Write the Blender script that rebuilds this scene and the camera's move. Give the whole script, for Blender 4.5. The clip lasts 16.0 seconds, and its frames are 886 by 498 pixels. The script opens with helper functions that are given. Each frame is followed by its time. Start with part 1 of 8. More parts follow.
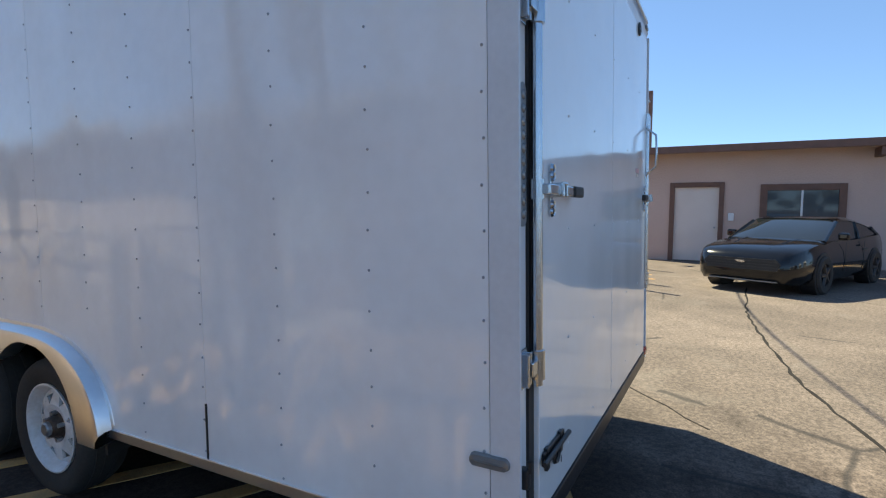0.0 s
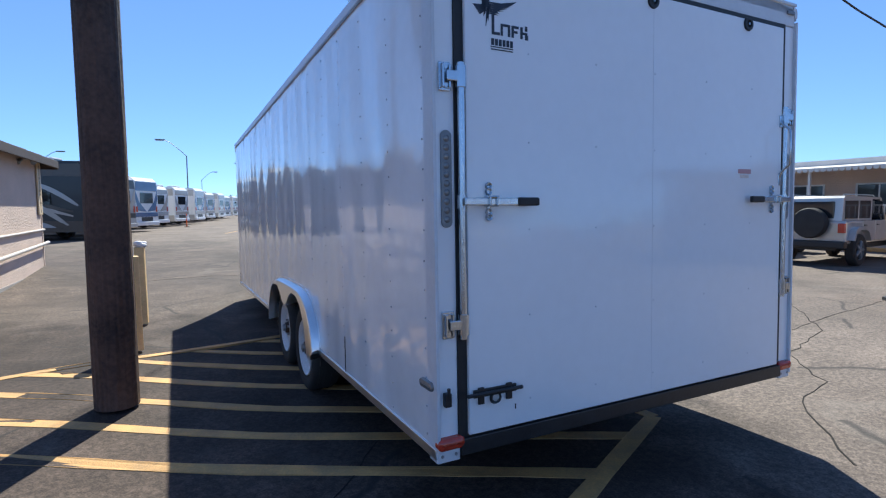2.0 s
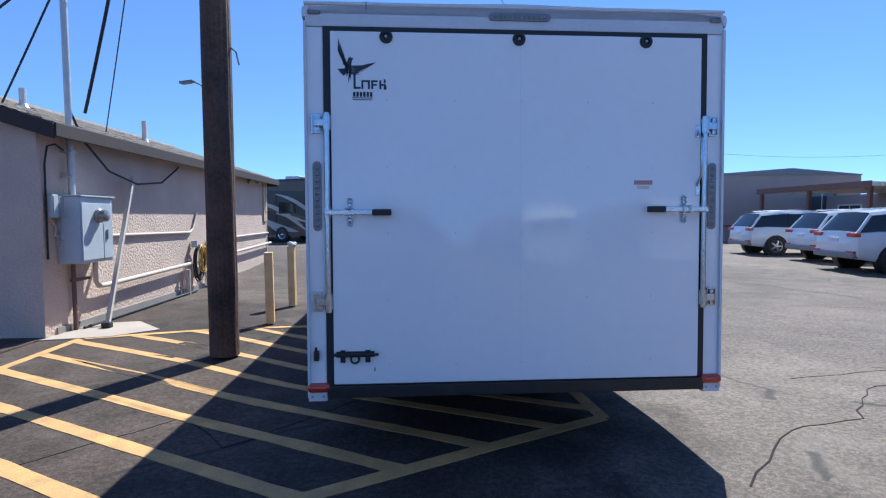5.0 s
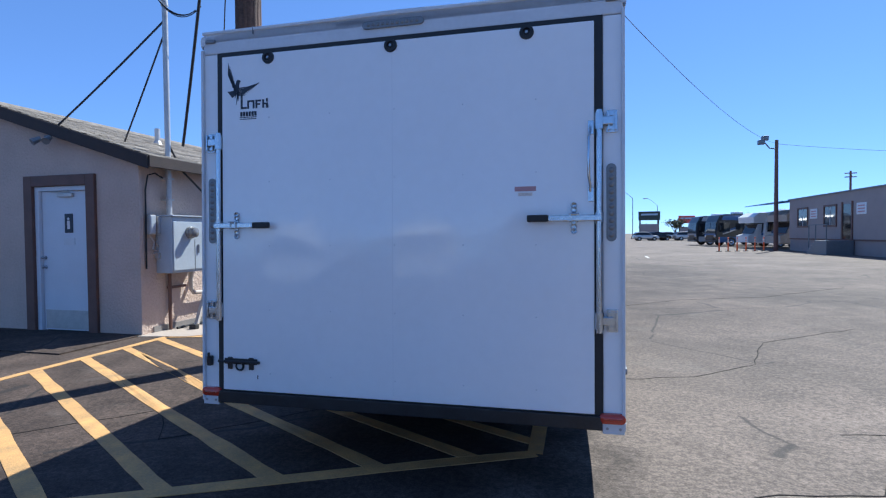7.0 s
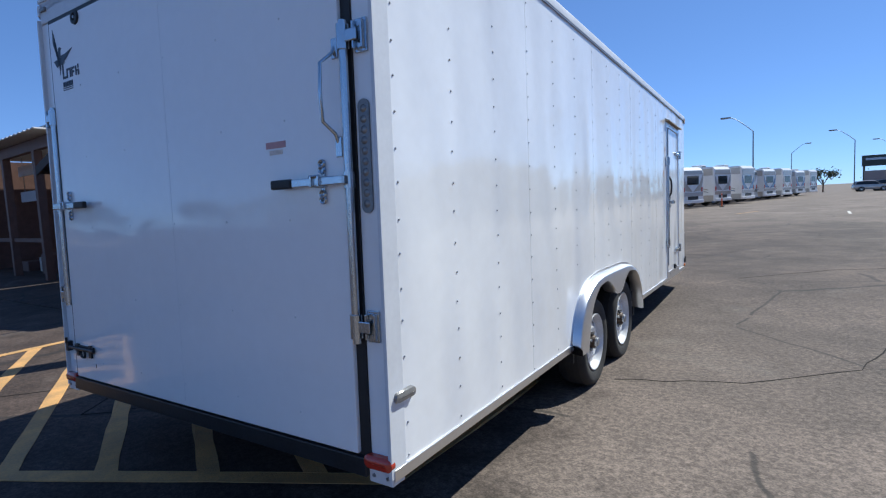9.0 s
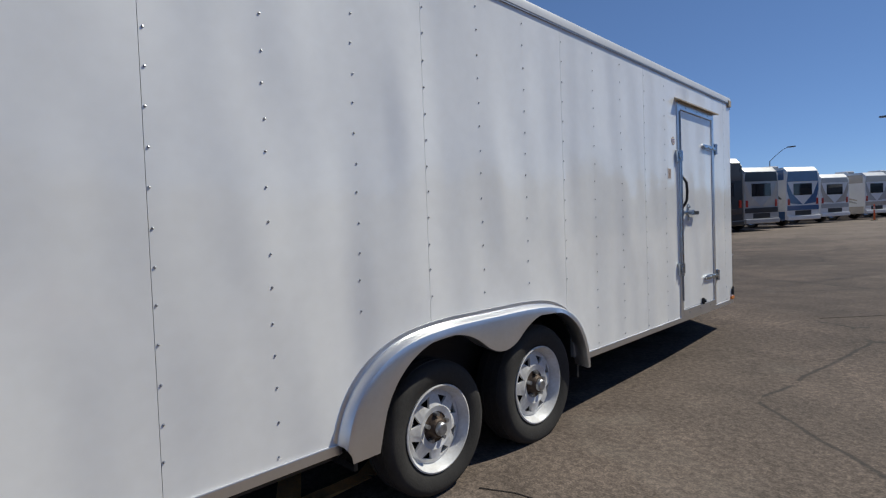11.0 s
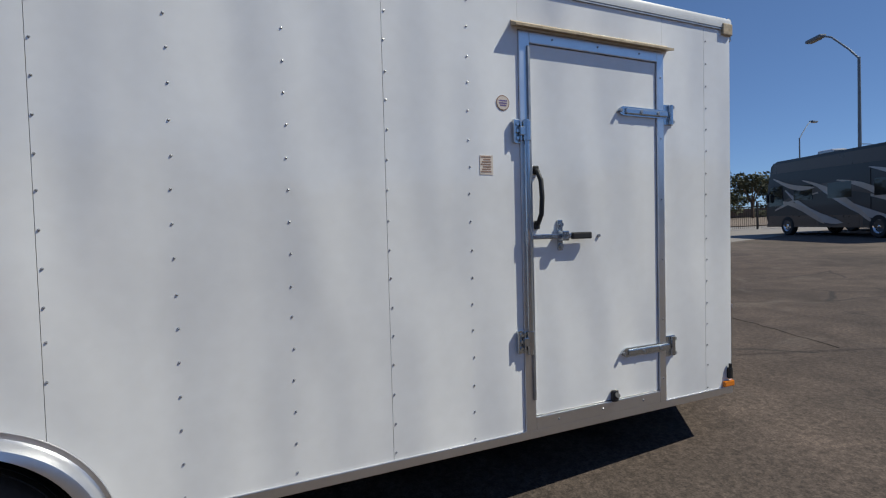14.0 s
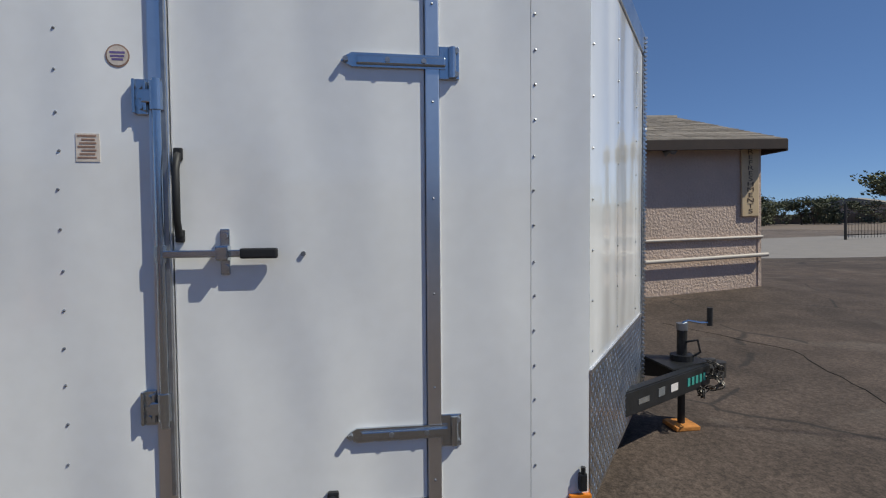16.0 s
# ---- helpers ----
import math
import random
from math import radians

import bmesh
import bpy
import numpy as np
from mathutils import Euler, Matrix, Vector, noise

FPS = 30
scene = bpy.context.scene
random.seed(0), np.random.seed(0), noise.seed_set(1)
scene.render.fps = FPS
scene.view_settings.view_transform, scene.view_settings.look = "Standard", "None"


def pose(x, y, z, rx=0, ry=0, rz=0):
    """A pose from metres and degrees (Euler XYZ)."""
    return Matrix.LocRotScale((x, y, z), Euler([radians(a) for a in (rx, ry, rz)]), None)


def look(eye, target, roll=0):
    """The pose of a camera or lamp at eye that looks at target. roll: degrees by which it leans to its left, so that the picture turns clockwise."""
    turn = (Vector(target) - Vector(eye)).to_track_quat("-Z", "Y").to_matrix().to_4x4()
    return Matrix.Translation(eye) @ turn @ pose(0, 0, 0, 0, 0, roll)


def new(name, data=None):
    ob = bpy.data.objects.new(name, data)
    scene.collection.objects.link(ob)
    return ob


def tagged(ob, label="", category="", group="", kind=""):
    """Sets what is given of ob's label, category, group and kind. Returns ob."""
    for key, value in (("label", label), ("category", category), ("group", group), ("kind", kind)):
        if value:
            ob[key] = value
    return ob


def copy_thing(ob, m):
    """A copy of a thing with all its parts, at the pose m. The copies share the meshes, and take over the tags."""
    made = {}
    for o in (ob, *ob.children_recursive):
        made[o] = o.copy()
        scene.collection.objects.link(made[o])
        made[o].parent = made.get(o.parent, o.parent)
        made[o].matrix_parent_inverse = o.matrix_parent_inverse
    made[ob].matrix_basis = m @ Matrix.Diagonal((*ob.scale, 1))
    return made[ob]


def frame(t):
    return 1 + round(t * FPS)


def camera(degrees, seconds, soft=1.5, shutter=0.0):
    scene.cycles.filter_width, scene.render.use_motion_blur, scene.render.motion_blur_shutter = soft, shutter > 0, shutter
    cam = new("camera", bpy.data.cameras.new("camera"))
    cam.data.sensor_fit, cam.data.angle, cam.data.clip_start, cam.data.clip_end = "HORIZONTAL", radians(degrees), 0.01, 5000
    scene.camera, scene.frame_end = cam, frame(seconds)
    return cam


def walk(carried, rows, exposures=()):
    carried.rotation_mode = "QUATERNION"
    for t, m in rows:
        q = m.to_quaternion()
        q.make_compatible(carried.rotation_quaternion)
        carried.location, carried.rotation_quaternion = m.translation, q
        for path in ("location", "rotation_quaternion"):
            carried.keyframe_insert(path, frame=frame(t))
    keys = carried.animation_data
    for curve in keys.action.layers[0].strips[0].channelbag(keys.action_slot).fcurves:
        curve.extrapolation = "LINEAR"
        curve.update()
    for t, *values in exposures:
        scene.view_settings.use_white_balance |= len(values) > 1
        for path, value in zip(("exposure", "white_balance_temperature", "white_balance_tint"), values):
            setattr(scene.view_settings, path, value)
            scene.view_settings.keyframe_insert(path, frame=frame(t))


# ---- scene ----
cam = camera(80.0, 16.0, soft=1.2)
PATH = [
    (0, (-2.71, -0.486, 1.486), (-0.958, 0.466, 1.334), 0.4),
    (0.5, (-2.615, -0.893, 1.479), (-1.061, 0.354, 1.312), 0.6),
    (1, (-2.543, -1.265, 1.513), (-1.212, 0.217, 1.334), 0.3),
    (1.5, (-2.384, -1.623, 1.524), (-1.284, 0.039, 1.357), 0.1),
    (2, (-2.289, -1.976, 1.523), (-1.38, -0.202, 1.366), -0.3),
    (2.5, (-2.076, -2.291, 1.53), (-1.365, -0.428, 1.379), -0.1),
    (3, (-1.879, -2.565, 1.527), (-1.316, -0.651, 1.384), 0.1),
    (3.5, (-1.623, -2.825, 1.546), (-1.164, -0.884, 1.398), 0.3),
    (4, (-1.306, -3.007, 1.558), (-0.94, -1.046, 1.415), 0.2),
    (4.2, (-1.195, -3.105, 1.54), (-0.877, -1.136, 1.402), 0.2),
    (6.3, (0.379, -3.196, 1.497), (0.148, -1.211, 1.402), -1.1),
    (6.5, (0.566, -3.093, 1.485), (0.261, -1.118, 1.396), -1.1),
    (7, (1.015, -2.915, 1.479), (0.546, -0.971, 1.425), -0.5),
    (7.5, (1.456, -2.702, 1.469), (0.846, -0.798, 1.432), 0.0),
    (8, (1.87, -2.375, 1.471), (1.111, -0.526, 1.426), -0.1),
    (8.5, (2.244, -1.977, 1.459), (1.322, -0.206, 1.341), -1.5),
    (9, (2.509, -1.463, 1.461), (1.443, 0.22, 1.286), -2.8),
    (9.2, (2.607, -1.247, 1.441), (1.492, 0.403, 1.252), -3.2),
    (11.3, (3.29, 1.224, 1.344), (1.816, 2.573, 1.26), -2.7),
    (11.5, (3.329, 1.471, 1.366), (1.807, 2.766, 1.283), -2.6),
    (12, (3.416, 2.103, 1.376), (1.831, 3.32, 1.295), -2.6),
    (12.5, (3.503, 2.697, 1.398), (1.867, 3.844, 1.315), -2.9),
    (13, (3.557, 3.296, 1.415), (1.856, 4.347, 1.349), -2.6),
    (13.5, (3.597, 3.89, 1.425), (1.834, 4.833, 1.352), -2.7),
    (14, (3.546, 4.477, 1.411), (1.738, 5.326, 1.316), -2.7),
    (14.5, (3.494, 5.058, 1.417), (1.655, 5.836, 1.309), -2.7),
    (15, (3.392, 5.631, 1.415), (1.516, 6.317, 1.315), -2.5),
    (15.5, (3.342, 6.189, 1.42), (1.416, 6.717, 1.306), -2.4),
    (16, (3.228, 6.702, 1.39), (1.25, 6.986, 1.304), -1.7),
]
walk(cam, [(t, look(eye, target, roll)) for t, eye, target, roll in PATH],
     exposures=[(0.0, 1.42, 7900, -4), (0.8, 1.32, 7700, -2), (1.5, 1.18, 6800, 0), (3.0, 1.1, 5750, 4), (7.0, 1.03, 5750, 3), (8.2, 0.84, 5800, 3), (9.2, 0.56, 6050, 3),
               (11.3, 0.02, 6700, 4), (13.0, 0.16, 6700, 4), (13.6, 0.03, 6650, 3), (14.2, -0.01, 6650, 3), (15.0, -0.11, 6650, 3), (16.0, -0.06, 6650, 3)])

# ---- sky and sun ----
SUN = Vector((0.395, 0.77, 1.0)).normalized()
world = bpy.data.worlds.new("world")
scene.world = world
world.use_nodes = True
wn = world.node_tree.nodes
wl = world.node_tree.links
sky = wn.new("ShaderNodeTexSky")
sky.sky_type = "NISHITA"
sky.sun_disc = False
sky.sun_elevation = math.asin(SUN.z)
sky.sun_rotation = math.atan2(SUN.x, SUN.y)
sky.air_density = 0.85
sky.dust_density = 0.0
sky.ozone_density = 2.2
sky.altitude = 3500
bg = wn["Background"]
bg.inputs["Strength"].default_value = 0.138
deep = wn.new("ShaderNodeMix")
deep.data_type, deep.blend_type = "RGBA", "MULTIPLY"
deep.inputs["Factor"].default_value = 1.0
deep.inputs[7].default_value = (0.64, 0.865, 1.30, 1)
even = wn.new("ShaderNodeGamma")
even.inputs["Gamma"].default_value = 0.64
wl.new(sky.outputs["Color"], even.inputs["Color"])
wl.new(even.outputs["Color"], deep.inputs[6])
wl.new(deep.outputs[2], bg.inputs["Color"])
sun_data = bpy.data.lights.new("sun", "SUN")
sun_data.energy = 4.05
sun_data.angle = radians(0.5)
sun_data.color = (1.0, 0.95, 0.87)
sun = new("sun", sun_data)
sun.matrix_world = look(SUN * 60, (0, 0, 0))


# ---- materials ----
def mat(name, base, rough=0.6, metal=0.0, var=0.12, scale=6.0, fine=90.0, bump=0.0, bump_scale=60.0, spec=0.5, coat=0.0,
        tint=None, wave=0.0, wave_scale=2.0, tall=1.0, island=0.0, rvar=0.08):
    """Paint-like surface: two scales of tone variation, roughness variation, grain relief and long waves."""
    m = bpy.data.materials.new(name)
    m.use_nodes = True
    n, l = m.node_tree.nodes, m.node_tree.links
    b = n["Principled BSDF"]
    b.inputs["Metallic"].default_value = metal
    b.inputs["Specular IOR Level"].default_value = spec
    b.inputs["Coat Weight"].default_value = coat
    b.inputs["Coat Roughness"].default_value = 0.05
    co = n.new("ShaderNodeTexCoord")
    big, small = n.new("ShaderNodeTexNoise"), n.new("ShaderNodeTexNoise")
    big.inputs["Scale"].default_value, small.inputs["Scale"].default_value = scale, fine
    big.inputs["Detail"].default_value = 5
    small.inputs["Detail"].default_value = 3
    for t in (big, small):
        l.new(co.outputs["Object"], t.inputs["Vector"])
    mixf = n.new("ShaderNodeMath")
    mixf.operation = "MULTIPLY_ADD"
    mixf.inputs[1].default_value = 0.35
    l.new(small.outputs["Fac"], mixf.inputs[0])
    half = n.new("ShaderNodeMath")
    half.operation = "MULTIPLY"
    half.inputs[1].default_value = 0.65
    l.new(big.outputs["Fac"], half.inputs[0])
    l.new(half.outputs[0], mixf.inputs[2])
    ramp = n.new("ShaderNodeValToRGB")
    lo = [c * (1 - var) for c in (tint or base)]
    hi = [min(1, c * (1 + var)) for c in base]
    ramp.color_ramp.elements[0].position, ramp.color_ramp.elements[1].position = 0.32, 0.68
    ramp.color_ramp.elements[0].color, ramp.color_ramp.elements[1].color = (*lo, 1), (*hi, 1)
    l.new(mixf.outputs[0], ramp.inputs["Fac"])
    colour = ramp.outputs["Color"]
    if island:
        info = n.new("ShaderNodeObjectInfo")
        hsv = n.new("ShaderNodeHueSaturation")
        mr = n.new("ShaderNodeMapRange")
        mr.inputs["To Min"].default_value, mr.inputs["To Max"].default_value = 1 - island, 1 + island
        l.new(info.outputs["Random"], mr.inputs["Value"])
        l.new(mr.outputs[0], hsv.inputs["Value"])
        l.new(colour, hsv.inputs["Color"])
        colour = hsv.outputs["Color"]
    l.new(colour, b.inputs["Base Color"])
    rr = n.new("ShaderNodeMapRange")
    rr.inputs["To Min"].default_value, rr.inputs["To Max"].default_value = max(0.02, rough - rvar), min(1, rough + rvar)
    l.new(big.outputs["Fac"], rr.inputs["Value"])
    l.new(rr.outputs[0], b.inputs["Roughness"])
    last = None
    if bump:
        grain, bp = n.new("ShaderNodeTexNoise"), n.new("ShaderNodeBump")
        grain.inputs["Scale"].default_value = bump_scale
        grain.inputs["Detail"].default_value = 4
        l.new(co.outputs["Object"], grain.inputs["Vector"])
        bp.inputs["Strength"].default_value = bump
        bp.inputs["Distance"].default_value = 0.02
        l.new(grain.outputs["Fac"], bp.inputs["Height"])
        last = bp
    if wave:
        wv, wb = n.new("ShaderNodeTexNoise"), n.new("ShaderNodeBump")
        wv.inputs["Scale"].default_value = wave_scale
        wv.inputs["Detail"].default_value = 1
        stretch = n.new("ShaderNodeMapping")
        stretch.inputs["Scale"].default_value = (1, 1, tall)
        l.new(co.outputs["Object"], stretch.inputs["Vector"])
        l.new(stretch.outputs["Vector"], wv.inputs["Vector"])
        wb.inputs["Strength"].default_value = 1.0
        wb.inputs["Distance"].default_value = wave
        l.new(wv.outputs["Fac"], wb.inputs["Height"])
        if last:
            l.new(last.outputs["Normal"], wb.inputs["Normal"])
        last = wb
    if last:
        l.new(last.outputs["Normal"], b.inputs["Normal"])
    return m


def glass_mat(name, base, rough=0.03):
    m = mat(name, base, rough, 0.0, 0.05, 1.0, 10, spec=0.5, coat=0.15, rvar=0.02)
    return m


def asphalt_mat():
    """Sun-bleached asphalt: aggregate speckle, wide stains, a darker re-sealed area beside the building, a painted
    darkening round the drawbar, hairline cracks.
    """
    m = bpy.data.materials.new("worn_asphalt")
    m.use_nodes = True
    n, l = m.node_tree.nodes, m.node_tree.links
    b = n["Principled BSDF"]
    b.inputs["Specular IOR Level"].default_value = 0.3
    b.inputs["Roughness"].default_value = 0.86
    geo = n.new("ShaderNodeNewGeometry")

    def tex(kind, scale, detail=4, dist=0.0):
        t = n.new(kind)
        t.inputs["Scale"].default_value = scale
        if kind == "ShaderNodeTexNoise":
            t.inputs["Detail"].default_value = detail
            t.inputs["Distortion"].default_value = dist
        l.new(geo.outputs["Position"], t.inputs["Vector"])
        return t

    def ramp(src, p0, c0, p1, c1):
        r = n.new("ShaderNodeValToRGB")
        r.color_ramp.elements[0].position, r.color_ramp.elements[1].position = p0, p1
        r.color_ramp.elements[0].color, r.color_ramp.elements[1].color = (*c0, 1), (*c1, 1)
        l.new(src, r.inputs["Fac"])
        return r.outputs["Color"]

    def mix(kind, fac, a, c):
        x = n.new("ShaderNodeMix")
        x.data_type, x.blend_type = "RGBA", kind
        for sock, val in ((x.inputs["Factor"], fac), (x.inputs[6], a), (x.inputs[7], c)):
            if hasattr(val, "links"):
                l.new(val, sock)
            else:
                sock.default_value = val
        return x.outputs[2]

    stain = tex("ShaderNodeTexNoise", 0.35, 6, 0.6)
    mid = tex("ShaderNodeTexNoise", 2.2, 6, 0.4)
    grit = tex("ShaderNodeTexNoise", 80, 3)
    vor = tex("ShaderNodeTexVoronoi", 120)
    bleached = ramp(stain.outputs["Fac"], 0.35, (0.126, 0.103, 0.089), 0.68, (0.200, 0.163, 0.141))
    sealed = ramp(mid.outputs["Fac"], 0.3, (0.045, 0.0335, 0.0285), 0.72, (0.072, 0.0545, 0.047))
    sealed = mix("MULTIPLY", 1.0, sealed, ramp(stain.outputs["Fac"], 0.36, (0.74, 0.74, 0.75), 0.66, (1.38, 1.34, 1.30)))
    # the re-sealed area: a ragged patch along the building
    sep = n.new("ShaderNodeSeparateXYZ")
    l.new(geo.outputs["Position"], sep.inputs[0])

    def math_node(op, a, c):
        k = n.new("ShaderNodeMath")
        k.operation = op
        for i, val in enumerate((a, c)):
            if hasattr(val, "links"):
                l.new(val, k.inputs[i])
            else:
                k.inputs[i].default_value = val
        return k.outputs[0]
    wob = math_node("MULTIPLY", math_node("SUBTRACT", mid.outputs["Fac"], 0.5), 2.2)
    px = math_node("ADD", sep.outputs[0], wob)
    py = math_node("ADD", sep.outputs[1], wob)
    def soft_less(v, edge, w):
        r = n.new("ShaderNodeMapRange")
        r.inputs["From Min"].default_value, r.inputs["From Max"].default_value = edge + w, edge - w
        l.new(v, r.inputs["Value"])
        return r.outputs[0]
    west = math_node("MULTIPLY", soft_less(px, 0.9, 0.7), soft_less(py, 7.2, 1.2))
    # round the drawbar the same dark tone is painted for missing sun sheen
    front = math_node("MULTIPLY", soft_less(px, 9.0, 5.0), math_node("SUBTRACT", 1.0, soft_less(py, 5.0, 3.5)))
    front = math_node("MULTIPLY", front, soft_less(py, 24.0, 6.0))
    front = math_node("MULTIPLY", front, 0.74)
    mask = math_node("MAXIMUM", west, front)
    col = mix("MIX", mask, bleached, sealed)
    col = mix("MULTIPLY", 0.75, col, ramp(mid.outputs["Fac"], 0.3, (0.78, 0.77, 0.76), 0.66, (1.12, 1.1, 1.08)))
    col = mix("MULTIPLY", 0.9, col, ramp(grit.outputs["Fac"], 0.3, (0.55, 0.55, 0.55), 0.7, (1.4, 1.38, 1.34)))
    clump = tex("ShaderNodeTexNoise", 26, 5, 0.3)
    col = mix("MULTIPLY", 0.8, col, ramp(clump.outputs["Fac"], 0.36, (0.62, 0.61, 0.60), 0.64, (1.35, 1.33, 1.3)))
    chip = ramp(vor.outputs["Distance"], 0.05, (1, 1, 1), 0.16, (0, 0, 0))
    chipmask = math_node("MULTIPLY", chip, math_node("GREATER_THAN", tex("ShaderNodeTexNoise", 37, 2).outputs["Fac"], 0.62))
    col = mix("MIX", math_node("MULTIPLY", chipmask, 0.55), col, (0.30, 0.27, 0.24, 1))
    # pale worn tracks
    wear = tex("ShaderNodeTexNoise", 0.8, 8, 1.2)
    pale = ramp(wear.outputs["Fac"], 0.60, (0, 0, 0), 0.72, (1, 1, 1))
    col = mix("MIX", math_node("MULTIPLY", pale, 0.20), col, (0.25, 0.22, 0.19, 1))
    # hairline cracks
    crack = n.new("ShaderNodeTexVoronoi")
    crack.feature = "DISTANCE_TO_EDGE"
    crack.inputs["Scale"].default_value = 0.42
    warp = n.new("ShaderNodeMix")
    warp.data_type = "VECTOR"
    warp.inputs["Factor"].default_value = 0.22
    l.new(geo.outputs["Position"], warp.inputs[4])
    l.new(tex("ShaderNodeTexNoise", 0.9, 6).outputs["Color"], warp.inputs[5])
    l.new(warp.outputs[1], crack.inputs["Vector"])
    line = ramp(crack.outputs["Distance"], 0.003, (1, 1, 1), 0.008, (0, 0, 0))
    broken = math_node("GREATER_THAN", tex("ShaderNodeTexNoise", 0.5, 2).outputs["Fac"], 0.52)
    col = mix("MIX", math_node("MULTIPLY", math_node("MULTIPLY", line, broken), 0.75), col, (0.025, 0.023, 0.022, 1))
    l.new(col, b.inputs["Base Color"])
    bp = n.new("ShaderNodeBump")
    bp.inputs["Strength"].default_value = 0.5
    bp.inputs["Distance"].default_value = 0.006
    l.new(grit.outputs["Fac"], bp.inputs["Height"])
    l.new(bp.outputs["Normal"], b.inputs["Normal"])
    return m


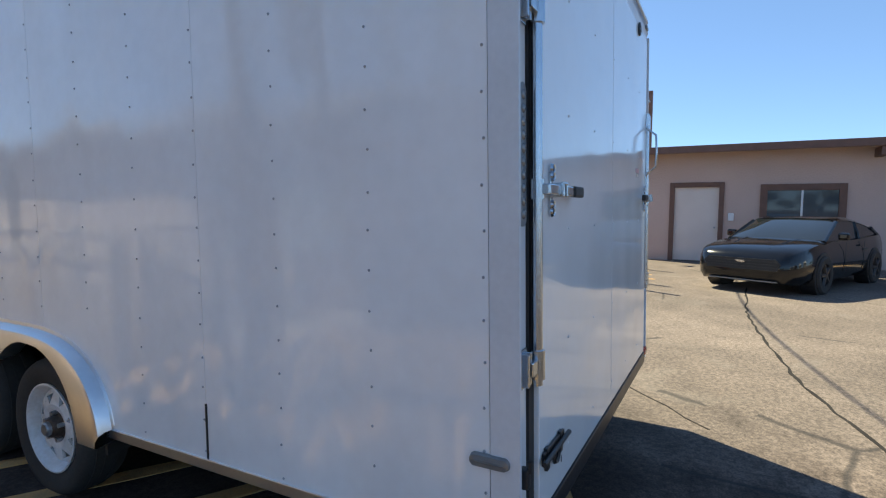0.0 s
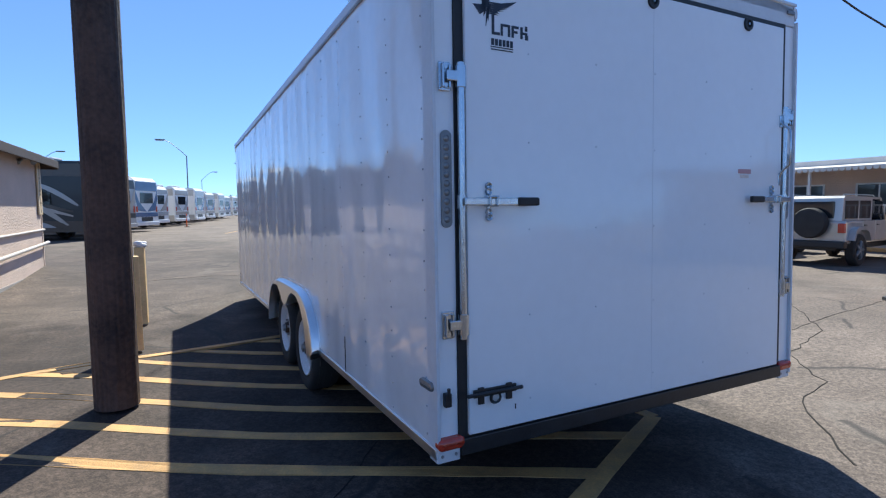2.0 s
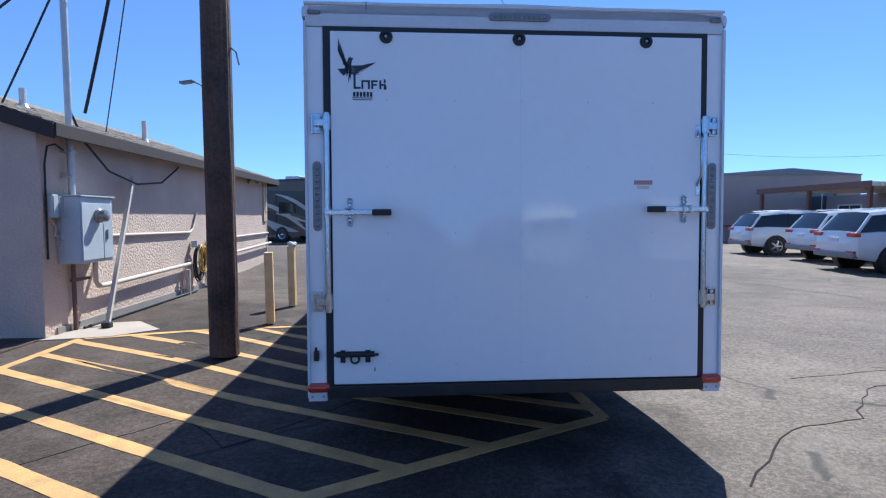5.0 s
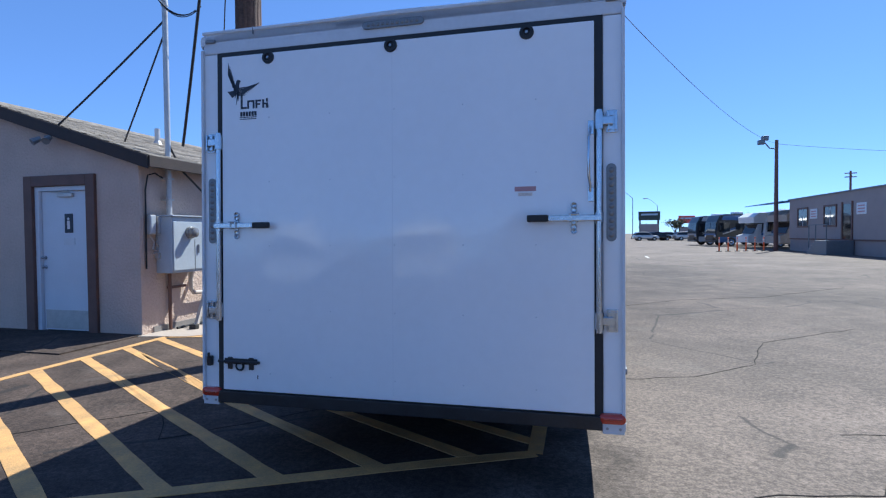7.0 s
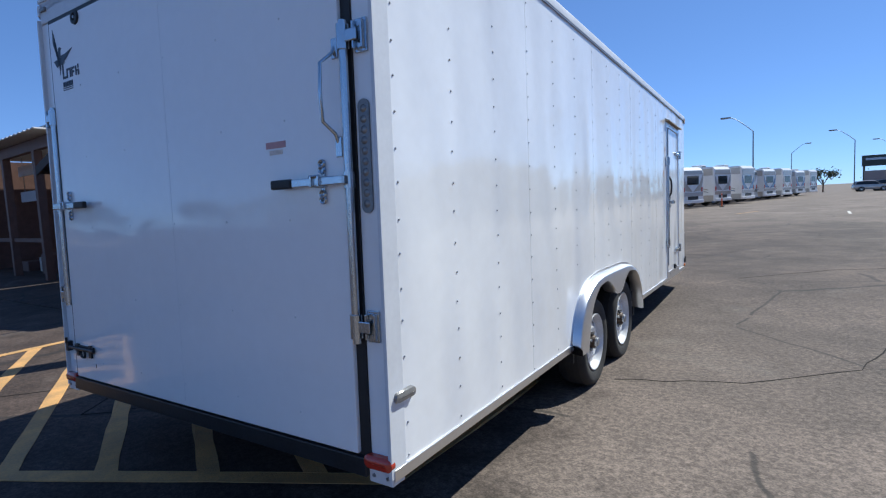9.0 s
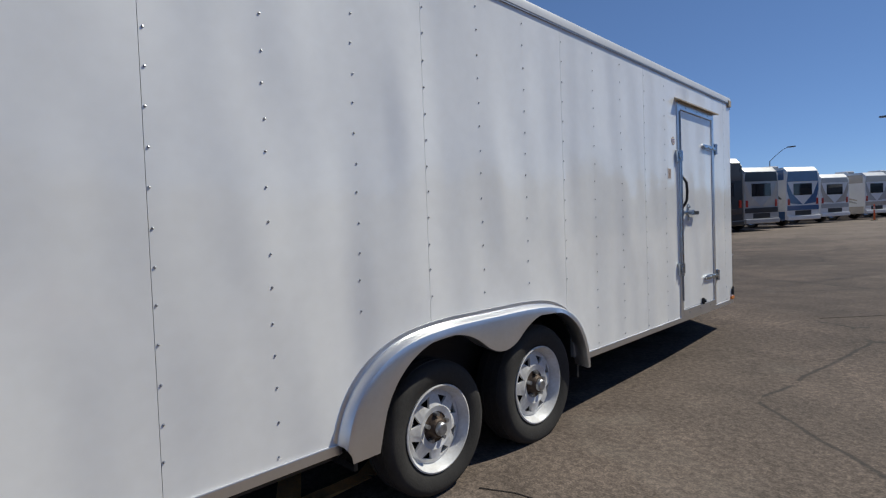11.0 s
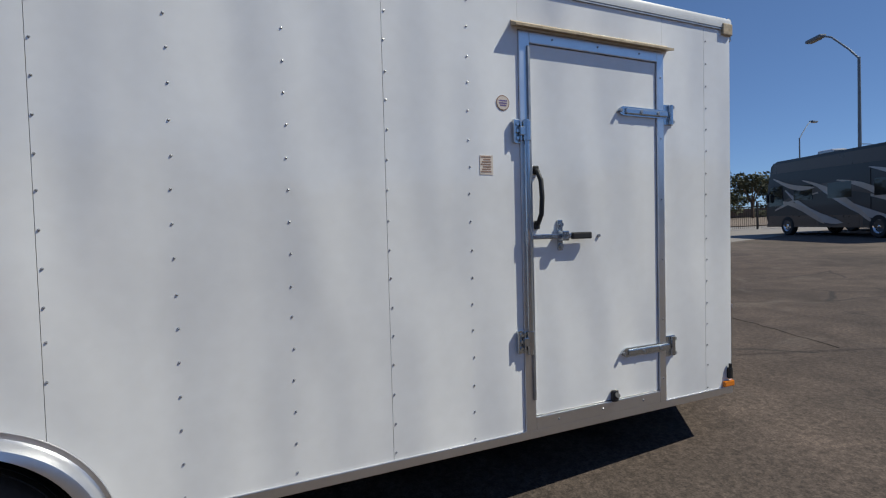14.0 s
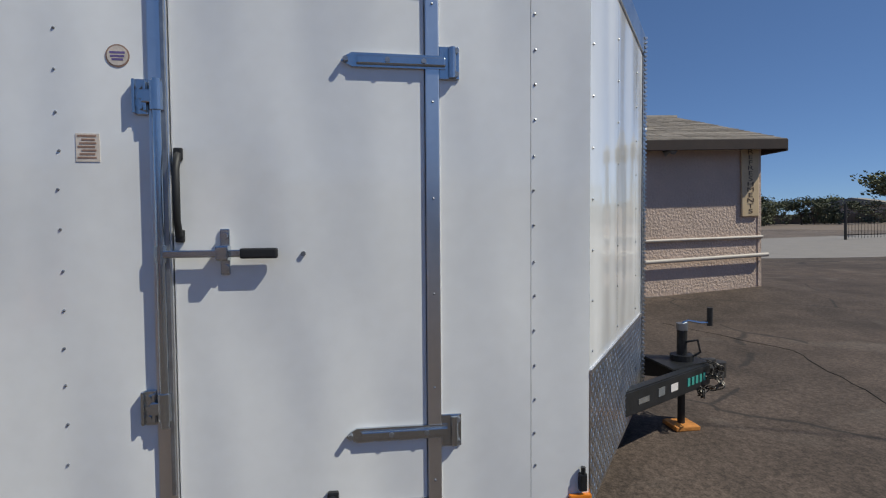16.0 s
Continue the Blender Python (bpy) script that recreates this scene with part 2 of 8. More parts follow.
M = dict(
    white=mat("white_trailer_paint", (0.86, 0.865, 0.87), 0.10, 0, 0.03, 1.2, 14, wave=0.065, wave_scale=1.9, tall=0.35, spec=0.5, coat=0.35, rvar=0.04, tint=(0.83, 0.83, 0.83)),
    ramp_white=mat("white_ramp_paint", (0.87, 0.875, 0.88), 0.08, 0, 0.03, 1.0, 14, wave=0.016, wave_scale=1.6, coat=0.35, rvar=0.04),
    trim_white=mat("white_trim", (0.66, 0.67, 0.69), 0.35, 0, 0.06, 5, 40, rvar=0.1),
    drip=mat("yellowed_trim", (0.50, 0.40, 0.27), 0.5, 0, 0.2, 14, 60, tint=(0.34, 0.25, 0.15)),
    alu=mat("brushed_aluminium", (0.78, 0.78, 0.79), 0.32, 1.0, 0.04, 5, 40, rvar=0.05),
    zinc=mat("zinc_plated_steel", (0.52, 0.56, 0.60), 0.24, 1.0, 0.06, 7, 45, rvar=0.05),
    steel=mat("dull_steel", (0.36, 0.37, 0.39), 0.42, 0.9, 0.2, 20, 120, rvar=0.12),
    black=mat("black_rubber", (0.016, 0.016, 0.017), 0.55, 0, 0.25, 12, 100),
    blackpaint=mat("black_painted_steel", (0.022, 0.023, 0.025), 0.38, 0.1, 0.3, 10, 80, bump=0.05),
    tyre=mat("tyre_rubber", (0.032, 0.030, 0.028), 0.82, 0, 0.3, 6, 60, bump=0.12, bump_scale=120),
    wheel=mat("white_steel_wheel", (0.72, 0.73, 0.75), 0.3, 0, 0.08, 10, 60, tint=(0.60, 0.58, 0.55)),
    red=mat("red_lens", (0.45, 0.04, 0.02), 0.18, 0, 0.1, 20, 90, coat=0.5),
    amber=mat("amber_lens", (0.75, 0.22, 0.02), 0.2, 0, 0.1, 20, 90, coat=0.5),
    bezel=mat("grey_lamp_bezel", (0.20, 0.21, 0.22), 0.35, 0.2, 0.15, 20, 90),
    led=mat("clear_led", (0.24, 0.235, 0.23), 0.2, 0.3, 0.15, 30, 90),
    decal=mat("dark_decal", (0.025, 0.03, 0.045), 0.45, 0, 0.1, 10, 60),
    decal_red=mat("red_decal", (0.52, 0.28, 0.28), 0.5, 0, 0.1, 10, 60),
    decal_tan=mat("tan_decal", (0.68, 0.60, 0.53), 0.6, 0, 0.15, 30, 120),
    decal_brown=mat("brown_print", (0.33, 0.21, 0.16), 0.6, 0, 0.15, 30, 120),
    decal_blue=mat("violet_print", (0.16, 0.12, 0.30), 0.6, 0, 0.15, 30, 120),
    teal=mat("teal_marker", (0.05, 0.30, 0.26), 0.6, 0, 0.1, 20, 90),
    rust=mat("rusty_orange_paint", (0.55, 0.22, 0.05), 0.7, 0, 0.3, 20, 90, bump=0.1),
    tread=mat("tread_plate", (0.62, 0.63, 0.64), 0.32, 1.0, 0.12, 10, 80, rvar=0.1),
    rusty_hub=mat("rusty_hub_steel", (0.085, 0.060, 0.045), 0.6, 0.5, 0.4, 30, 120, bump=0.2),
    fence_brown=mat("brown_block_wall", (0.12, 0.085, 0.065), 0.9, 0, 0.2, 0.5, 12, bump=0.2, bump_scale=8),
    pad=mat("pale_pad_concrete", (0.40, 0.33, 0.275), 0.85, 0, 0.12, 1.5, 60, bump=0.2, bump_scale=80),
    chain=mat("chain_steel", (0.12, 0.11, 0.10), 0.5, 0.8, 0.3, 30, 100),
    asphalt=asphalt_mat(),
    tar=mat("crack_sealer", (0.03, 0.027, 0.025), 0.9, 0, 0.3, 6, 60, spec=0.1),
    stripe=mat("faded_yellow_paint", (0.64, 0.34, 0.115), 0.75, 0, 0.12, 5, 70, bump=0.25, bump_scale=110, tint=(0.40, 0.25, 0.11)),
    stripe_white=mat("faded_white_paint", (0.5, 0.47, 0.42), 0.75, 0, 0.15, 5, 70, bump=0.2, bump_scale=110),
    concrete=mat("concrete", (0.26, 0.235, 0.215), 0.85, 0, 0.12, 1.5, 60, bump=0.2, bump_scale=80),
    dirt=mat("dry_dirt", (0.19, 0.145, 0.11), 0.95, 0, 0.2, 0.2, 12, bump=0.3, bump_scale=5),
    stucco=mat("beige_stucco", (0.59, 0.45, 0.37), 0.9, 0, 0.10, 1.4, 30, bump=1.0, bump_scale=24, tint=(0.56, 0.43, 0.35)),
    stucco_pink=mat("pinkish_stucco", (0.54, 0.40, 0.35), 0.9, 0, 0.07, 1.0, 30, bump=0.5, bump_scale=24),
    brown=mat("brown_wood_paint", (0.145, 0.074, 0.055), 0.6, 0, 0.2, 6, 60, bump=0.15),
    fascia_brown=mat("dark_brown_fascia_paint", (0.042, 0.027, 0.022), 0.7, 0, 0.25, 6, 60, bump=0.15),
    door_beige=mat("pale_beige_door_paint", (0.66, 0.58, 0.54), 0.5, 0, 0.05, 2, 40),
    doorwhite=mat("white_door_paint", (0.66, 0.68, 0.72), 0.4, 0, 0.05, 2, 40),
    shingle=mat("grey_brown_shingle", (0.27, 0.235, 0.20), 0.9, 0, 0.25, 9, 110, bump=0.5, bump_scale=70, island=0.25),
    pole=mat("creosote_pole", (0.095, 0.054, 0.038), 0.85, 0, 0.5, 2.2, 30, bump=0.5, bump_scale=30, wave=0.03, wave_scale=26, tall=0.04, tint=(0.05, 0.03, 0.024)),
    lumber=mat("yellowed_lumber", (0.72, 0.49, 0.24), 0.7, 0, 0.18, 5, 60, bump=0.2, bump_scale=40),
    greybox=mat("grey_electric_enclosure", (0.46, 0.50, 0.54), 0.45, 0.1, 0.1, 4, 40),
    conduit=mat("galvanized_conduit", (0.52, 0.50, 0.48), 0.45, 0.5, 0.12, 10, 60),
    pvc=mat("white_pvc", (0.53, 0.47, 0.41), 0.5, 0, 0.1, 8, 60),
    cable=mat("black_cable", (0.02, 0.02, 0.022), 0.6, 0, 0.2, 10, 60),
    hose_yellow=mat("yellow_cord", (0.62, 0.40, 0.06), 0.5, 0, 0.15, 10, 60),
    hose_white=mat("white_hose", (0.68, 0.66, 0.68), 0.5, 0, 0.1, 10, 60),
    sign_cream=mat("cream_sign_board", (0.62, 0.47, 0.29), 0.6, 0, 0.1, 6, 50),
    sign_text=mat("brown_sign_letters", (0.10, 0.065, 0.04), 0.6, 0, 0.1, 6, 50),
    sign_dark=mat("dark_green_sign_cabinet", (0.030, 0.045, 0.038), 0.5, 0, 0.2, 3, 30),
    sign_face=mat("pale_sign_face", (0.40, 0.50, 0.60), 0.3, 0, 0.15, 1.5, 20),
    orange=mat("orange_delineator_plastic", (0.85, 0.16, 0.04), 0.5, 0, 0.12, 6, 60),
    reflective=mat("white_reflective_band", (0.75, 0.70, 0.68), 0.4, 0, 0.08, 8, 60),
    carblack=mat("black_car_paint", (0.006, 0.006, 0.007), 0.12, 0, 0.1, 5, 60, spec=0.35, coat=0.35, rvar=0.03),
    carwhite=mat("white_car_paint", (0.70, 0.71, 0.73), 0.2, 0, 0.04, 5, 60, coat=0.6, rvar=0.04),
    carsilver=mat("silver_car_paint", (0.50, 0.48, 0.45), 0.25, 0.4, 0.05, 5, 60, coat=0.6, rvar=0.04),
    glass=glass_mat("dark_tinted_glass", (0.015, 0.018, 0.022)),
    chrome=mat("chrome", (0.75, 0.75, 0.77), 0.1, 1.0, 0.05, 10, 60, rvar=0.04),
    rv_brown=mat("bronze_coach_paint", (0.070, 0.052, 0.041), 0.3, 0.1, 0.12, 2, 30, coat=0.25),
    rv_dark=mat("dark_coach_paint", (0.015, 0.016, 0.019), 0.32, 0, 0.12, 2, 30, coat=0.2),
    rv_white=mat("white_coach_gelcoat", (0.74, 0.73, 0.72), 0.3, 0, 0.06, 2, 30, coat=0.3),
    rv_grey=mat("grey_coach_paint", (0.42, 0.41, 0.40), 0.25, 0, 0.08, 2, 30, coat=0.5),
    rv_tan=mat("tan_coach_swoosh", (0.46, 0.40, 0.34), 0.25, 0, 0.08, 2, 30, coat=0.5),
    rv_blue=mat("blue_coach_paint", (0.05, 0.11, 0.24), 0.2, 0, 0.1, 2, 30, coat=0.7),
    siding=mat("grey_siding", (0.33, 0.285, 0.27), 0.8, 0, 0.07, 1.5, 30, bump=0.15),
    corrugated=mat("white_corrugated_metal", (0.66, 0.62, 0.57), 0.5, 0.1, 0.08, 2, 30),
    lamp_grey=mat("grey_lamp_post", (0.17, 0.19, 0.21), 0.5, 0.4, 0.1, 5, 40),
    iron=mat("wrought_iron_paint", (0.018, 0.015, 0.015), 0.6, 0, 0.2, 5, 50),
    leaf=mat("tree_leaf", (0.115, 0.12, 0.062), 0.75, 0, 0.35, 0.9, 12, tint=(0.065, 0.075, 0.042), island=0.35),
    bark=mat("tree_bark", (0.13, 0.09, 0.06), 0.9, 0, 0.3, 5, 40, bump=0.5),
    blue_awning=mat("blue_canvas", (0.06, 0.22, 0.55), 0.7, 0, 0.1, 3, 40),
    sign_red=mat("red_sign_face", (0.62, 0.08, 0.06), 0.4, 0, 0.1, 3, 40),
    window=glass_mat("window_glass", (0.06, 0.075, 0.09)),
    blind=mat("pale_window_blind", (0.40, 0.44, 0.46), 0.5, 0, 0.1, 6, 40),
)


# ---- mesh helpers ----
def bm_box(bm, a, b, bevel=0.0):
    """A box from corner a to corner b, with rounded edges."""
    c = [(p + q) / 2 for p, q in zip(a, b)]
    s = [max(1e-4, abs(q - p)) for p, q in zip(a, b)]
    r = bmesh.ops.create_cube(bm, size=1, matrix=Matrix.Translation(c) @ Matrix.Diagonal((*s, 1)))
    if bevel:
        edges = list({e for v in r["verts"] for e in v.link_edges})
        bmesh.ops.bevel(bm, geom=edges, offset=min(bevel, min(s) * 0.45), segments=2, affect="EDGES", profile=0.6)
    return bm


def box(a, b, bevel=0.0):
    return bm_box(bmesh.new(), a, b, bevel)


def bm_cyl(bm, p, q, r, seg=14, r2=None):
    p, q = Vector(p), Vector(q)
    d = q - p
    m = Matrix.Translation((p + q) / 2) @ d.to_track_quat("Z", "Y").to_matrix().to_4x4()
    bmesh.ops.create_cone(bm, cap_ends=True, segments=seg, radius1=r, radius2=r if r2 is None else r2, depth=d.length, matrix=m)
    return bm


def cyl(p, q, r, seg=14, r2=None):
    return bm_cyl(bmesh.new(), p, q, r, seg, r2)


def bm_tube(bm, pts, r, seg=8):
    """A round rod swept along points."""
    pts = [Vector(p) for p in pts]
    rings = []
    for i, p in enumerate(pts):
        d = (pts[min(i + 1, len(pts) - 1)] - pts[max(i - 1, 0)]).normalized()
        u = d.orthogonal().normalized() if not rings else (last_u - d * last_u.dot(d)).normalized()
        last_u = u
        v = d.cross(u)
        rings.append([bm.verts.new(p + r * (math.cos(a) * u + math.sin(a) * v)) for a in (2 * math.pi * k / seg for k in range(seg))])
    for a, b in zip(rings, rings[1:]):
        for k in range(seg):
            bm.faces.new((a[k], a[(k + 1) % seg], b[(k + 1) % seg], b[k]))
    bm.faces.new(rings[0][::-1])
    bm.faces.new(rings[-1])
    return bm


def tube(pts, r, seg=8):
    return bm_tube(bmesh.new(), pts, r, seg)


def bm_prism(bm, outline, axis, lo, hi):
    """An outline in the two other axes, given thickness along axis."""
    def place(p, h):
        q = [p[0], p[1]]
        q.insert("xyz".index(axis), h)
        return q
    a = [bm.verts.new(place(p, lo)) for p in outline]
    b = [bm.verts.new(place(p, hi)) for p in outline]
    bm.faces.new(a)
    bm.faces.new(b[::-1])
    k = len(a)
    for i in range(k):
        bm.faces.new((a[i], b[i], b[(i + 1) % k], a[(i + 1) % k]))
    bmesh.ops.recalc_face_normals(bm, faces=bm.faces)
    return bm


def prism(outline, axis, lo, hi):
    return bm_prism(bmesh.new(), outline, axis, lo, hi)


def bm_lathe(bm, profile, centre, axis="x", seg=36):
    """Turns (along, radius) pairs round an axis through centre."""
    c = Vector(centre)
    rings = []
    for h, r in profile:
        ring = []
        for k in range(seg):
            a = 2 * math.pi * k / seg
            o = {"x": (h, r * math.cos(a), r * math.sin(a)), "y": (r * math.cos(a), h, r * math.sin(a)), "z": (r * math.cos(a), r * math.sin(a), h)}[axis]
            ring.append(bm.verts.new(c + Vector(o)))
        rings.append(ring)
    for a, b in zip(rings, rings[1:]):
        for k in range(seg):
            bm.faces.new((a[k], a[(k + 1) % seg], b[(k + 1) % seg], b[k]))
    bmesh.ops.recalc_face_normals(bm, faces=bm.faces)
    return bm


def part(name, bm, material, parent=None, label="", smooth=False):
    me = bpy.data.meshes.new(name)
    bm.to_mesh(me)
    bm.free()
    me.materials.append(M[material])
    if smooth:
        me.shade_smooth()
        me.set_sharp_from_angle(angle=radians(38))
    ob = new(name, me)
    if parent is not None:
        ob.parent = parent
    if label:
        ob["label"] = label
    return ob


def thing(name, m, label, category, group="", kind=""):
    ob = new(name)
    ob.matrix_basis = m
    return tagged(ob, label, category, group, kind)


def again(ob, m, parent):
    """The same mesh once more as a part."""
    o = new(ob.name.split(".")[0], ob.data)
    o.parent = parent
    o.matrix_basis = m
    return o


# ---- ground ----
def dip(x, y):
    """The lot sags slightly under the trailer's axles."""
    def ease(v, a, b):
        u = min(1.0, max(0.0, (v - a) / (b - a)))
        return u * u * (3 - 2 * u)
    return 0.075 * ease(x, -3.4, -1.5) * (1 - ease(x, 2.5, 6.0)) * ease(y, 0.2, 2.3) * (1 - ease(y, 5.5, 8.6))


def ground():
    far = [80.0, 200.0, 600.0, 1600.0]
    xs = [-v for v in far[::-1]] + [-30.0, -10.0] + [-4.0 + 0.25 * k for k in range(45)] + [12.0, 30.0] + far
    ys = [-v for v in far[::-1]] + [-30.0, -8.0] + [-0.5 + 0.25 * k for k in range(41)] + [14.0, 30.0] + far
    bm = bmesh.new()
    rows = [[bm.verts.new((x, y, -dip(x, y))) for x in xs] for y in ys]
    for a, b in zip(rows, rows[1:]):
        for k in range(len(xs) - 1):
            bm.faces.new((a[k], a[k + 1], b[k + 1], b[k]))
    g = part("ground", bm, "asphalt", smooth=True)
    tagged(g, "wide worn asphalt lot, sun-bleached and stained", "ground", kind="structure")


ground()


def flat_poly(name, outline, z, material, label, category="ground", thick=0.004):
    bm = prism(outline, "z", z - thick, z)
    for v in bm.verts:
        v.co.z -= dip(v.co.x, v.co.y)
    ob = part(name, bm, material)
    return tagged(ob, label, category, kind="structure")


def strip(name, a, b, w, material, label, z=0.004, category="road marking", jag=0.0):
    a, b = Vector((*a, 0)), Vector((*b, 0))
    d = (b - a).normalized()
    s = Vector((-d.y, d.x, 0)) * w / 2
    k = max(1, int((b - a).length / 0.25)) if jag else 1
    left, right = [], []
    for i in range(k + 1):
        p = a.lerp(b, i / k)
        j = 1 + random.uniform(-jag, jag)
        left.append((p + s * j).xy)
        right.append((p - s * j).xy)
    return flat_poly(name, left + right[::-1], z, material, label, category)


def hatched_zone():
    """Faded yellow no-parking hatching: a border and slanting bars clipped to it."""
    zone = [(-4.8, -2.12), (0.78, 0.66), (0.78, 2.6), (-0.6, 4.9), (-4.8, 3.68)]
    for a, b in zip(zone, zone[1:] + zone[:1]):
        strip("hatch_border", a, b, 0.11, "stripe", "faded yellow painted border line on asphalt", 0.006, jag=0.08)
    slope = -0.59
    for k in range(-7, 12):
        c = -0.51 + 0.615 * k
        hits = []
        for (x0, y0), (x1, y1) in zip(zone, zone[1:] + zone[:1]):
            f0, f1 = y0 - slope * x0 - c, y1 - slope * x1 - c
            if f0 * f1 < 0:
                u = f0 / (f0 - f1)
                hits.append((x0 + u * (x1 - x0), y0 + u * (y1 - y0)))
        if len(hits) == 2 and (Vector(hits[0]) - Vector(hits[1])).length > 0.3:
            strip("hatch_bar", hits[0], hits[1], 0.12, "stripe", "faded yellow slanting bar painted on asphalt", 0.004, jag=0.1)


hatched_zone()


def crack(points, w):
    rnd = random.Random(len(points) * 7 + int(points[0][0] * 10))
    left, right = [], []
    fine = []
    for (x0, y0), (x1, y1) in zip(points, points[1:]):
        k = max(2, int(math.hypot(x1 - x0, y1 - y0) / 0.18))
        for i in range(k):
            u = i / k
            fine.append((x0 + u * (x1 - x0) + rnd.uniform(-0.025, 0.025), y0 + u * (y1 - y0) + rnd.uniform(-0.025, 0.025)))
    fine.append(points[-1])
    for i, p in enumerate(fine):
        q, r = fine[max(0, i - 1)], fine[min(len(fine) - 1, i + 1)]
        d = Vector((r[0] - q[0], r[1] - q[1])).normalized()
        ww = (w if w > 0.03 else w * 0.55) * rnd.uniform(0.4, 1.2)
        left.append((p[0] - d.y * ww / 2, p[1] + d.x * ww / 2))
        right.append((p[0] + d.y * ww / 2, p[1] - d.x * ww / 2))
    bm = bmesh.new()
    rows = []
    for (x0, y0), (x1, y1) in zip(left, right):
        z0, z1 = 0.003 - dip(x0, y0), 0.003 - dip(x1, y1)
        rows.append([bm.verts.new(p) for p in ((x0, y0, z0 - 0.006), (x0, y0, z0), (x1, y1, z1), (x1, y1, z1 - 0.006))])
    for p, q in zip(rows, rows[1:]):
        for k in range(3):
            bm.faces.new((p[k], p[k + 1], q[k + 1], q[k]))
    bmesh.ops.recalc_face_normals(bm, faces=bm.faces)
    tagged(part("asphalt_crack", bm, "tar"), "dark tar-sealed crack across the asphalt", "crack", kind="structure")


crack([(9.0, -0.8), (6.0, -0.75), (4.2, -0.9), (2.6, -1.1), (0.5, -1.6)], 0.032)
crack([(1.2, -0.4), (2.0, 0.3), (2.7, 0.5), (3.4, 1.2), (4.8, 1.6), (6.5, 3.0)], 0.022)
crack([(1.4, 2.9), (2.3, 3.2), (3.1, 3.9), (3.6, 5.2), (5.2, 6.3)], 0.022)
crack([(3.0, 1.6), (7.4, 2.2), (12.0, 2.9)], 0.02)
crack([(2.0, 8.3), (3.4, 9.6), (5.3, 10.4), (8.0, 13.0)], 0.025)
crack([(-3.4, -0.2), (-2.4, 0.9), (-1.9, 0.3), (-1.0, 1.4)], 0.018)
crack([(0.5, 10.2), (-1.6, 11.0), (-3.4, 10.6)], 0.02)
strip("bay_line", (5.5, 30.0), (5.7, 33.0), 0.12, "stripe_white", "short faded white bay line on asphalt")
strip("bay_line", (0.6, 33.0), (1.6, 36.0), 0.12, "stripe", "short faded yellow bay line on asphalt")
for k in range(6):
    strip("bay_line", (9.4 + 0.8 * k, 0.9 + 0.16 * k), (9.9 + 0.8 * k, 3.0 + 0.1 * k), 0.1, "stripe", "faded yellow hatch bar painted on asphalt")
strip("bay_line", (8.6, -3.9), (13.6, -4.6), 0.1, "stripe", "faded yellow bay line painted on asphalt")
flat_poly("concrete_pad", [(-5.45, 3.55), (-4.5, 3.75), (-4.05, 4.15), (-4.6, 4.75), (-5.35, 4.6)], 0.012, "pad", "pale concrete pad at the building corner", "pavement", 0.03)
flat_poly("concrete_apron", [(-14.5, 15.0), (-11.3, 22.5), (-13.0, 30.0), (-15.5, 41.0), (-24.0, 46.0), (-27.0, 42.0), (-27.0, 28.0), (-20.0, 18.0)], 0.012, "concrete", "pale concrete driveway apron", "pavement", 0.03)
flat_poly("dirt_verge", [(-24.0, 47.0), (-15.0, 52.0), (-30.0, 130.0), (-300.0, 260.0), (-300.0, -40.0), (-54.0, -40.0), (-52.0, 30.0), (-46.0, 48.0)], 0.01, "dirt", "dry brown dirt verge beyond the lot", "ground", 0.02)
strip("road_kerb", (-51.0, -40.0), (-49.0, 30.0), 0.6, "concrete", "long pale concrete kerb beyond the road", 0.12, "kerb")
strip("road_kerb", (-49.0, 30.0), (-43.0, 50.0), 0.6, "concrete", "long pale concrete kerb beyond the road", 0.12, "kerb")
strip("road_edge", (-66.0, -40.0), (-62.0, 60.0), 1.2, "concrete", "pale gravel track across the dirt verge", 0.02, "track")


# ---- the cargo trailer ----
HW, Z0, Z1, LEN, NOSE = 1.295, 0.43, 2.76, 7.52, 8.45
STEP = 0.427
TILT = 1.3
trailer = thing("cargo_trailer", pose(0, 0, 0, -TILT, 0, 0), "long white enclosed cargo trailer with ramp door and V nose", "trailer")
AXLES = (2.72, 3.62)


def outer_z(y):
    """Upper outline of the double fender, flat along the top with rounded shoulders."""
    u = min(1.0, abs(y - 3.135) / (1.055 if y < 3.135 else 1.005))
    return 0.385 + 0.505 * (1 - u ** 4.2) ** 0.5


def arch_top(y):
    """Lower edge of the side skin: it rises over the wheels."""
    return max(Z0 + 0.02, min(0.84, outer_z(y) - 0.035)) if 2.13 < y < 4.14 else Z0 + 0.02


def side_panel(y0, y1, sgn, name="side_panel"):
    ys = [y0] + [c for c in [2.129] + [2.14 + 1.99 * k / 40 for k in range(41)] + [4.141] if y0 < c < y1] + [y1]
    low = [(c, arch_top(c)) for c in ys]
    outline = low + [(y1, Z1 - 0.03), (y0, Z1 - 0.03)]
    lo, hi = sorted((sgn * (HW - 0.022), sgn * HW))
    bm = prism(outline, "x", lo, hi)
    part(name, bm, "white", trailer)


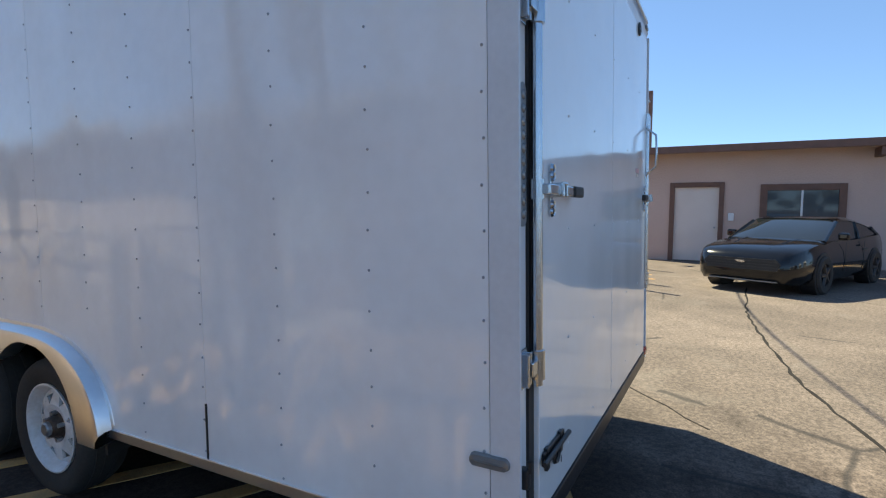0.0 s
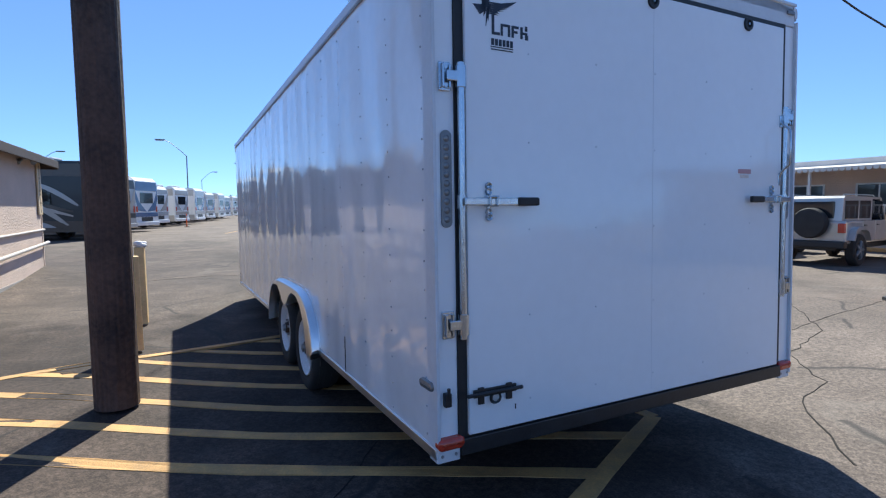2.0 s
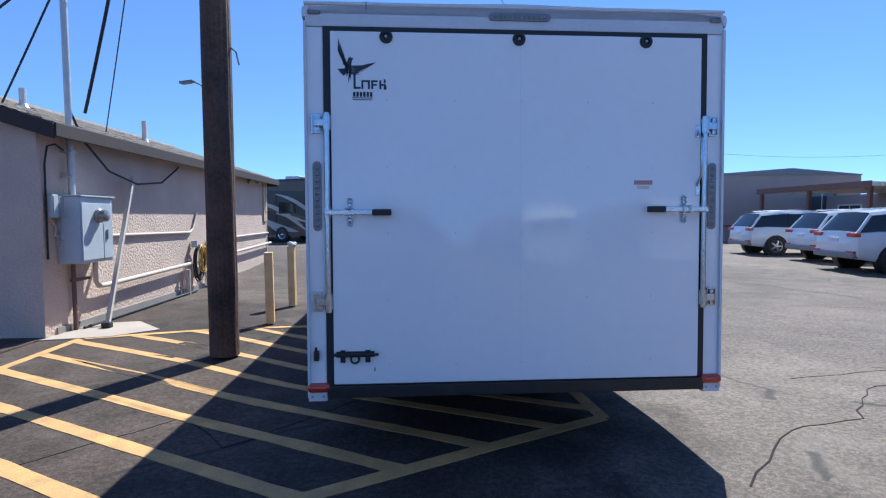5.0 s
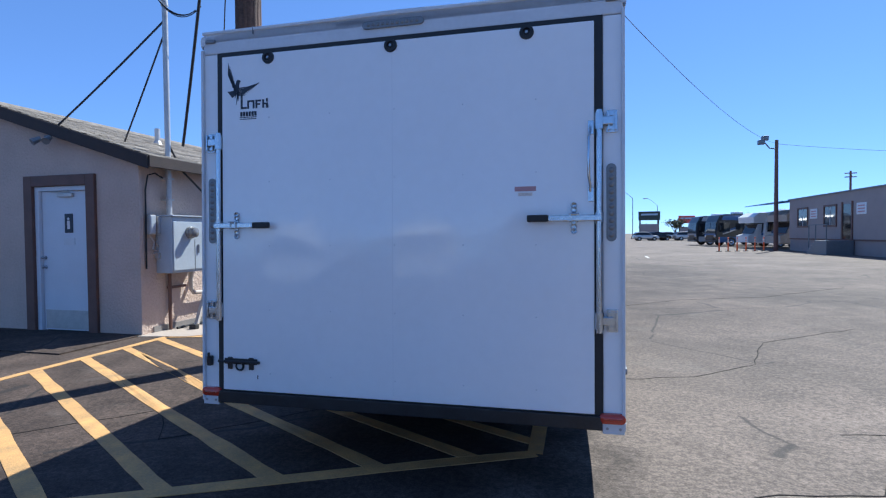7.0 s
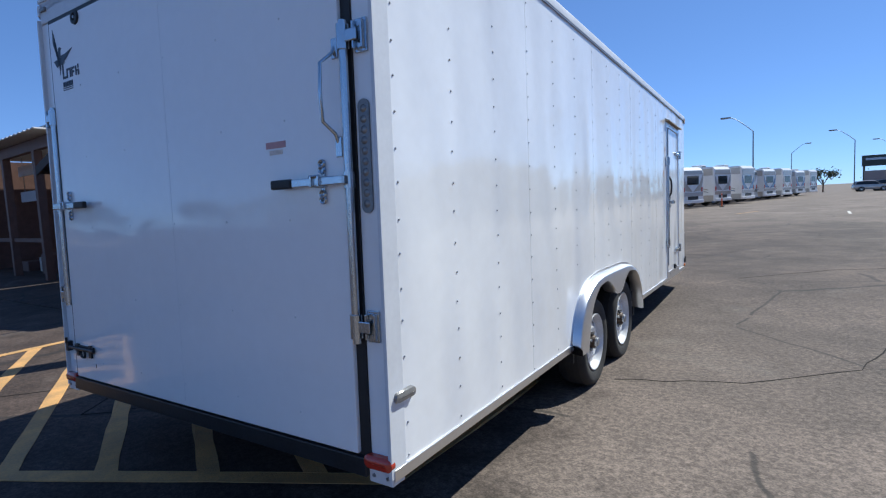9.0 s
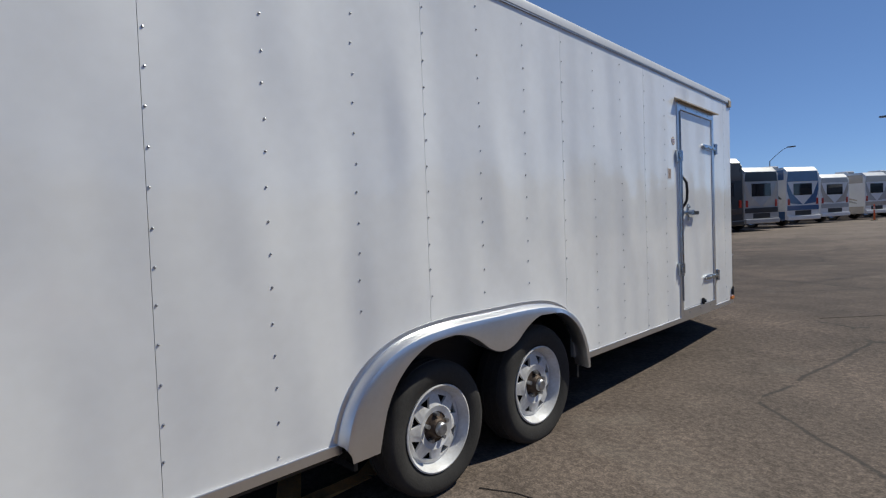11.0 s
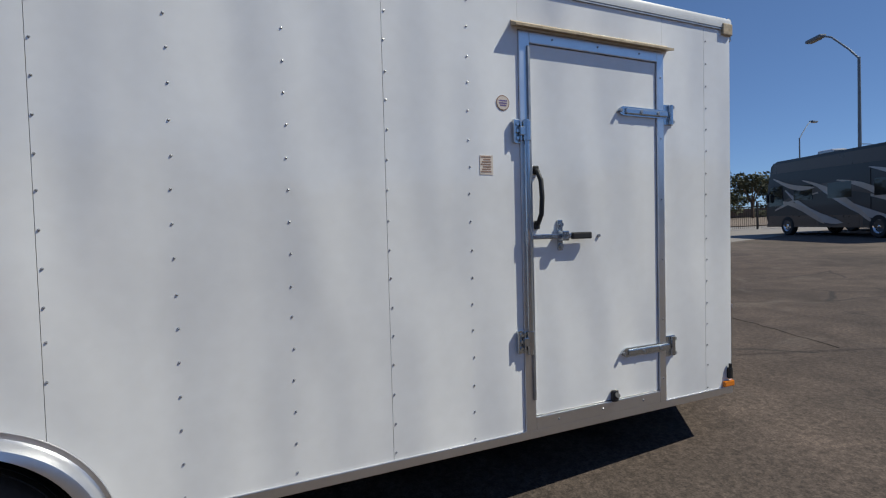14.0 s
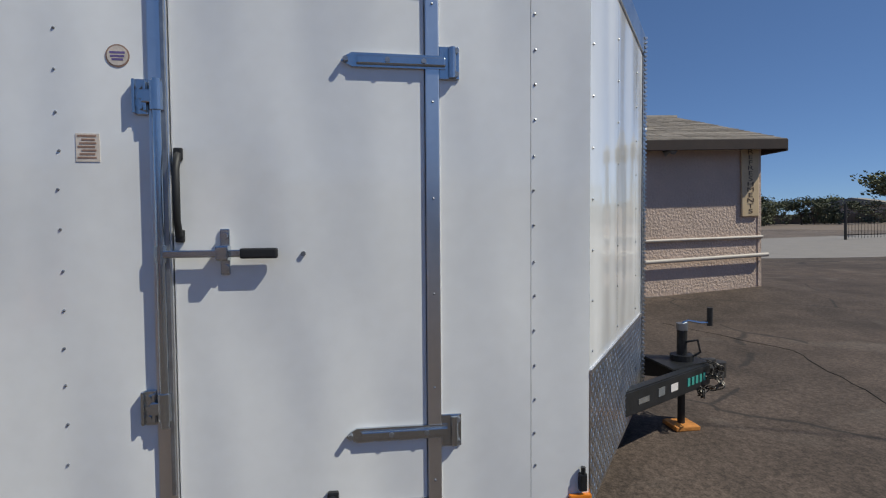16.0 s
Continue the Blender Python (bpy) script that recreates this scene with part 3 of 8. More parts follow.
SEAMS = [0.105 + STEP * 3 * k for k in range(5)]
for sgn in (1, -1):
    if sgn == 1:
        spans = list(zip([0.10] + SEAMS[1:], SEAMS[1:])) + [(SEAMS[4], 5.945), (6.937, 7.285), (7.285, LEN)]
    else:
        edges = [0.10] + SEAMS[1:] + [SEAMS[4] + 3 * STEP, LEN]
        spans = list(zip(edges, edges[1:]))
    for a, b in spans:
        side_panel(a + 0.0011, b - 0.0011, sgn)
    # inner wall that shows as a dark line in the seams, cut back over the wheels
    for a, b, h in ((0.08, 2.24, Z0 + 0.02), (2.24, 4.06, 0.88), (4.06, LEN - 0.03, Z0 + 0.02)):
        x0, x1 = sorted((sgn * (HW - 0.05), sgn * (HW - 0.026)))
        part("inner_wall", box((x0, a, h), (x1, b, Z1 - 0.03)), "bezel", trailer)
part("side_panel", box((HW - 0.022, 5.945, 2.50), (HW, 6.937, Z1 - 0.03)), "white", trailer)


def rivet_bm(bm, p, axis, r=0.0052):
    """A low domed rivet head."""
    p = Vector(p)
    bmesh.ops.create_uvsphere(bm, u_segments=7, v_segments=4, radius=r, matrix=Matrix.Translation(p))


for sgn in (1, -1):
    bm = bmesh.new()
    cols = [0.105 + STEP * k + (0.012 if k % 3 == 0 else 0.0) for k in range(14)]
    cols = [c for c in cols if not (sgn == 1 and 5.85 < c < 7.05)] + [7.30]
    for c in cols:
        z = 0.495 + random.uniform(-0.012, 0.012)
        while z < Z1 - 0.09:
            if not (2.14 < c < 4.16 and z < 0.95):
                rivet_bm(bm, (sgn * HW, c + random.uniform(-0.004, 0.004), z + random.uniform(-0.006, 0.006)), "x")
            z += 0.1325
    ob = part("rivet_pattern", bm, "steel", trailer, "rows of small dull rivet heads", smooth=True)
    ob["kind"] = "stuff"

# roof, rails, floor
bm = bmesh.new()
bm_prism(bm, [(-HW, Z1 - 0.03), (HW, Z1 - 0.03), (HW, Z1), (0.9, Z1 + 0.035), (0, Z1 + 0.05), (-0.9, Z1 + 0.035), (-HW, Z1)], "y", 0.02, LEN)
part("roof", bm, "trim_white", trailer)
part("nose_roof", prism([(-HW, LEN), (HW, LEN), (0, NOSE)], "z", Z1 - 0.03, Z1 + 0.02), "trim_white", trailer)
for sgn in (1, -1):
    bm = bmesh.new()
    outline = [(sgn * (HW - 0.01), Z1 - 0.052), (sgn * (HW + 0.012), Z1 - 0.052), (sgn * (HW + 0.014), Z1 - 0.012), (sgn * (HW + 0.006), Z1 + 0.008), (sgn * (HW - 0.03), Z1 + 0.014)]
    bm_prism(bm, outline, "y", 0.015, LEN)
    part("roof_rail", bm, "trim_white", trailer, smooth=True)
    x0, x1 = sorted((sgn * (HW + 0.002), sgn * (HW + 0.010)))
    part("roof_rail_lip", box((x0, 0.02, Z1 - 0.064), (x1, LEN, Z1 - 0.055)), "steel", trailer)
    for a, b in ((0.02, 2.10), (4.145, LEN)):
        x0, x1 = sorted((sgn * (HW - 0.02), sgn * (HW + 0.009)))
        part("sill_rail", box((x0, a, Z0 - 0.012), (x1, b, Z0 + 0.034), 0.004), "alu", trailer)
    # front corner upright and the pale corner strip of the rear
    x0, x1 = sorted((sgn * (HW - 0.012), sgn * (HW + 0.004)))
    part("corner_strip", box((x0, 0.004, Z0), (x1, 0.098, Z1 - 0.08), 0.002), "trim_white", trailer)
part("chassis", box((-1.15, 0.75, 0.33), (1.15, 2.2, Z0)), "blackpaint", trailer)
for a, b, w in ((0.08, 2.19, HW - 0.03), (2.19, 4.11, 0.95), (4.11, LEN, HW - 0.03)):
    part("floor", box((-w, a, Z0 - 0.02), (w, b, Z0 + 0.03)), "blackpaint", trailer)
part("chassis", box((-0.98, 2.2, 0.30), (0.98, 4.1, Z0)), "blackpaint", trailer)
part("chassis", box((-1.05, 4.15, 0.33), (1.05, LEN - 0.02, Z0)), "blackpaint", trailer)
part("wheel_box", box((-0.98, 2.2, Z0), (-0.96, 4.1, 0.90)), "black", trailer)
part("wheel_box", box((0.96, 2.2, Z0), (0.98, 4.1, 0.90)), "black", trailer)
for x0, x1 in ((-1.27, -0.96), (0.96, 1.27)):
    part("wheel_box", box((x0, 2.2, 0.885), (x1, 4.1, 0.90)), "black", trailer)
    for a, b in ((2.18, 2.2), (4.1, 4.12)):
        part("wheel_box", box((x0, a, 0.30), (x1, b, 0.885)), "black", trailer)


def inner_z(y):
    """Lower edge: an arch round each wheel and a drop between them."""
    best = 0.385
    for c in AXLES:
        d = abs(y - c)
        w = 0.485 if c == AXLES[1] and y > c else 0.455
        if d < w:
            best = max(best, 0.385 + 0.45 * math.sqrt(1 - (d / w) ** 2))
    if AXLES[0] < y < AXLES[1]:
        mid = (AXLES[0] + AXLES[1]) / 2
        best = max(best, 0.675 + 2.2 * (y - mid) ** 2 * (1 if abs(y - mid) < 0.2 else 0))
    return min(best, outer_z(y) - (0.055 if y < 3.62 else 0.055 - 0.03 * min(1.0, (y - 3.62) / 0.3)))


def fender(sgn):
    bm = bmesh.new()
    rows = []
    n = 72
    for i in range(n + 1):
        y = 3.135 - (1.05 if i < n / 2 else 1.0) * math.cos(math.pi * i / n)
        zo, zi = outer_z(y), inner_z(y)
        k = (y - 3.135) / 1.07
        shift = 0.05 * k * abs(k) ** 6
        rows.append([bm.verts.new((sgn * x, y + s * shift, z)) for x, s, z in (
            (HW - 0.002, 0.6, zo + 0.028), (HW + 0.004, 0.5, zo + 0.026), (HW + 0.006, 0.2, zo + 0.006), (HW + 0.040, 0, zo),
            (HW + 0.062, -0.2, zo - 0.014), (HW + 0.070, -0.5, zo - 0.040), (HW + 0.071, -0.6, zi), (HW + 0.060, -0.6, zi - 0.004), (HW - 0.04, -0.6, zi + 0.01))])
    for a, b in zip(rows, rows[1:]):
        for p in range(len(a) - 1):
            bm.faces.new((a[p], a[p + 1], b[p + 1], b[p]))
    bmesh.ops.recalc_face_normals(bm, faces=bm.faces)
    part("fender", bm, "alu", trailer, "bright aluminium double fender flare", smooth=True)


for sgn in (1, -1):
    fender(sgn)


def wheel_parts():
    """Tyre, spoked steel rim and hub, turned round x; the outer face looks to +x."""
    w = part("wheel", box((-0.19, -0.06, -0.06), (-0.10, 0.06, 0.06), 0.01), "blackpaint", trailer)
    R = 0.326
    prof = [(-0.185, 0.20), (-0.195, 0.235), (-0.205, 0.28), (-0.195, 0.305), (-0.165, 0.320), (-0.11, R), (-0.05, R), (-0.015, 0.321),
            (0.004, 0.308), (0.012, 0.285), (0.006, 0.245), (-0.004, 0.215), (-0.012, 0.205)]
    part("tyre", bm_lathe(bmesh.new(), prof, (0, 0, 0), "x", 48), "tyre", w, "worn black trailer tyre", smooth=True)
    bm = bmesh.new()
    for x in (-0.035, -0.075, -0.125):
        bm_lathe(bm, [(x, R - 0.004), (x, R + 0.002), (x - 0.012, R + 0.002), (x - 0.012, R - 0.004)], (0, 0, 0), "x", 48)
    part("tread_rib", bm, "tyre", w)
    rim = [(-0.012, 0.208), (0.002, 0.212), (0.004, 0.205), (-0.004, 0.196), (-0.030, 0.188), (-0.045, 0.178)]
    part("rim_flange", bm_lathe(bmesh.new(), rim + [(-0.16, 0.175), (-0.18, 0.2)], (0, 0, 0), "x", 48), "wheel", w, smooth=True)
    # disc with eight triangular windows: a wedge between each pair of windows, inner and outer rings
    bm = bmesh.new()
    n = 8
    def P(a, r, x):
        return bm.verts.new((x, r * math.cos(a), r * math.sin(a)))
    for k in range(n):
        a0, a1 = 2 * math.pi * k / n, 2 * math.pi * (k + 1) / n
        am = (a0 + a1) / 2
        steps = [a0 + (a1 - a0) * j / 6 for j in range(7)]
        ring_in = [P(a, 0.075, -0.030) for a in steps]
        ring_mid = [P(a, 0.105, -0.022) for a in steps]
        ring_o1 = [P(a, 0.158, -0.036) for a in steps]
        ring_o2 = [P(a, 0.180, -0.048) for a in steps]
        for A, B in ((ring_in, ring_mid), (ring_o1, ring_o2)):
            for j in range(6):
                bm.faces.new((A[j], A[j + 1], B[j + 1], B[j]))
        # spokes stand beside the window, which narrows to the hub
        apex = P(am, 0.108, -0.024)
        wl, wr = P(am - 0.21, 0.155, -0.036), P(am + 0.21, 0.155, -0.036)
        bm.faces.new((ring_mid[0], ring_mid[1], apex, wl, ring_o1[0]))
        bm.faces.new((ring_mid[1], ring_mid[2], ring_mid[3], apex))
        bm.faces.new((ring_mid[3], ring_mid[4], ring_mid[5], apex))
        bm.faces.new((ring_mid[5], ring_mid[6], ring_o1[6], wr, apex))
        bm.faces.new((wl, ring_o1[2], ring_o1[1], ring_o1[0]))
        bm.faces.new((wr, ring_o1[6], ring_o1[5], ring_o1[4]))
        bm.faces.new((wl, wr, ring_o1[4], ring_o1[3], ring_o1[2]))
        for q, r in ((wl, apex), (apex, wr), (wr, wl)):
            b1 = bm.verts.new(q.co + Vector((-0.014, 0, 0)))
            b2 = bm.verts.new(r.co + Vector((-0.014, 0, 0)))
            bm.faces.new((q, r, b2, b1))
    bmesh.ops.remove_doubles(bm, verts=bm.verts, dist=0.0004)
    bmesh.ops.recalc_face_normals(bm, faces=bm.faces)
    part("rim_disc", bm, "wheel", w, "white spoked steel wheel disc")
    # black disc stands in for the shade behind the rim windows
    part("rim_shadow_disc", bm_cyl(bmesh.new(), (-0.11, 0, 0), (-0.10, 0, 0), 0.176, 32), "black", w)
    hub = [(-0.034, 0.074), (-0.030, 0.056), (-0.020, 0.050), (-0.004, 0.046), (0.002, 0.040), (0.004, 0.033)]
    hb = part("hub", bm_lathe(bmesh.new(), hub, (0, 0, 0), "x", 24), "rusty_hub", w, "brown rusty steel wheel hub", smooth=True)
    cap = [(0.000, 0.034), (0.018, 0.032), (0.024, 0.026), (0.025, 0.016), (0.022, 0.0005)]
    part("bearing_cap", bm_lathe(bmesh.new(), cap, (0, 0, 0), "x", 20), "steel", hb, "dull bearing cap", smooth=True)
    for k in range(5):
        a = 2 * math.pi * k / 5 + 0.3
        p = Vector((0, 0.066 * math.cos(a), 0.066 * math.sin(a)))
        part("lug_nut", cyl(p + Vector((-0.034, 0, 0)), p + Vector((-0.006, 0, 0)), 0.011, 6), "steel", w)
    return w


wheel = wheel_parts()
R_TYRE = 0.326
first = True
for y in AXLES:
    for sgn in (1, -1):
        zc = 1.08 * R_TYRE / math.cos(radians(TILT)) + y * math.tan(radians(TILT)) + 0.001 - dip(sgn * 1.2, y)
        m = pose(sgn * 1.275, y, zc, 0, 0, 0 if sgn == 1 else 180) @ Matrix.Diagonal((1.08, 1.08, 1.08, 1))
        if first:
            wheel.matrix_basis = m
            first = False
        else:
            copy_thing(wheel, m)
    part("axle", cyl((-1.08, y, zc), (1.08, y, zc), 0.038, 12), "blackpaint", trailer)

# ---- rear end ----
DW = 1.155
RY = 0.024      # the corner posts stand a little behind the ramp
for sgn in (1, -1):
    x0, x1 = sorted((sgn * 1.186, sgn * (HW - 0.002)))
    part("rear_post", box((x0, RY, Z0 + 0.035), (x1, 0.09, 2.652), 0.006), "ramp_white", trailer)
    part("bump_block", box((x0 - 0.004, RY - 0.012, Z0 - 0.03), (x1 + 0.002, 0.09, Z0 + 0.035), 0.004), "trim_white", trailer)
    for xx in (x0 + 0.02, x1 - 0.02):
        part("bolt", cyl((xx, RY - 0.016, Z0), (xx, RY - 0.01, Z0), 0.008, 6), "steel", trailer)
    red = bm_lathe(bmesh.new(), [(-0.032, 0.0005), (-0.030, 0.018), (-0.022, 0.027), (0, 0.028)], (0, 0, 0), "y", 24)
    for v in red.verts:
        v.co.x = v.co.x * 1.0 + (0.042 if v.co.x > 0 else -0.042)
    for v in red.verts:
        v.co += Vector((sgn * 1.232, RY, 0.484))
    part("marker_lamp", red, "red", trailer, "oval red marker lamp", smooth=True)
    # upright LED lamp strip
    lamp = part("tail_lamp", bmesh.new(), "bezel", trailer, "slim grey upright LED tail lamp")
    bm = bmesh.new()
    outline = [(sgn * 1.230 + 0.026 * math.cos(a), (1.829 if math.sin(a) > 0 else 1.462) + 0.026 * math.sin(a)) for a in (2 * math.pi * (k + 0.5) / 20 for k in range(20))]
    bm_prism(bm, outline, "y", RY - 0.008, RY)
    bm.to_mesh(lamp.data)
    bm.free()
    for k in range(10):
        bm = bmesh.new()
        bmesh.ops.create_uvsphere(bm, u_segments=10, v_segments=6, radius=0.016, matrix=Matrix.Translation((sgn * 1.230, RY - 0.006, 1.472 + 0.0386 * k)) @ Matrix.Diagonal((1, 0.5, 1, 1)))
        part("led", bm, "led", lamp, smooth=True)
    # lock rod with its two brackets
    rx = sgn * 1.166
    ry = -0.004
    rod = part("lock_rod", cyl((rx, ry, 0.945), (rx, ry, 2.14), 0.0165, 16), "zinc", trailer, "zinc-plated lock rod", smooth=True)
    for z in (1.01, 2.08):
        x0, x1 = sorted((sgn * 1.205, sgn * 1.262))
        bm = box((x0, RY - 0.010, z - 0.060), (x1, RY, z + 0.060), 0.003)
        bm_box(bm, (x0 + 0.006, RY - 0.034, z - 0.05), (x0 + 0.016, RY - 0.006, z + 0.05), 0.003)
        bm_box(bm, (x1 - 0.016, RY - 0.028, z - 0.05), (x1 - 0.006, RY - 0.006, z + 0.05), 0.003)
        keeper = part("rod_bracket", bm, "zinc", trailer)
        bm = cyl((rx, ry, z - 0.045), (rx, ry, z + 0.045), 0.024, 16)
        x0, x1 = sorted((rx, sgn * 1.238))
        bm_box(bm, (x0, RY - 0.040, z - 0.022), (x1, RY - 0.020, z + 0.022), 0.004)
        part("cam_lock", bm, "zinc", keeper)
        for dz in (-0.038, 0.038):
            part("bolt", cyl((sgn * 1.232, RY - 0.020, z + dz), (sgn * 1.232, RY - 0.008, z + dz), 0.010, 6), "zinc", keeper)
    # handle and hasp
    hz = 1.562 if sgn > 0 else 1.547
    bm = bmesh.new()
    x0, x1 = sorted((sgn * 1.170, sgn * 0.90))
    bm_box(bm, (x0, -0.048, hz - 0.016), (x1, -0.034, hz + 0.016), 0.004)
    bm_cyl(bm, (rx, ry, hz - 0.03), (rx, ry, hz + 0.03), 0.022, 14)
    bm_box(bm, (rx - 0.010, -0.046, hz - 0.016), (rx + 0.010, ry, hz + 0.016), 0.004)
    handle = part("bar_handle", bm, "zinc", trailer)
    x0, x1 = sorted((sgn * 0.90, sgn * 0.785))
    part("grip", box((x0, -0.054, hz - 0.019), (x1, -0.030, hz + 0.019), 0.008), "black", handle, "black rubber grip")
    bm = bmesh.new()
    hx = sgn * 1.034
    bm_box(bm, (hx - 0.011, -0.010, hz - 0.064), (hx + 0.011, -0.002, hz + 0.072), 0.003)
    for ez in (hz + 0.070, hz + 0.046, hz - 0.046, hz - 0.068):
        bm_lathe(bm, [(-0.016, 0.009), (-0.018, 0.014), (-0.010, 0.018), (-0.002, 0.016), (-0.002, 0.008), (-0.016, 0.009)], (hx, 0, ez), "y", 14)
    bm_box(bm, (hx - 0.024, -0.058, hz - 0.022), (hx - 0.014, -0.006, hz + 0.024), 0.004)
    bm_box(bm, (hx + 0.014, -0.058, hz - 0.022), (hx + 0.024, -0.006, hz + 0.024), 0.004)
    bm_cyl(bm, (hx - 0.026, -0.052, hz + 0.020), (hx + 0.026, -0.052, hz + 0.020), 0.006, 8)
    part("hasp", bm, "zinc", trailer)
bm = box((-HW + 0.004, RY - 0.004, 2.655), (HW - 0.004, 0.09, 2.786), 0.008)
part("header", bm, "trim_white", trailer)
part("header_cap", box((-HW - 0.002, RY - 0.012, 2.780), (HW + 0.002, 0.11, 2.800), 0.006), "trim_white", trailer)
part("header_joint", box((-0.93, RY - 0.014, 2.755), (-0.924, RY - 0.003, 2.803)), "bezel", trailer)
part("door_seal", box((-1.186, 0.016, Z0 + 0.03), (1.186, 0.075, 2.655)), "black", trailer, "black rubber door seal")
ramp_door = part("ramp_door", box((-DW + 0.014, -0.002, 0.505), (DW - 0.014, 0.04, 2.622), 0.006), "ramp_white", trailer, "white rear ramp door")
part("ramp_seam", box((-0.0007, -0.0028, 0.53), (0.0007, -0.001, 2.61)), "trim_white", trailer)
part("rear_sill", box((-1.18, -0.004, Z0 - 0.01), (1.18, 0.07, 0.495), 0.005), "blackpaint", trailer, "black steel rear sill")
bm = bmesh.new()
for x in (-0.82, -0.41, 0.0, 0.41, 0.82):
    z = 0.62
    while z < 2.5:
        rivet_bm(bm, (x + 0.012, -0.001, z), "y", 0.0055)
        z += 0.40
ob = part("screw_pattern", bm, "trim_white", ramp_door, smooth=True)
ob["kind"] = "stuff"
for x in (-0.81, -0.008, 0.783):
    ring = part("cable_port", bm_lathe(bmesh.new(), [(-0.002, 0.040), (-0.012, 0.038), (-0.014, 0.022), (-0.004, 0.018), (-0.004, 0.0005)], (x, 0, 2.592), "y", 24), "black", trailer, "round black rubber cable port", smooth=True)
    part("port_pin", bm_cyl(bmesh.new(), (x, -0.014, 2.592), (x, -0.003, 2.592), 0.008, 8), "steel", ring)
# centre lamp bar, corner clearance lamps
bm = bmesh.new()
bm_prism(bm, [(0.165 * s + 0.026 * math.cos(a), 2.730 + 0.022 * math.sin(a)) for s, a in [((1 if math.cos(t) > 0 else -1), t) for t in (2 * math.pi * (k + 0.5) / 20 for k in range(20))]], "y", RY - 0.016, RY - 0.002)
lamp = part("centre_lamp", bm, "bezel", trailer, "grey centre stop lamp bar")
for k in range(11):
    bm = bmesh.new()
    bmesh.ops.create_uvsphere(bm, u_segments=8, v_segments=6, radius=0.011, matrix=Matrix.Translation((-0.15 + 0.03 * k, RY - 0.016, 2.730)) @ Matrix.Diagonal((1, 0.5, 1, 1)))
    part("led", bm, "led", lamp, smooth=True)
for sgn in (1, -1):
    part("clearance_lamp", box((sgn * 1.235 - 0.035, RY - 0.018, 2.723), (sgn * 1.235 + 0.035, RY - 0.003, 2.746), 0.006), "bezel", trailer)
# bolt latch at the foot of the ramp and the catch on the post
bm = bmesh.new()
bm_box(bm, (-1.125, -0.014, 0.672), (-0.895, -0.004, 0.708), 0.003)
bm_box(bm, (-1.10, -0.016, 0.640), (-1.07, -0.004, 0.716), 0.003)
bm_box(bm, (-0.95, -0.016, 0.640), (-0.92, -0.004, 0.716), 0.003)
bm_cyl(bm, (-1.16, -0.024, 0.690), (-0.87, -0.024, 0.690), 0.009, 10)
bm_lathe(bm, [(-0.012, 0.018), (-0.018, 0.026), (-0.006, 0.032), (-0.004, 0.022)], (-1.012, -0.008, 0.662), "y", 16)
part("bolt_latch", bm, "blackpaint", trailer, "black sliding bolt latch")
bm = bmesh.new()
bm_box(bm, (-1.262, RY - 0.030, 0.650), (-1.230, RY, 0.712), 0.006)
bm_cyl(bm, (-1.246, RY - 0.030, 0.70), (-1.246, RY - 0.030, 0.735), 0.008, 8)
part("corner_catch", bm, "blackpaint", trailer)
part("door_scratch", box((-0.897, -0.0035, 0.583), (-0.891, -0.001, 0.607)), "decal", ramp_door)
# grab handle
g = part("grab_handle", tube([(1.120, -0.003, 2.055), (1.119, -0.016, 2.03), (1.110, -0.070, 1.985), (1.108, -0.075, 1.88), (1.110, -0.070, 1.775), (1.119, -0.016, 1.735), (1.120, -0.003, 1.705)], 0.007, 10), "zinc", trailer, smooth=True)
for z in (2.055, 1.695):
    part("foot", box((1.108, -0.008, z - 0.045), (1.138, -0.002, z + 0.03), 0.003), "zinc", g)
# markings: a spread-winged mark, a dark word bar and small print as plain bars
def mark(outline, material="decal", y=-0.0045):
    part("marking", prism(outline, "y", y, -0.001), material, ramp_door)
for k in range(7):
    x, h = -1.092 + 0.010 * k, 2.578 - 0.020 * k * (1 + 0.10 * k)
    mark([(x, h), (x + 0.009, h - 0.05), (-1.048 + 0.006 * k, 2.428 - 0.003 * k), (-1.056 + 0.006 * k, 2.418 - 0.003 * k), (x - 0.004, h - 0.075)])
mark([(-1.034, 2.462), (-1.024, 2.470), (-1.012, 2.464), (-1.002, 2.460), (-1.012, 2.452), (-1.016, 2.428), (-1.020, 2.400), (-1.042, 2.384), (-1.058, 2.396), (-1.046, 2.425)])
for k in range(3):
    mark([(-1.052, 2.402 - 0.006 * k), (-1.100 + 0.012 * k, 2.398 - 0.014 * k), (-1.088 + 0.012 * k, 2.386 - 0.014 * k), (-1.036, 2.388 - 0.004 * k)])
for k in range(6):
    z = 2.418 - 0.009 * k
    mark([(-1.028, z), (-0.955 - 0.006 * k, z + 0.003), (-0.872 - 0.018 * k, z + 0.022 - 0.004 * k), (-0.905 - 0.018 * k, z + 0.001), (-0.97, z - 0.006), (-1.022, z - 0.006)])
for x, w, z, tall in ((-1.005, 0.013, 2.282, 0.088), (-0.992, 0.030, 2.282, 0.012), (-0.958, 0.011, 2.282, 0.052), (-0.947, 0.030, 2.323, 0.011), (-0.920, 0.012, 2.282, 0.052),
                      (-0.900, 0.012, 2.282, 0.052), (-0.888, 0.026, 2.323, 0.011), (-0.888, 0.020, 2.302, 0.010), (-0.852, 0.012, 2.282, 0.052), (-0.840, 0.026, 2.302, 0.010), (-0.826, 0.012, 2.318, 0.022), (-0.826, 0.016, 2.280, 0.022)):
    mark([(x, z), (x + w, z), (x + w, z + tall), (x, z + tall)])
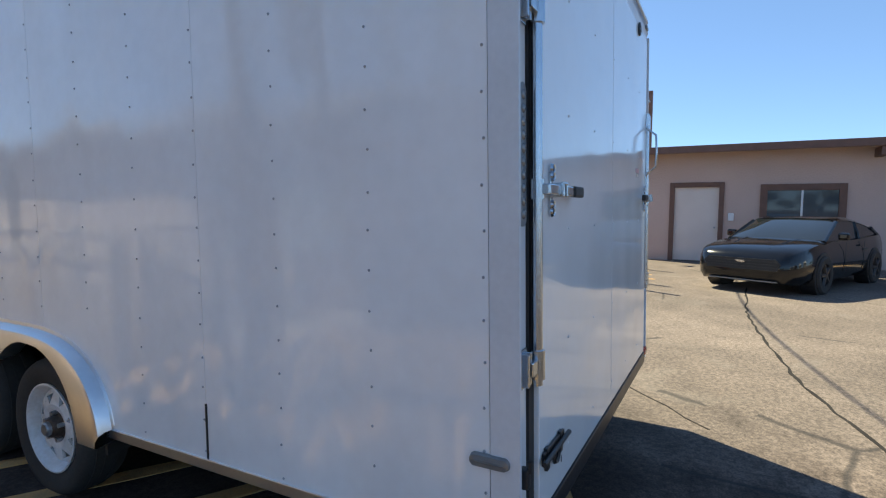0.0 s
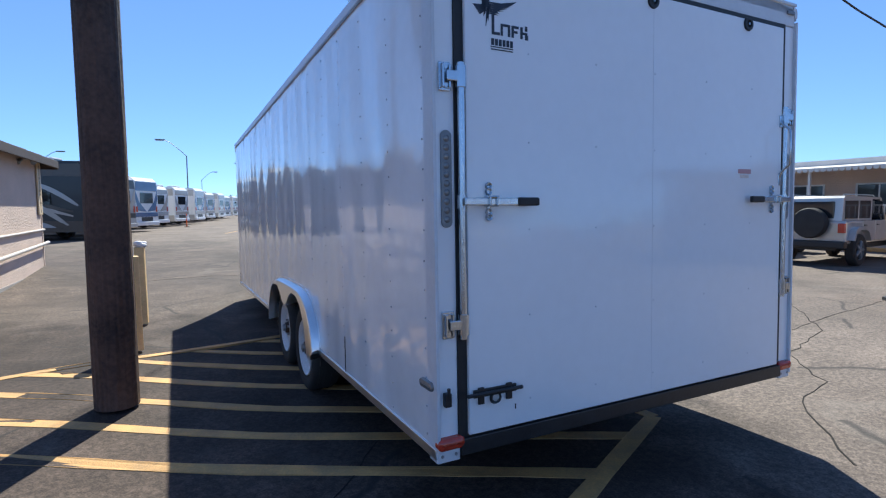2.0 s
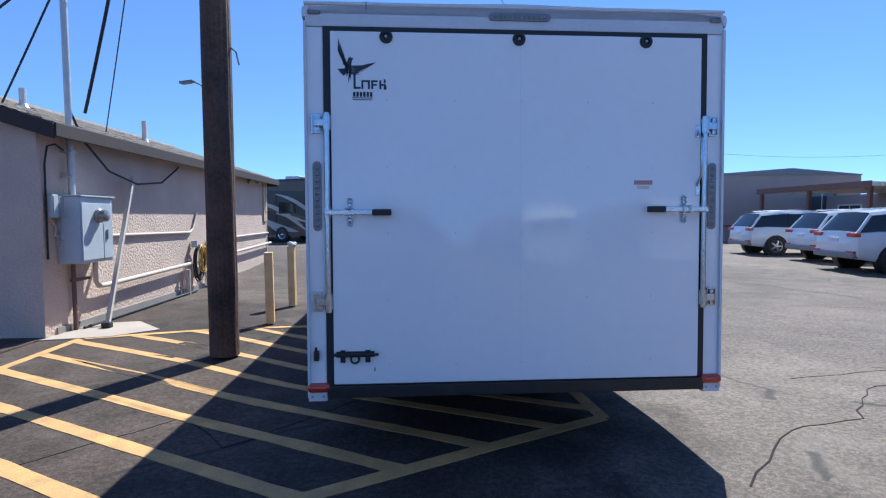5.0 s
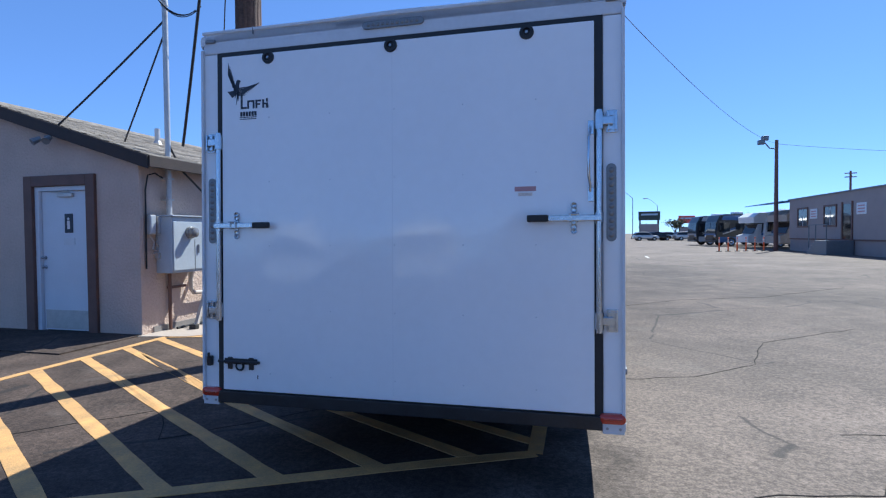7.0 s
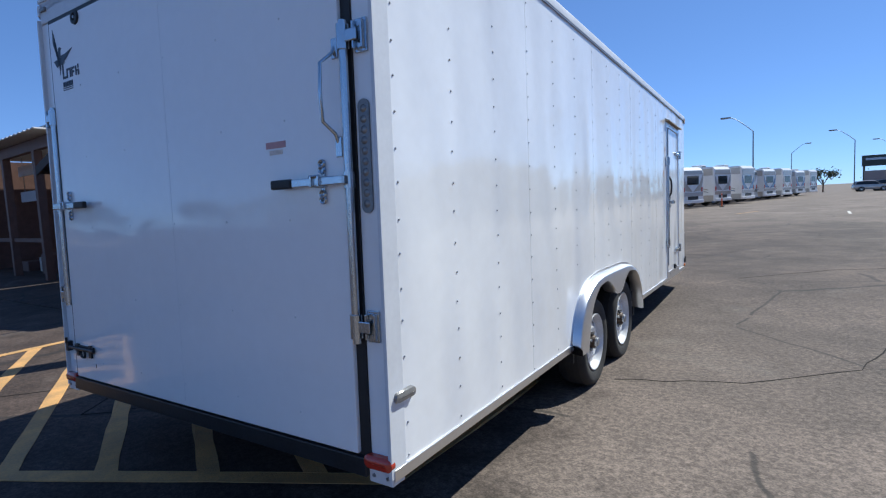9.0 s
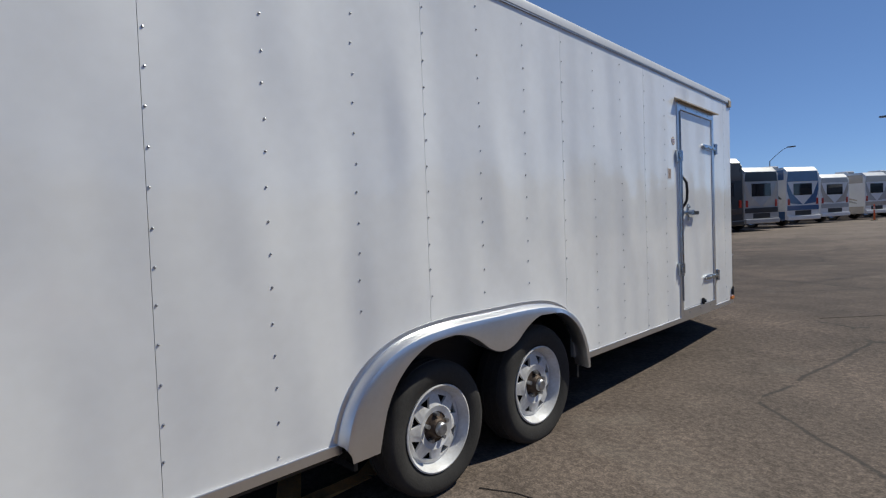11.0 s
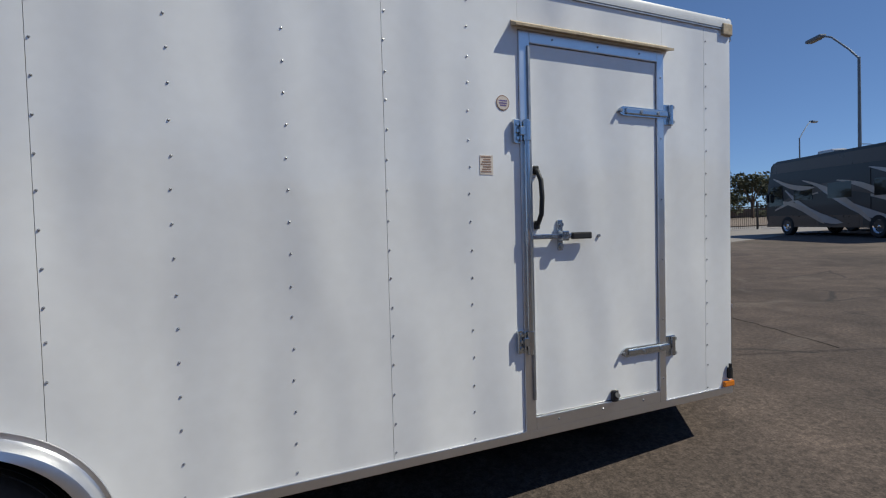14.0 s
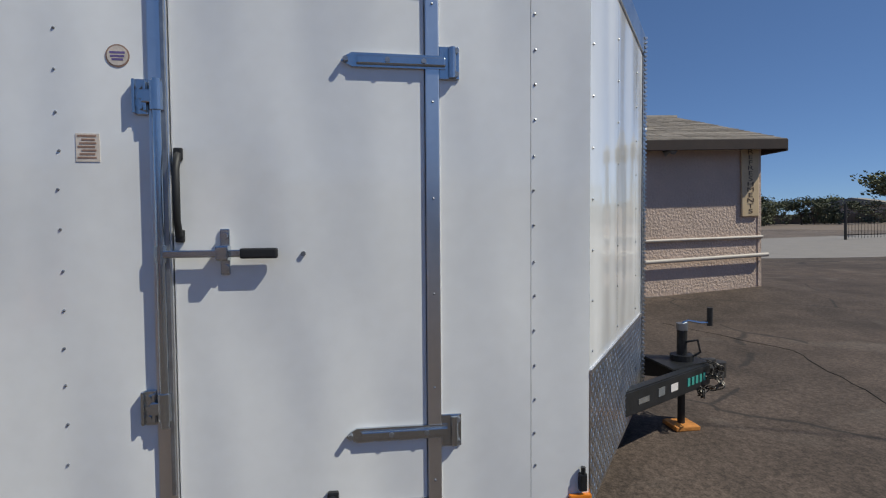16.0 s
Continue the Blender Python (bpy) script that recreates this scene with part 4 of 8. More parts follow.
for x in (-1.008, -0.988, -0.968, -0.948, -0.928, -0.908):
    mark([(x, 2.236), (x + 0.014, 2.236), (x + 0.014, 2.264), (x, 2.264)])
mark([(-1.012, 2.227), (-0.893, 2.227), (-0.893, 2.231), (-1.012, 2.231)])
mark([(-1.010, 2.216), (-0.895, 2.216), (-0.895, 2.220), (-1.010, 2.220)])
mark([(0.715, 1.742), (0.832, 1.742), (0.832, 1.716), (0.715, 1.716)], "decal_red")
mark([(0.735, 1.708), (0.812, 1.708), (0.812, 1.690), (0.735, 1.690)], "decal_tan")

# grey oval reflectors near the rear corners of the sides
for sgn in (1, -1):
    bm = bm_lathe(bmesh.new(), [(0.0, 0.022), (0.014 if sgn > 0 else -0.014, 0.018), (0.018 if sgn > 0 else -0.018, 0.0005)], (0, 0, 0), "x", 20)
    for v in bm.verts:
        v.co.y += 0.045 if v.co.y > 0 else -0.045
        v.co += Vector((sgn * (HW + 0.002), 0.10, 0.735))
    part("side_reflector", bm, "led", trailer, "grey oval side reflector", smooth=True)
# door-edge split near the foot of the left side
part("split_seam", box((-HW - 0.004, SEAMS[1] - 0.006, Z0 + 0.03), (-HW - 0.0005, SEAMS[1] + 0.004, 0.70)), "black", trailer)

# ---- entrance door on the side ----
X = HW
side_door = part("side_door", box((X - 0.03, 6.01, 0.53), (X - 0.001, 6.884, 2.435), 0.006), "white", trailer, "white side entrance door")
for a, b, c, d in ((5.945, 6.008, 0.46, 2.495), (6.886, 6.937, 0.46, 2.495)):
    part("door_jamb", box((X - 0.03, a, c), (X + 0.010, b, d), 0.004), "alu", trailer)
part("door_jamb", box((X - 0.03, 6.008, 2.437), (X + 0.010, 6.886, 2.495), 0.004), "alu", trailer)
part("door_jamb", box((X - 0.03, 6.008, 0.46), (X + 0.010, 6.886, 0.528), 0.004), "alu", trailer)
bm = prism([(X - 0.005, 2.545), (X + 0.012, 2.530), (X + 0.052, 2.512), (X + 0.052, 2.500), (X - 0.005, 2.512)], "y", 5.905, 6.978)
part("drip_cap", bm, "drip", trailer, "sun-yellowed drip cap over the door")
part("rail_end_cap", box((X - 0.01, 7.44, 2.665), (X + 0.020, LEN + 0.004, 2.735), 0.006), "drip", trailer, "yellowed end cap of the roof rail")
rod = part("lock_rod", cyl((X + 0.017, 5.975, 0.86), (X + 0.017, 5.975, 2.05), 0.0165, 16), "zinc", trailer, smooth=True)
part("rod_cover", box((X + 0.010, 5.990, 0.62), (X + 0.020, 6.004, 2.42), 0.002), "steel", trailer)
for z in (0.93, 1.99):
    bm = box((X, 5.905, z - 0.060), (X + 0.010, 5.945, z + 0.060), 0.003)
    bm_box(bm, (X + 0.004, 5.898, z - 0.058), (X + 0.024, 5.908, z + 0.058), 0.003)
    bm_box(bm, (X + 0.004, 5.934, z - 0.05), (X + 0.026, 5.944, z + 0.05), 0.003)
    keeper = part("rod_bracket", bm, "zinc", trailer)
    bm = cyl((X + 0.017, 5.975, z - 0.045), (X + 0.017, 5.975, z + 0.05), 0.024, 16)
    bm_box(bm, (X + 0.014, 5.930, z - 0.022), (X + 0.032, 5.975, z + 0.022), 0.004)
    part("cam_lock", bm, "zinc", keeper)
    for dz in (-0.035, 0.0, 0.035):
        part("bolt", cyl((X + 0.008, 5.922, z + dz), (X + 0.022, 5.922, z + dz), 0.009, 8), "zinc", keeper)
for z in (0.786, 2.141):
    bm = bmesh.new()
    bm_prism(bm, [(6.585, z - 0.004), (6.60, z + 0.013), (6.625, z + 0.026), (6.96, z + 0.024), (6.96, z - 0.024), (6.625, z - 0.024)], "x", X, X + 0.012)
    bm_box(bm, (X + 0.010, 6.64, z - 0.016), (X + 0.022, 6.96, z + 0.016), 0.006)
    bm_cyl(bm, (X + 0.016, 6.985, z - 0.055), (X + 0.016, 6.985, z + 0.055), 0.014, 12)
    hinge = part("strap_hinge", bm, "zinc", side_door, "long zinc strap hinge")
    part("hinge_leaf", box((X, 6.937, z - 0.060), (X + 0.008, 7.012, z + 0.060), 0.004), "zinc", hinge)
    for y, dz in ((6.602, 0), (6.75, 0), (6.88, 0), (6.998, 0.042), (6.998, -0.042)):
        part("bolt", cyl((X + 0.006, y, z + dz), (X + 0.026, y, z + dz), 0.010, 6), "steel", hinge)
hz = 1.459
bm = bmesh.new()
bm_box(bm, (X + 0.024, 5.975, hz - 0.013), (X + 0.036, 6.24, hz + 0.013), 0.004)
bm_cyl(bm, (X + 0.017, 5.975, hz - 0.03), (X + 0.017, 5.975, hz + 0.03), 0.022, 14)
handle = part("bar_handle", bm, "zinc", trailer)
part("grip", box((X + 0.020, 6.236, hz - 0.018), (X + 0.046, 6.362, hz + 0.018), 0.007), "black", handle, "black rubber grip")
bm = box((X - 0.001, 6.165, hz - 0.075), (X + 0.010, 6.197, hz + 0.085), 0.004)
bm_box(bm, (X + 0.008, 6.160, hz - 0.024), (X + 0.058, 6.202, hz + 0.028), 0.006)
bm_cyl(bm, (X + 0.006, 6.181, hz + 0.060), (X + 0.022, 6.181, hz + 0.060), 0.013, 10)
bm_cyl(bm, (X + 0.006, 6.181, hz - 0.050), (X + 0.022, 6.181, hz - 0.050), 0.013, 10)
part("hasp", bm, "zinc", trailer)
grab = part("pull_handle", tube([(X, 6.035, 1.800), (X + 0.018, 6.035, 1.795), (X + 0.045, 6.038, 1.745), (X + 0.050, 6.040, 1.66), (X + 0.045, 6.038, 1.575), (X + 0.018, 6.035, 1.525), (X, 6.035, 1.520)], 0.0125, 10), "black", side_door, "black plastic pull handle", smooth=True)
for z in (1.800, 1.520):
    part("foot", box((X - 0.001, 6.020, z - 0.022), (X + 0.016, 6.050, z + 0.022), 0.006), "black", grab)
part("door_screw", cyl((X - 0.002, 6.445, hz - 0.005), (X + 0.008, 6.445, hz - 0.005), 0.009, 10), "steel", side_door)
bm = box((X - 0.001, 6.515, 0.522), (X + 0.022, 6.558, 0.588), 0.010)
bm_cyl(bm, (X + 0.02, 6.536, 0.555), (X + 0.034, 6.536, 0.565), 0.016, 12)
part("door_holdback", bm, "blackpaint", side_door)
bm = bmesh.new()
for z in (0.60, 0.95, 1.3, 1.65, 2.0, 2.35):
    for y in (6.912,):
        rivet_bm(bm, (X + 0.010, y, z), "x", 0.005)
for y in (6.15, 6.45, 6.75):
    rivet_bm(bm, (X + 0.010, y, 0.495), "x", 0.006)
    rivet_bm(bm, (X + 0.010, y, 2.468), "x", 0.006)
ob = part("jamb_screw_pattern", bm, "steel", trailer, smooth=True)
ob["kind"] = "stuff"
st = part("round_sticker", bm_cyl(bmesh.new(), (X + 0.0005, 5.850, 2.127), (X + 0.002, 5.850, 2.127), 0.038, 28), "decal_brown", trailer, "small round printed sticker")
part("sticker_face", bm_cyl(bmesh.new(), (X + 0.0015, 5.850, 2.127), (X + 0.003, 5.850, 2.127), 0.033, 28), "decal_tan", st)
for z, w in ((2.137, 0.024), (2.125, 0.022), (2.114, 0.018)):
    part("print_bar", box((X + 0.0025, 5.850 - w, z - 0.003), (X + 0.0036, 5.850 + w, z + 0.004)), "decal_blue", st)
st = part("square_sticker", box((X + 0.0005, 5.712, 1.772), (X + 0.002, 5.786, 1.866)), "decal_tan", trailer, "weathered tan label with small print")
for k in range(7):
    part("print_bar", box((X + 0.0015, 5.718 + 0.006 * (k % 3), 1.783 + 0.012 * k), (X + 0.003, 5.776 - 0.004 * (k % 2), 1.789 + 0.012 * k)), "decal_brown", st)
part("corner_lamp", box((X - 0.002, 7.435, 0.466), (X + 0.020, 7.525, 0.502), 0.006), "amber", trailer, "small amber marker lamp")
bm = box((X - 0.002, 7.475, 0.515), (X + 0.024, 7.505, 0.585), 0.006)
bm_cyl(bm, (X + 0.015, 7.49, 0.585), (X + 0.015, 7.49, 0.61), 0.010, 8)
part("corner_catch", bm, "blackpaint", trailer)

# ---- V nose ----
def nose_wall(sgn):
    n = Vector((NOSE - LEN, HW, 0)).normalized()
    def quad_slab(z0, z1, out, name, material, t0=0.0, t1=1.0, smooth=False):
        bm = bmesh.new()
        a = Vector((HW, LEN, 0)).lerp(Vector((0, NOSE, 0)), t0)
        b = Vector((HW, LEN, 0)).lerp(Vector((0, NOSE, 0)), t1)
        pts = [(a + n * out).xy, (b + n * out).xy, (b - n * 0.03).xy, (a - n * 0.03).xy]
        bm_prism(bm, [(sgn * p.x, p.y) for p in pts], "z", z0, z1)
        return part(name, bm, material, trailer)
    cuts = [0, 0.4, 0.8, 1.0]
    for a, b in zip(cuts, cuts[1:]):
        quad_slab(0.97, Z1 - 0.12, 0.0, "nose_panel", "white", a + 0.0015, b - 0.0015)
    quad_slab(Z0, 0.97, 0.004, "stone_guard", "tread")
    quad_slab(0.965, 0.985, 0.010, "guard_trim", "alu")
    quad_slab(Z1 - 0.12, Z1 + 0.01, 0.010, "nose_rail", "tread")
    # raised diamonds of the stone guard
    bm = bmesh.new()
    L = math.hypot(HW, NOSE - LEN)
    d = Vector((-HW, NOSE - LEN, 0)).normalized()
    up = Vector((0, 0, 1))
    rows, cols = 17, int(L / 0.034)
    for i in range(rows):
        for j in range(cols):
            s, z = (j + 0.5) * 0.034, Z0 + 0.03 + i * 0.031
            lean = 1 if (i + j) % 2 else -1
            c = Vector((HW, LEN, 0)) + d * s + n * 0.005 + up * z
            e1 = (d * 0.7 * lean + up * 0.7) * 0.016
            e2 = (d * -0.7 * lean + up * 0.7) * 0.0045
            top = bm.verts.new(Vector((sgn * (c + n * 0.003).x, (c + n * 0.003).y, c.z)))
            ring = [bm.verts.new(Vector((sgn * (c + o).x, (c + o).y, (c + o).z))) for o in (e1, e2, -e1, -e2)]
            for k in range(4):
                bm.faces.new((ring[k], ring[(k + 1) % 4], top))
    bmesh.ops.recalc_face_normals(bm, faces=bm.faces)
    ob = part("tread_pattern", bm, "tread", trailer)
    ob["kind"] = "stuff"
    bm = bmesh.new()
    for t in (0.03, 0.4, 0.8, 0.97):
        c = Vector((HW, LEN, 0)).lerp(Vector((0, NOSE, 0)), t) + n * 0.001
        z = 1.05
        while z < Z1 - 0.15:
            rivet_bm(bm, (sgn * c.x, c.y, z), "x", 0.006)
            z += 0.2
    ob = part("rivet_pattern", bm, "steel", trailer, smooth=True)
    ob["kind"] = "stuff"


for sgn in (1, -1):
    nose_wall(sgn)
bm = prism([(-0.05, NOSE - 0.025), (0, NOSE + 0.018), (0.05, NOSE - 0.025), (0, NOSE - 0.04)], "z", Z0, Z1)
bmz = Z0 + 0.01
while bmz < Z1 - 0.02:
    for sgn in (1, -1):
        bm_box(bm, (sgn * 0.030 - 0.012, NOSE - 0.012, bmz), (sgn * 0.030 + 0.012, NOSE + 0.004, bmz + 0.012))
    bmz += 0.028
part("nose_cap", bm, "tread", trailer, "tread-plate strip on the nose edge")

# ---- drawbar ----
TZ = 0.50
for sgn in (1, -1):
    a, b = Vector((sgn * 0.78, 7.62, 0)), Vector((sgn * 0.05, 8.88, 0))
    d = (b - a).normalized()
    s = Vector((-d.y, d.x, 0)) * 0.032
    bm = prism([(a + s).xy, (b + s).xy, (b - s).xy, (a - s).xy], "z", TZ, TZ + 0.14)
    bmesh.ops.bevel(bm, geom=list(bm.edges), offset=0.008, segments=2, affect="EDGES")
    beam = part("drawbar_beam", bm, "blackpaint", trailer, "black steel drawbar beam")
    if sgn == 1:
        for t, w, h, mt in ((0.45, 0.055, 0.030, "led"), (0.58, 0.035, 0.05, "bezel"), (0.68, 0.04, 0.045, "reflective")):
            c = a.lerp(b, t) - s * 1.03
            k = 1 if (c - s).x > c.x else -1
            bm = prism([(c - d * w).xy, (c + d * w).xy, (c + d * w - s * 0.08).xy, (c - d * w - s * 0.08).xy], "z", TZ + 0.05, TZ + 0.05 + h)
            part("label_bar", bm, mt, beam)
        for j in range(5):
            c = a.lerp(b, 0.80 + 0.035 * j) - s * 1.03
            bm = prism([(c - d * 0.015).xy, (c + d * 0.015).xy, (c + d * 0.015 - s * 0.08).xy, (c - d * 0.015 - s * 0.08).xy], "z", TZ + 0.045, TZ + 0.095)
            part("chalk_bar", bm, "teal", beam)
part("drawbar_plate", prism([(-0.2, 8.55), (0.2, 8.55), (0.07, 8.88), (-0.07, 8.88)], "z", TZ + 0.14, TZ + 0.152), "blackpaint", trailer)
bm = box((-0.05, 8.85, TZ + 0.03), (0.05, 9.0, TZ + 0.12), 0.02)
bm_cyl(bm, (0, 9.0, TZ + 0.03), (0, 9.0, TZ + 0.13), 0.055, 16)
bm_box(bm, (-0.02, 8.88, TZ + 0.12), (0.02, 8.98, TZ + 0.155), 0.01)
part("coupler", bm, "chain", trailer, "rusty steel hitch coupler", smooth=False)
JZ = 8.74 * math.tan(radians(TILT))
jack = part("tongue_jack", cyl((0, 8.74, JZ + 0.02), (0, 8.74, JZ + 0.42), 0.024, 14), "blackpaint", trailer, "black tongue jack with crank")
part("jack_tube", cyl((0, 8.74, JZ + 0.32), (0, 8.74, JZ + 0.68), 0.033, 16), "blackpaint", jack)
part("jack_head", cyl((0, 8.74, JZ + 0.655), (0, 8.74, JZ + 0.70), 0.038, 16), "steel", jack)
part("jack_collar", cyl((0, 8.74, TZ + 0.15), (0, 8.74, TZ + 0.19), 0.075, 18), "blackpaint", jack)
part("jack_foot", box((-0.085, 8.655, JZ + 0.001), (0.085, 8.825, JZ + 0.030), 0.006), "rust", jack, "rusty orange jack foot plate")
part("crank_arm", tube([(0, 8.74, JZ + 0.70), (0.005, 8.78, JZ + 0.715), (0.015, 8.86, JZ + 0.70), (0.02, 8.92, JZ + 0.70)], 0.009, 8), "zinc", jack, smooth=True)
part("crank_grip", cyl((0.02, 8.925, JZ + 0.68), (0.02, 8.925, JZ + 0.80), 0.018, 12), "black", jack)
part("jack_lever", tube([(0.03, 8.75, JZ + 0.58), (0.08, 8.80, JZ + 0.60), (0.08, 8.82, JZ + 0.52), (0.03, 8.76, JZ + 0.46)], 0.008, 8), "blackpaint", jack)


def chain(points, name):
    """Interlinked oval rings along a hanging line."""
    bm = bmesh.new()
    pts = [Vector(p) for p in points]
    for i, (a, b) in enumerate(zip(pts, pts[1:])):
        c, d = (a + b) / 2, (b - a).normalized()
        u = d.orthogonal().normalized() if i % 2 else d.cross(d.orthogonal()).normalized()
        ring = []
        for k in range(11):
            t = 2 * math.pi * k / 10
            ring.append(c + d * 0.026 * math.cos(t) + u * 0.014 * math.sin(t))
        bm_tube(bm, ring, 0.0048, 5)
    part(name, bm, "chain", trailer, "dark steel safety chain", smooth=True)


rnd = random.Random(4)
for s in (0.10, 0.14, -0.12):
    chain([(s + 0.05 * math.sin(k * 1.1) + rnd.uniform(-0.01, 0.01), 8.86 + 0.08 * math.sin(k * 0.35) + rnd.uniform(-0.01, 0.01), TZ + 0.17 - 0.021 * (k if k < 11 else 22 - k)) for k in range(20)], "safety_chain")


# ---- refreshment building ----
SHOP = (-5.24, 3.70, 0, 0, 0, -1.3)


def restroom_building():
    """Stucco block with a gable to the lot, two doors. Local: x 0 is the east wall, y 0 the gable wall."""
    W, D, E, RIDGE = 5.5, 9.75, 2.68, 3.56
    b = thing("refreshment_building", pose(*SHOP), "beige stucco building with brown trim and shingle roof", "building")
    # gable wall with two door openings
    doors = ((-2.20, -0.79), (-4.73, -3.34))
    def gable(x):
        return E + (RIDGE - E) * (1 - abs(x + W / 2) / (W / 2))
    for a, c in ((-W, -4.73), (-3.34, -2.20), (-0.79, 0.0)):
        pts = [(a, 0), (c, 0), (c, gable(c))] + ([(-W / 2, RIDGE)] if a < -W / 2 < c else []) + [(a, gable(a))]
        part("wall", prism(pts, "y", 0, 0.2), "stucco", b)
    for a, c in doors:
        part("wall", prism([(a, 2.46), (c, 2.46), (c, gable(c)), (a, gable(a))], "y", 0, 0.2), "stucco", b)
    part("wall", box((-0.2, 0.2, 0), (0, 5.15, E)), "stucco", b)
    part("wall", box((-0.2, 5.15, 0), (0, 5.85, 1.9)), "stucco", b)
    part("wall", box((-0.2, 5.15, 2.14), (0, 5.85, E)), "stucco", b)
    part("wall", box((-0.2, 5.85, 0), (0, D, E)), "stucco", b)
    part("wall", box((-W, 0.2, 0), (-W + 0.2, D, E)), "stucco", b)
    part("wall", box((-W + 0.2, D - 0.2, 0), (-0.2, D, E)), "stucco", b)
    for y in (0.0, D - 0.06):
        part("corner_bead", box((-0.012, y - 0.012, 0), (0.012, y + 0.05, E)), "stucco", b)
    part("plinth", box((-0.02, 0.21, 0), (0.02, D + 0.01, 0.10)), "concrete", b)
    win = part("window", box((-0.14, 5.15, 1.9), (-0.12, 5.85, 2.14)), "blind", b, "small louvred window")
    for y in (5.15, 5.48, 5.82):
        part("window_frame", box((-0.12, y, 1.9), (0.015, y + 0.03, 2.14)), "trim_white", win)
    for z in (1.9, 2.11):
        part("window_frame", box((-0.12, 5.18, z), (0.012, 5.82, z + 0.03)), "trim_white", win)
    for i, (a, c) in enumerate(doors):
        f = part("door_frame", box((a, -0.05, 0), (a + 0.17, 0.06, 2.46), 0.01), "brown", b, "brown painted door surround")
        part("door_frame", box((c - 0.17, -0.05, 0), (c, 0.06, 2.46), 0.01), "brown", b)
        part("door_frame", box((a + 0.17, -0.05, 2.29), (c - 0.17, 0.06, 2.46), 0.01), "brown", b)
        part("door_jamb", box((a + 0.17, 0.0, 0), (a + 0.25, 0.1, 2.29), 0.006), "doorwhite", b)
        part("door_jamb", box((c - 0.20, 0.0, 0), (c - 0.17, 0.1, 2.29), 0.006), "doorwhite", b)
        part("door_jamb", box((a + 0.25, 0.0, 2.22), (c - 0.20, 0.1, 2.29), 0.006), "doorwhite", b)
        d = part("door", box((a + 0.255, 0.05, 0.02), (c - 0.205, 0.095, 2.215), 0.006), "doorwhite", b, "white steel restroom door")
        part("kick_plate", box((a + 0.29, 0.044, 0.04), (c - 0.24, 0.05, 0.34), 0.002), "conduit", d)
        part("door_closer", box((a + 0.62, 0.0, 2.12), (a + 0.92, 0.05, 2.18), 0.01), "conduit", d)
        part("closer_arm", box((a + 0.5, 0.01, 2.19), (a + 0.86, 0.03, 2.205)), "conduit", d)
        part("restroom_sign", box((a + 0.72, 0.04, 1.56), (a + 0.88, 0.05, 1.86), 0.003), "decal", d, "dark restroom pictogram plate")
        part("pictogram", cyl((a + 0.80, 0.036, 1.78), (a + 0.80, 0.041, 1.78), 0.022, 12), "reflective", d)
        part("pictogram", box((a + 0.775, 0.036, 1.62), (a + 0.825, 0.041, 1.75)), "reflective", d)
        part("notice", box((a + 0.69, 0.042, 1.37), (a + 0.91, 0.05, 1.48)), "trim_white", d)
        for z in (1.02, 1.17):
            part("door_knob", bm_lathe(bmesh.new(), [(-0.07, 0.0005), (-0.065, 0.022), (-0.05, 0.026), (-0.03, 0.012), (0.0, 0.028)], (a + 0.31, 0.05, z), "y", 14), "steel", d, smooth=True)
        # black sheet added behind the door opening
        part("back_wall", box((a, 0.19, 0), (c, 0.2, 2.46)), "black", b)
    part("door_step", box((-5.5, -1.3, 0), (0.0, -0.0, 0.018)), "asphalt", b)
    # roof: two slopes with shingle courses
    rise = (RIDGE - E) / (W / 2)
    oe, os, on = 0.33, 0.15, 0.22
    ridge_end = D + on - 0.12
    zt = 0.09
    for sgn in (1, -1):
        bm = bmesh.new()
        x_e = 0.0 + oe if sgn > 0 else -W - oe
        ze = E - rise * oe
        v = [bm.verts.new(p) for p in ((x_e, -os, ze + zt), (x_e, D + on, ze + zt), (-W / 2, ridge_end, RIDGE + zt), (-W / 2, -os, RIDGE + zt))]
        u = [bm.verts.new(q.co - Vector((0, 0, 0.05))) for q in v]
        bm.faces.new(v)
        bm.faces.new(u[::-1])
        for i in range(4):
            bm.faces.new((v[i], v[(i + 1) % 4], u[(i + 1) % 4], u[i]))
        bmesh.ops.recalc_face_normals(bm, faces=bm.faces)
        part("roof_deck", bm, "shingle", b)
        part("fascia", box((x_e - 0.02, -os, ze - 0.07), (x_e + 0.02, D + on, ze + zt + 0.005), 0.006), "fascia_brown", b)
        # barge board along the gable
        bm = prism([(x_e, ze - 0.10), (-W / 2, RIDGE - 0.10), (-W / 2, RIDGE + zt), (x_e, ze + zt)], "y", -os - 0.03, -os)
        part("barge_board", bm, "fascia_brown", b)
        xi = 0.0 if sgn > 0 else -W
        bm = prism([(x_e, ze - 0.015), (xi, E - 0.015), (xi, E + 0.03), (x_e, ze + 0.03)], "y", -os, D)
        part("soffit", bm, "fascia_brown", b)
        bm = prism([(x_e, ze - 0.015), (-W / 2, RIDGE - 0.015), (-W / 2, RIDGE + 0.03), (x_e, ze + 0.03)], "y", -os + 0.004, -0.004)
        part("soffit", bm, "fascia_brown", b)
        # shingle courses on this slope
        length = math.hypot(W / 2 + oe, RIDGE - ze)
        n = 22
